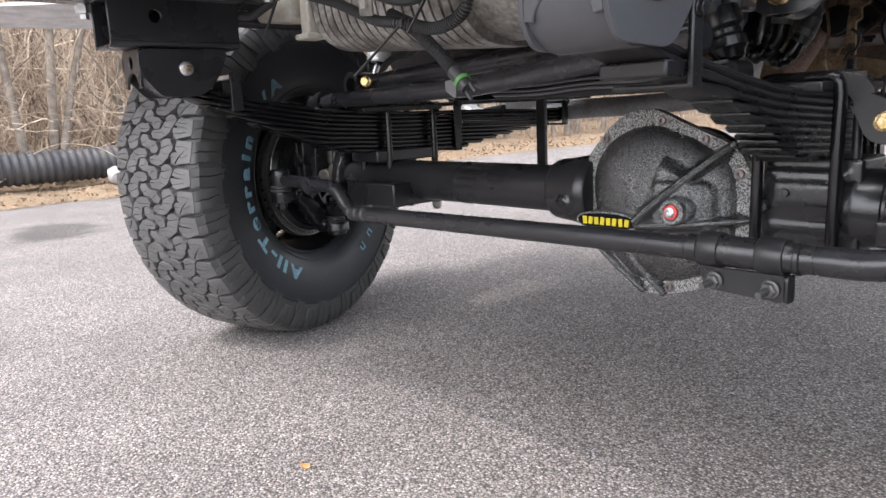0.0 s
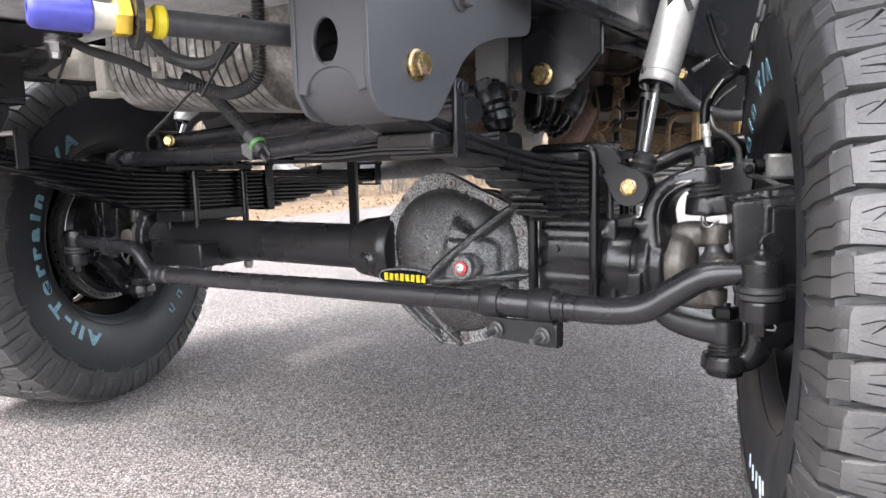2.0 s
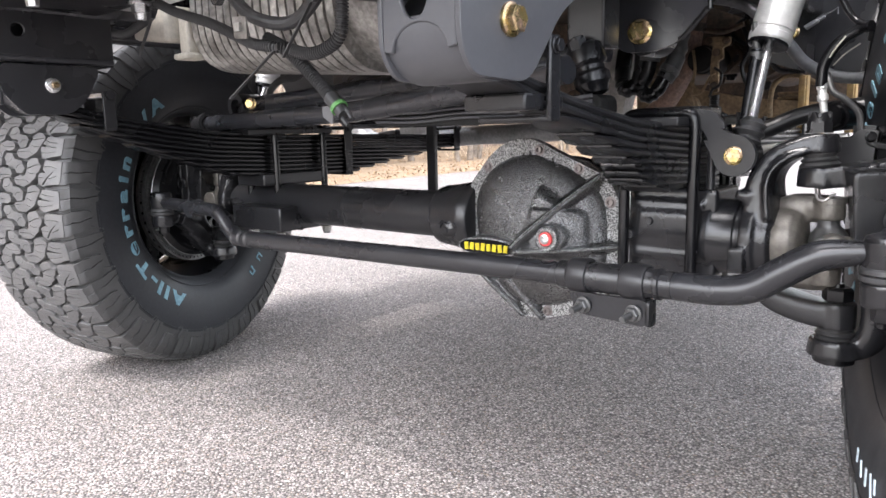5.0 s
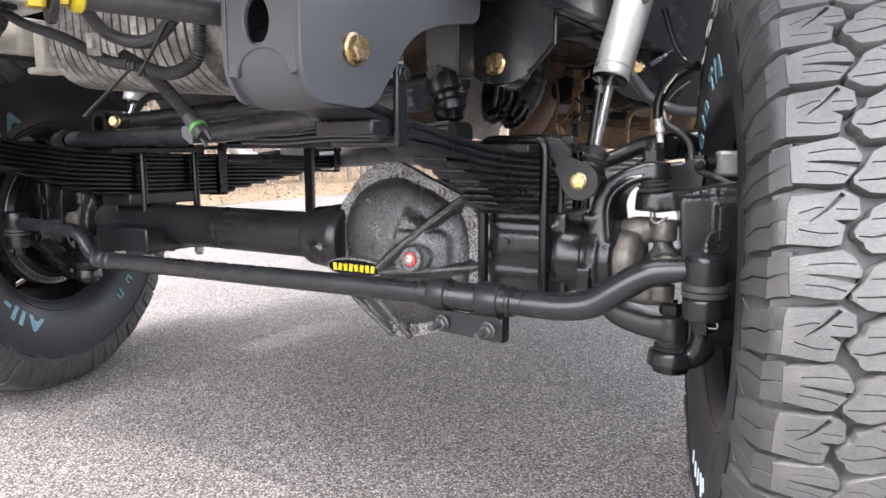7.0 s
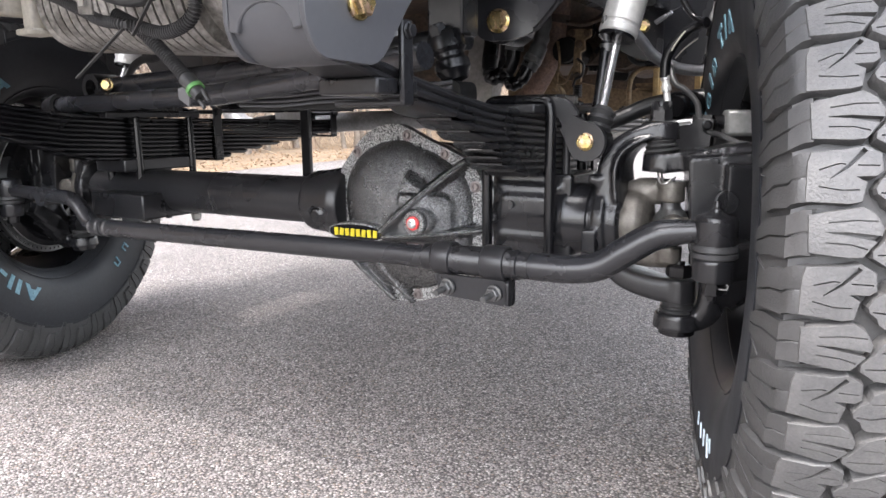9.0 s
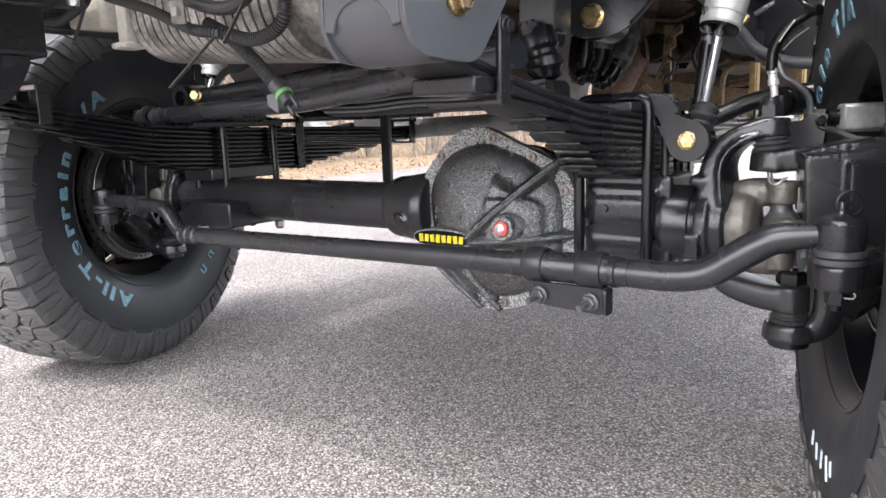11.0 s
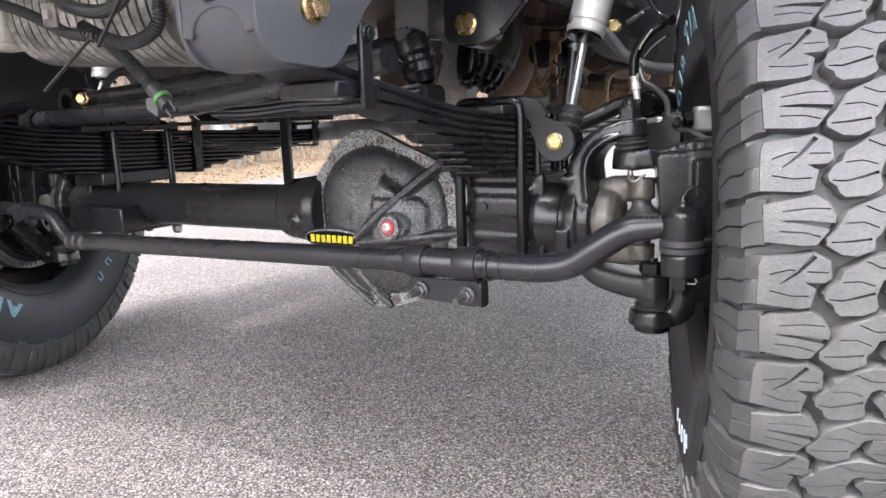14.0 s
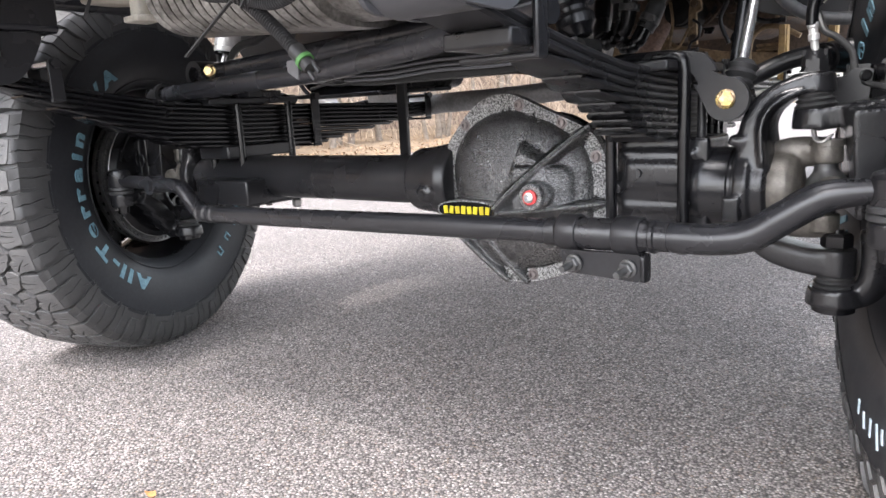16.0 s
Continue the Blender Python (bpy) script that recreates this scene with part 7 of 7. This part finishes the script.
def tree(x, y, top_y, r, label):
    """A slim bare trunk that leans to top_y at four metres, with a few limbs."""
    tt = thing("tree", (x, y, 0.1), label, "tree", "roadside trees")
    bm = bmesh.new()
    lean = (top_y - y) / 4.0
    sweep(bm, smooth_path([(x, y, 0)] + [(x + rng.uniform(-.05, .05), y + lean * z + rng.uniform(-.04, .04), z) for z in (0.5, 1.0, 1.6, 2.4, 4.0)], 5), lambda t: r * (1.12 - .5 * t + 0.05 * math.sin(t * 37)), 12)
    part("trunk", bm, TRUNK, tt)
    for q in range(4):
        bm = bmesh.new()
        z = rng.uniform(0.6, 2.2)
        y0, side = y + lean * z, rng.choice((-1, 1))
        sweep(bm, smooth_path([(x, y0, z), (x + rng.uniform(-.1, .2), y0 + side * rng.uniform(.1, .3), z + .4), (x + rng.uniform(-.2, .3), y0 + side * rng.uniform(.2, .7), z + 1.1)], 4), lambda t: max(0.006, r * 0.35 * (1 - 0.7 * t)), 7)
        part("limb", bm, TRUNK, tt)


for y, top_y, r in ((0.72, 1.10, 0.043), (0.76, 1.85, 0.036), (0.56, 0.20, 0.040)):
    tree(-6.62, y, top_y, r, "grey-barked tree trunk standing in the thicket")
for k in range(26):
    y = 1.5 + 0.48 * k + rng.uniform(-.3, .3)
    tree(-6.6 - rng.uniform(0, 0.7), y, y + rng.uniform(-.8, .8), rng.choice((.018, .026, .036, .05)), "slim bare grey tree trunk in the thicket")
for k in range(4):
    y = -2.2 + 0.6 * k
    tree(-6.9, y, y + rng.uniform(-.6, .6), rng.choice((.02, .03)), "slim bare grey tree trunk in the thicket")
WOODS = mat("distant bare woods", (0.20, 0.145, 0.11), 1.0, second=(0.36, 0.28, 0.215), scale=1.2, fine=9, spread=0.5)
# woods, raised beyond what shows to cut sky light from the left
bm = bmesh.new()
box(bm, (-9.6, 12, 4.5), (0.3, 60, 9.0))
tagged(part("backdrop", bm, WOODS), "brown bare woods behind the thicket", "woods", kind="structure")

# pale broken stone beside the end of the pipe
rock = thing("stone", (-6.05, 1.13, 0.1), "pale broken stone lying in the leaf litter", "stone")
bm = bmesh.new()
bmesh.ops.create_icosphere(bm, subdivisions=3, radius=0.10)
chip = random.Random(8)
planes = [(Vector((chip.uniform(-1, 1), chip.uniform(-1, 1), chip.uniform(-0.4, 1))).normalized(), chip.uniform(0.055, 0.08)) for k in range(11)]
for v in bm.verts:
    for nrm, dist in planes:
        over = v.co.dot(nrm) - dist
        if over > 0:
            v.co -= nrm * over
    v.co = Vector((v.co.x, v.co.y * 1.1, v.co.z)) + Vector((-6.05, 1.13, 0.16))
part("rock", bm, mat("pale broken stone", (0.27, 0.265, 0.26), 0.85, second=(0.42, 0.41, 0.40), scale=14, spread=0.2, bump=0.4, bump_scale=90), rock, angle=25)

# one orange leaf on the asphalt
lf = thing("leaf", (-0.105, -0.55, 0.004), "single dry orange leaf lying on the asphalt", "leaf")
bm = bmesh.new()
ring = [bm.verts.new((-0.105 + 0.012 * math.cos(a) * (1 + 0.25 * math.cos(3 * a)), -0.55 + 0.007 * math.sin(a), 0.006 + 0.003 * math.sin(2 * a))) for a in [2 * math.pi * i / 14 for i in range(14)]]
mid = bm.verts.new((-0.105, -0.55, 0.004))
for i in range(14):
    bm.faces.new((mid, ring[i], ring[(i + 1) % 14]))
part("blade", bm, mat("dry orange leaf", (0.36, 0.17, 0.06), 0.7, spread=0.25), lf)

# loose grit on the asphalt
rng = random.Random(21)
bm = bmesh.new()
for k in range(150):
    x, y, r = rng.uniform(-2.0, 0.9), rng.uniform(-0.9, 1.4), rng.uniform(0.0015, 0.0042)
    vs = [bm.verts.new((x + r * a * rng.uniform(0.7, 1.3), y + r * b * rng.uniform(0.7, 1.3), r * 0.6 + r * c * 0.6)) for a, b, c in ((1, 0, 0), (-1, 0, 0), (0, 1, 0), (0, -1, 0), (0, 0, 1), (0, 0, -1))]
    for i in (0, 1):
        for j in (2, 3):
            for q in (4, 5):
                bm.faces.new((vs[i], vs[j], vs[q]))
tagged(part("grit", bm, mat("pale grit", (0.40, 0.37, 0.34), 0.85, second=(0.2, 0.18, 0.16), scale=3, spread=0.3)), "loose pale grit on the asphalt", "grit", kind="stuff")
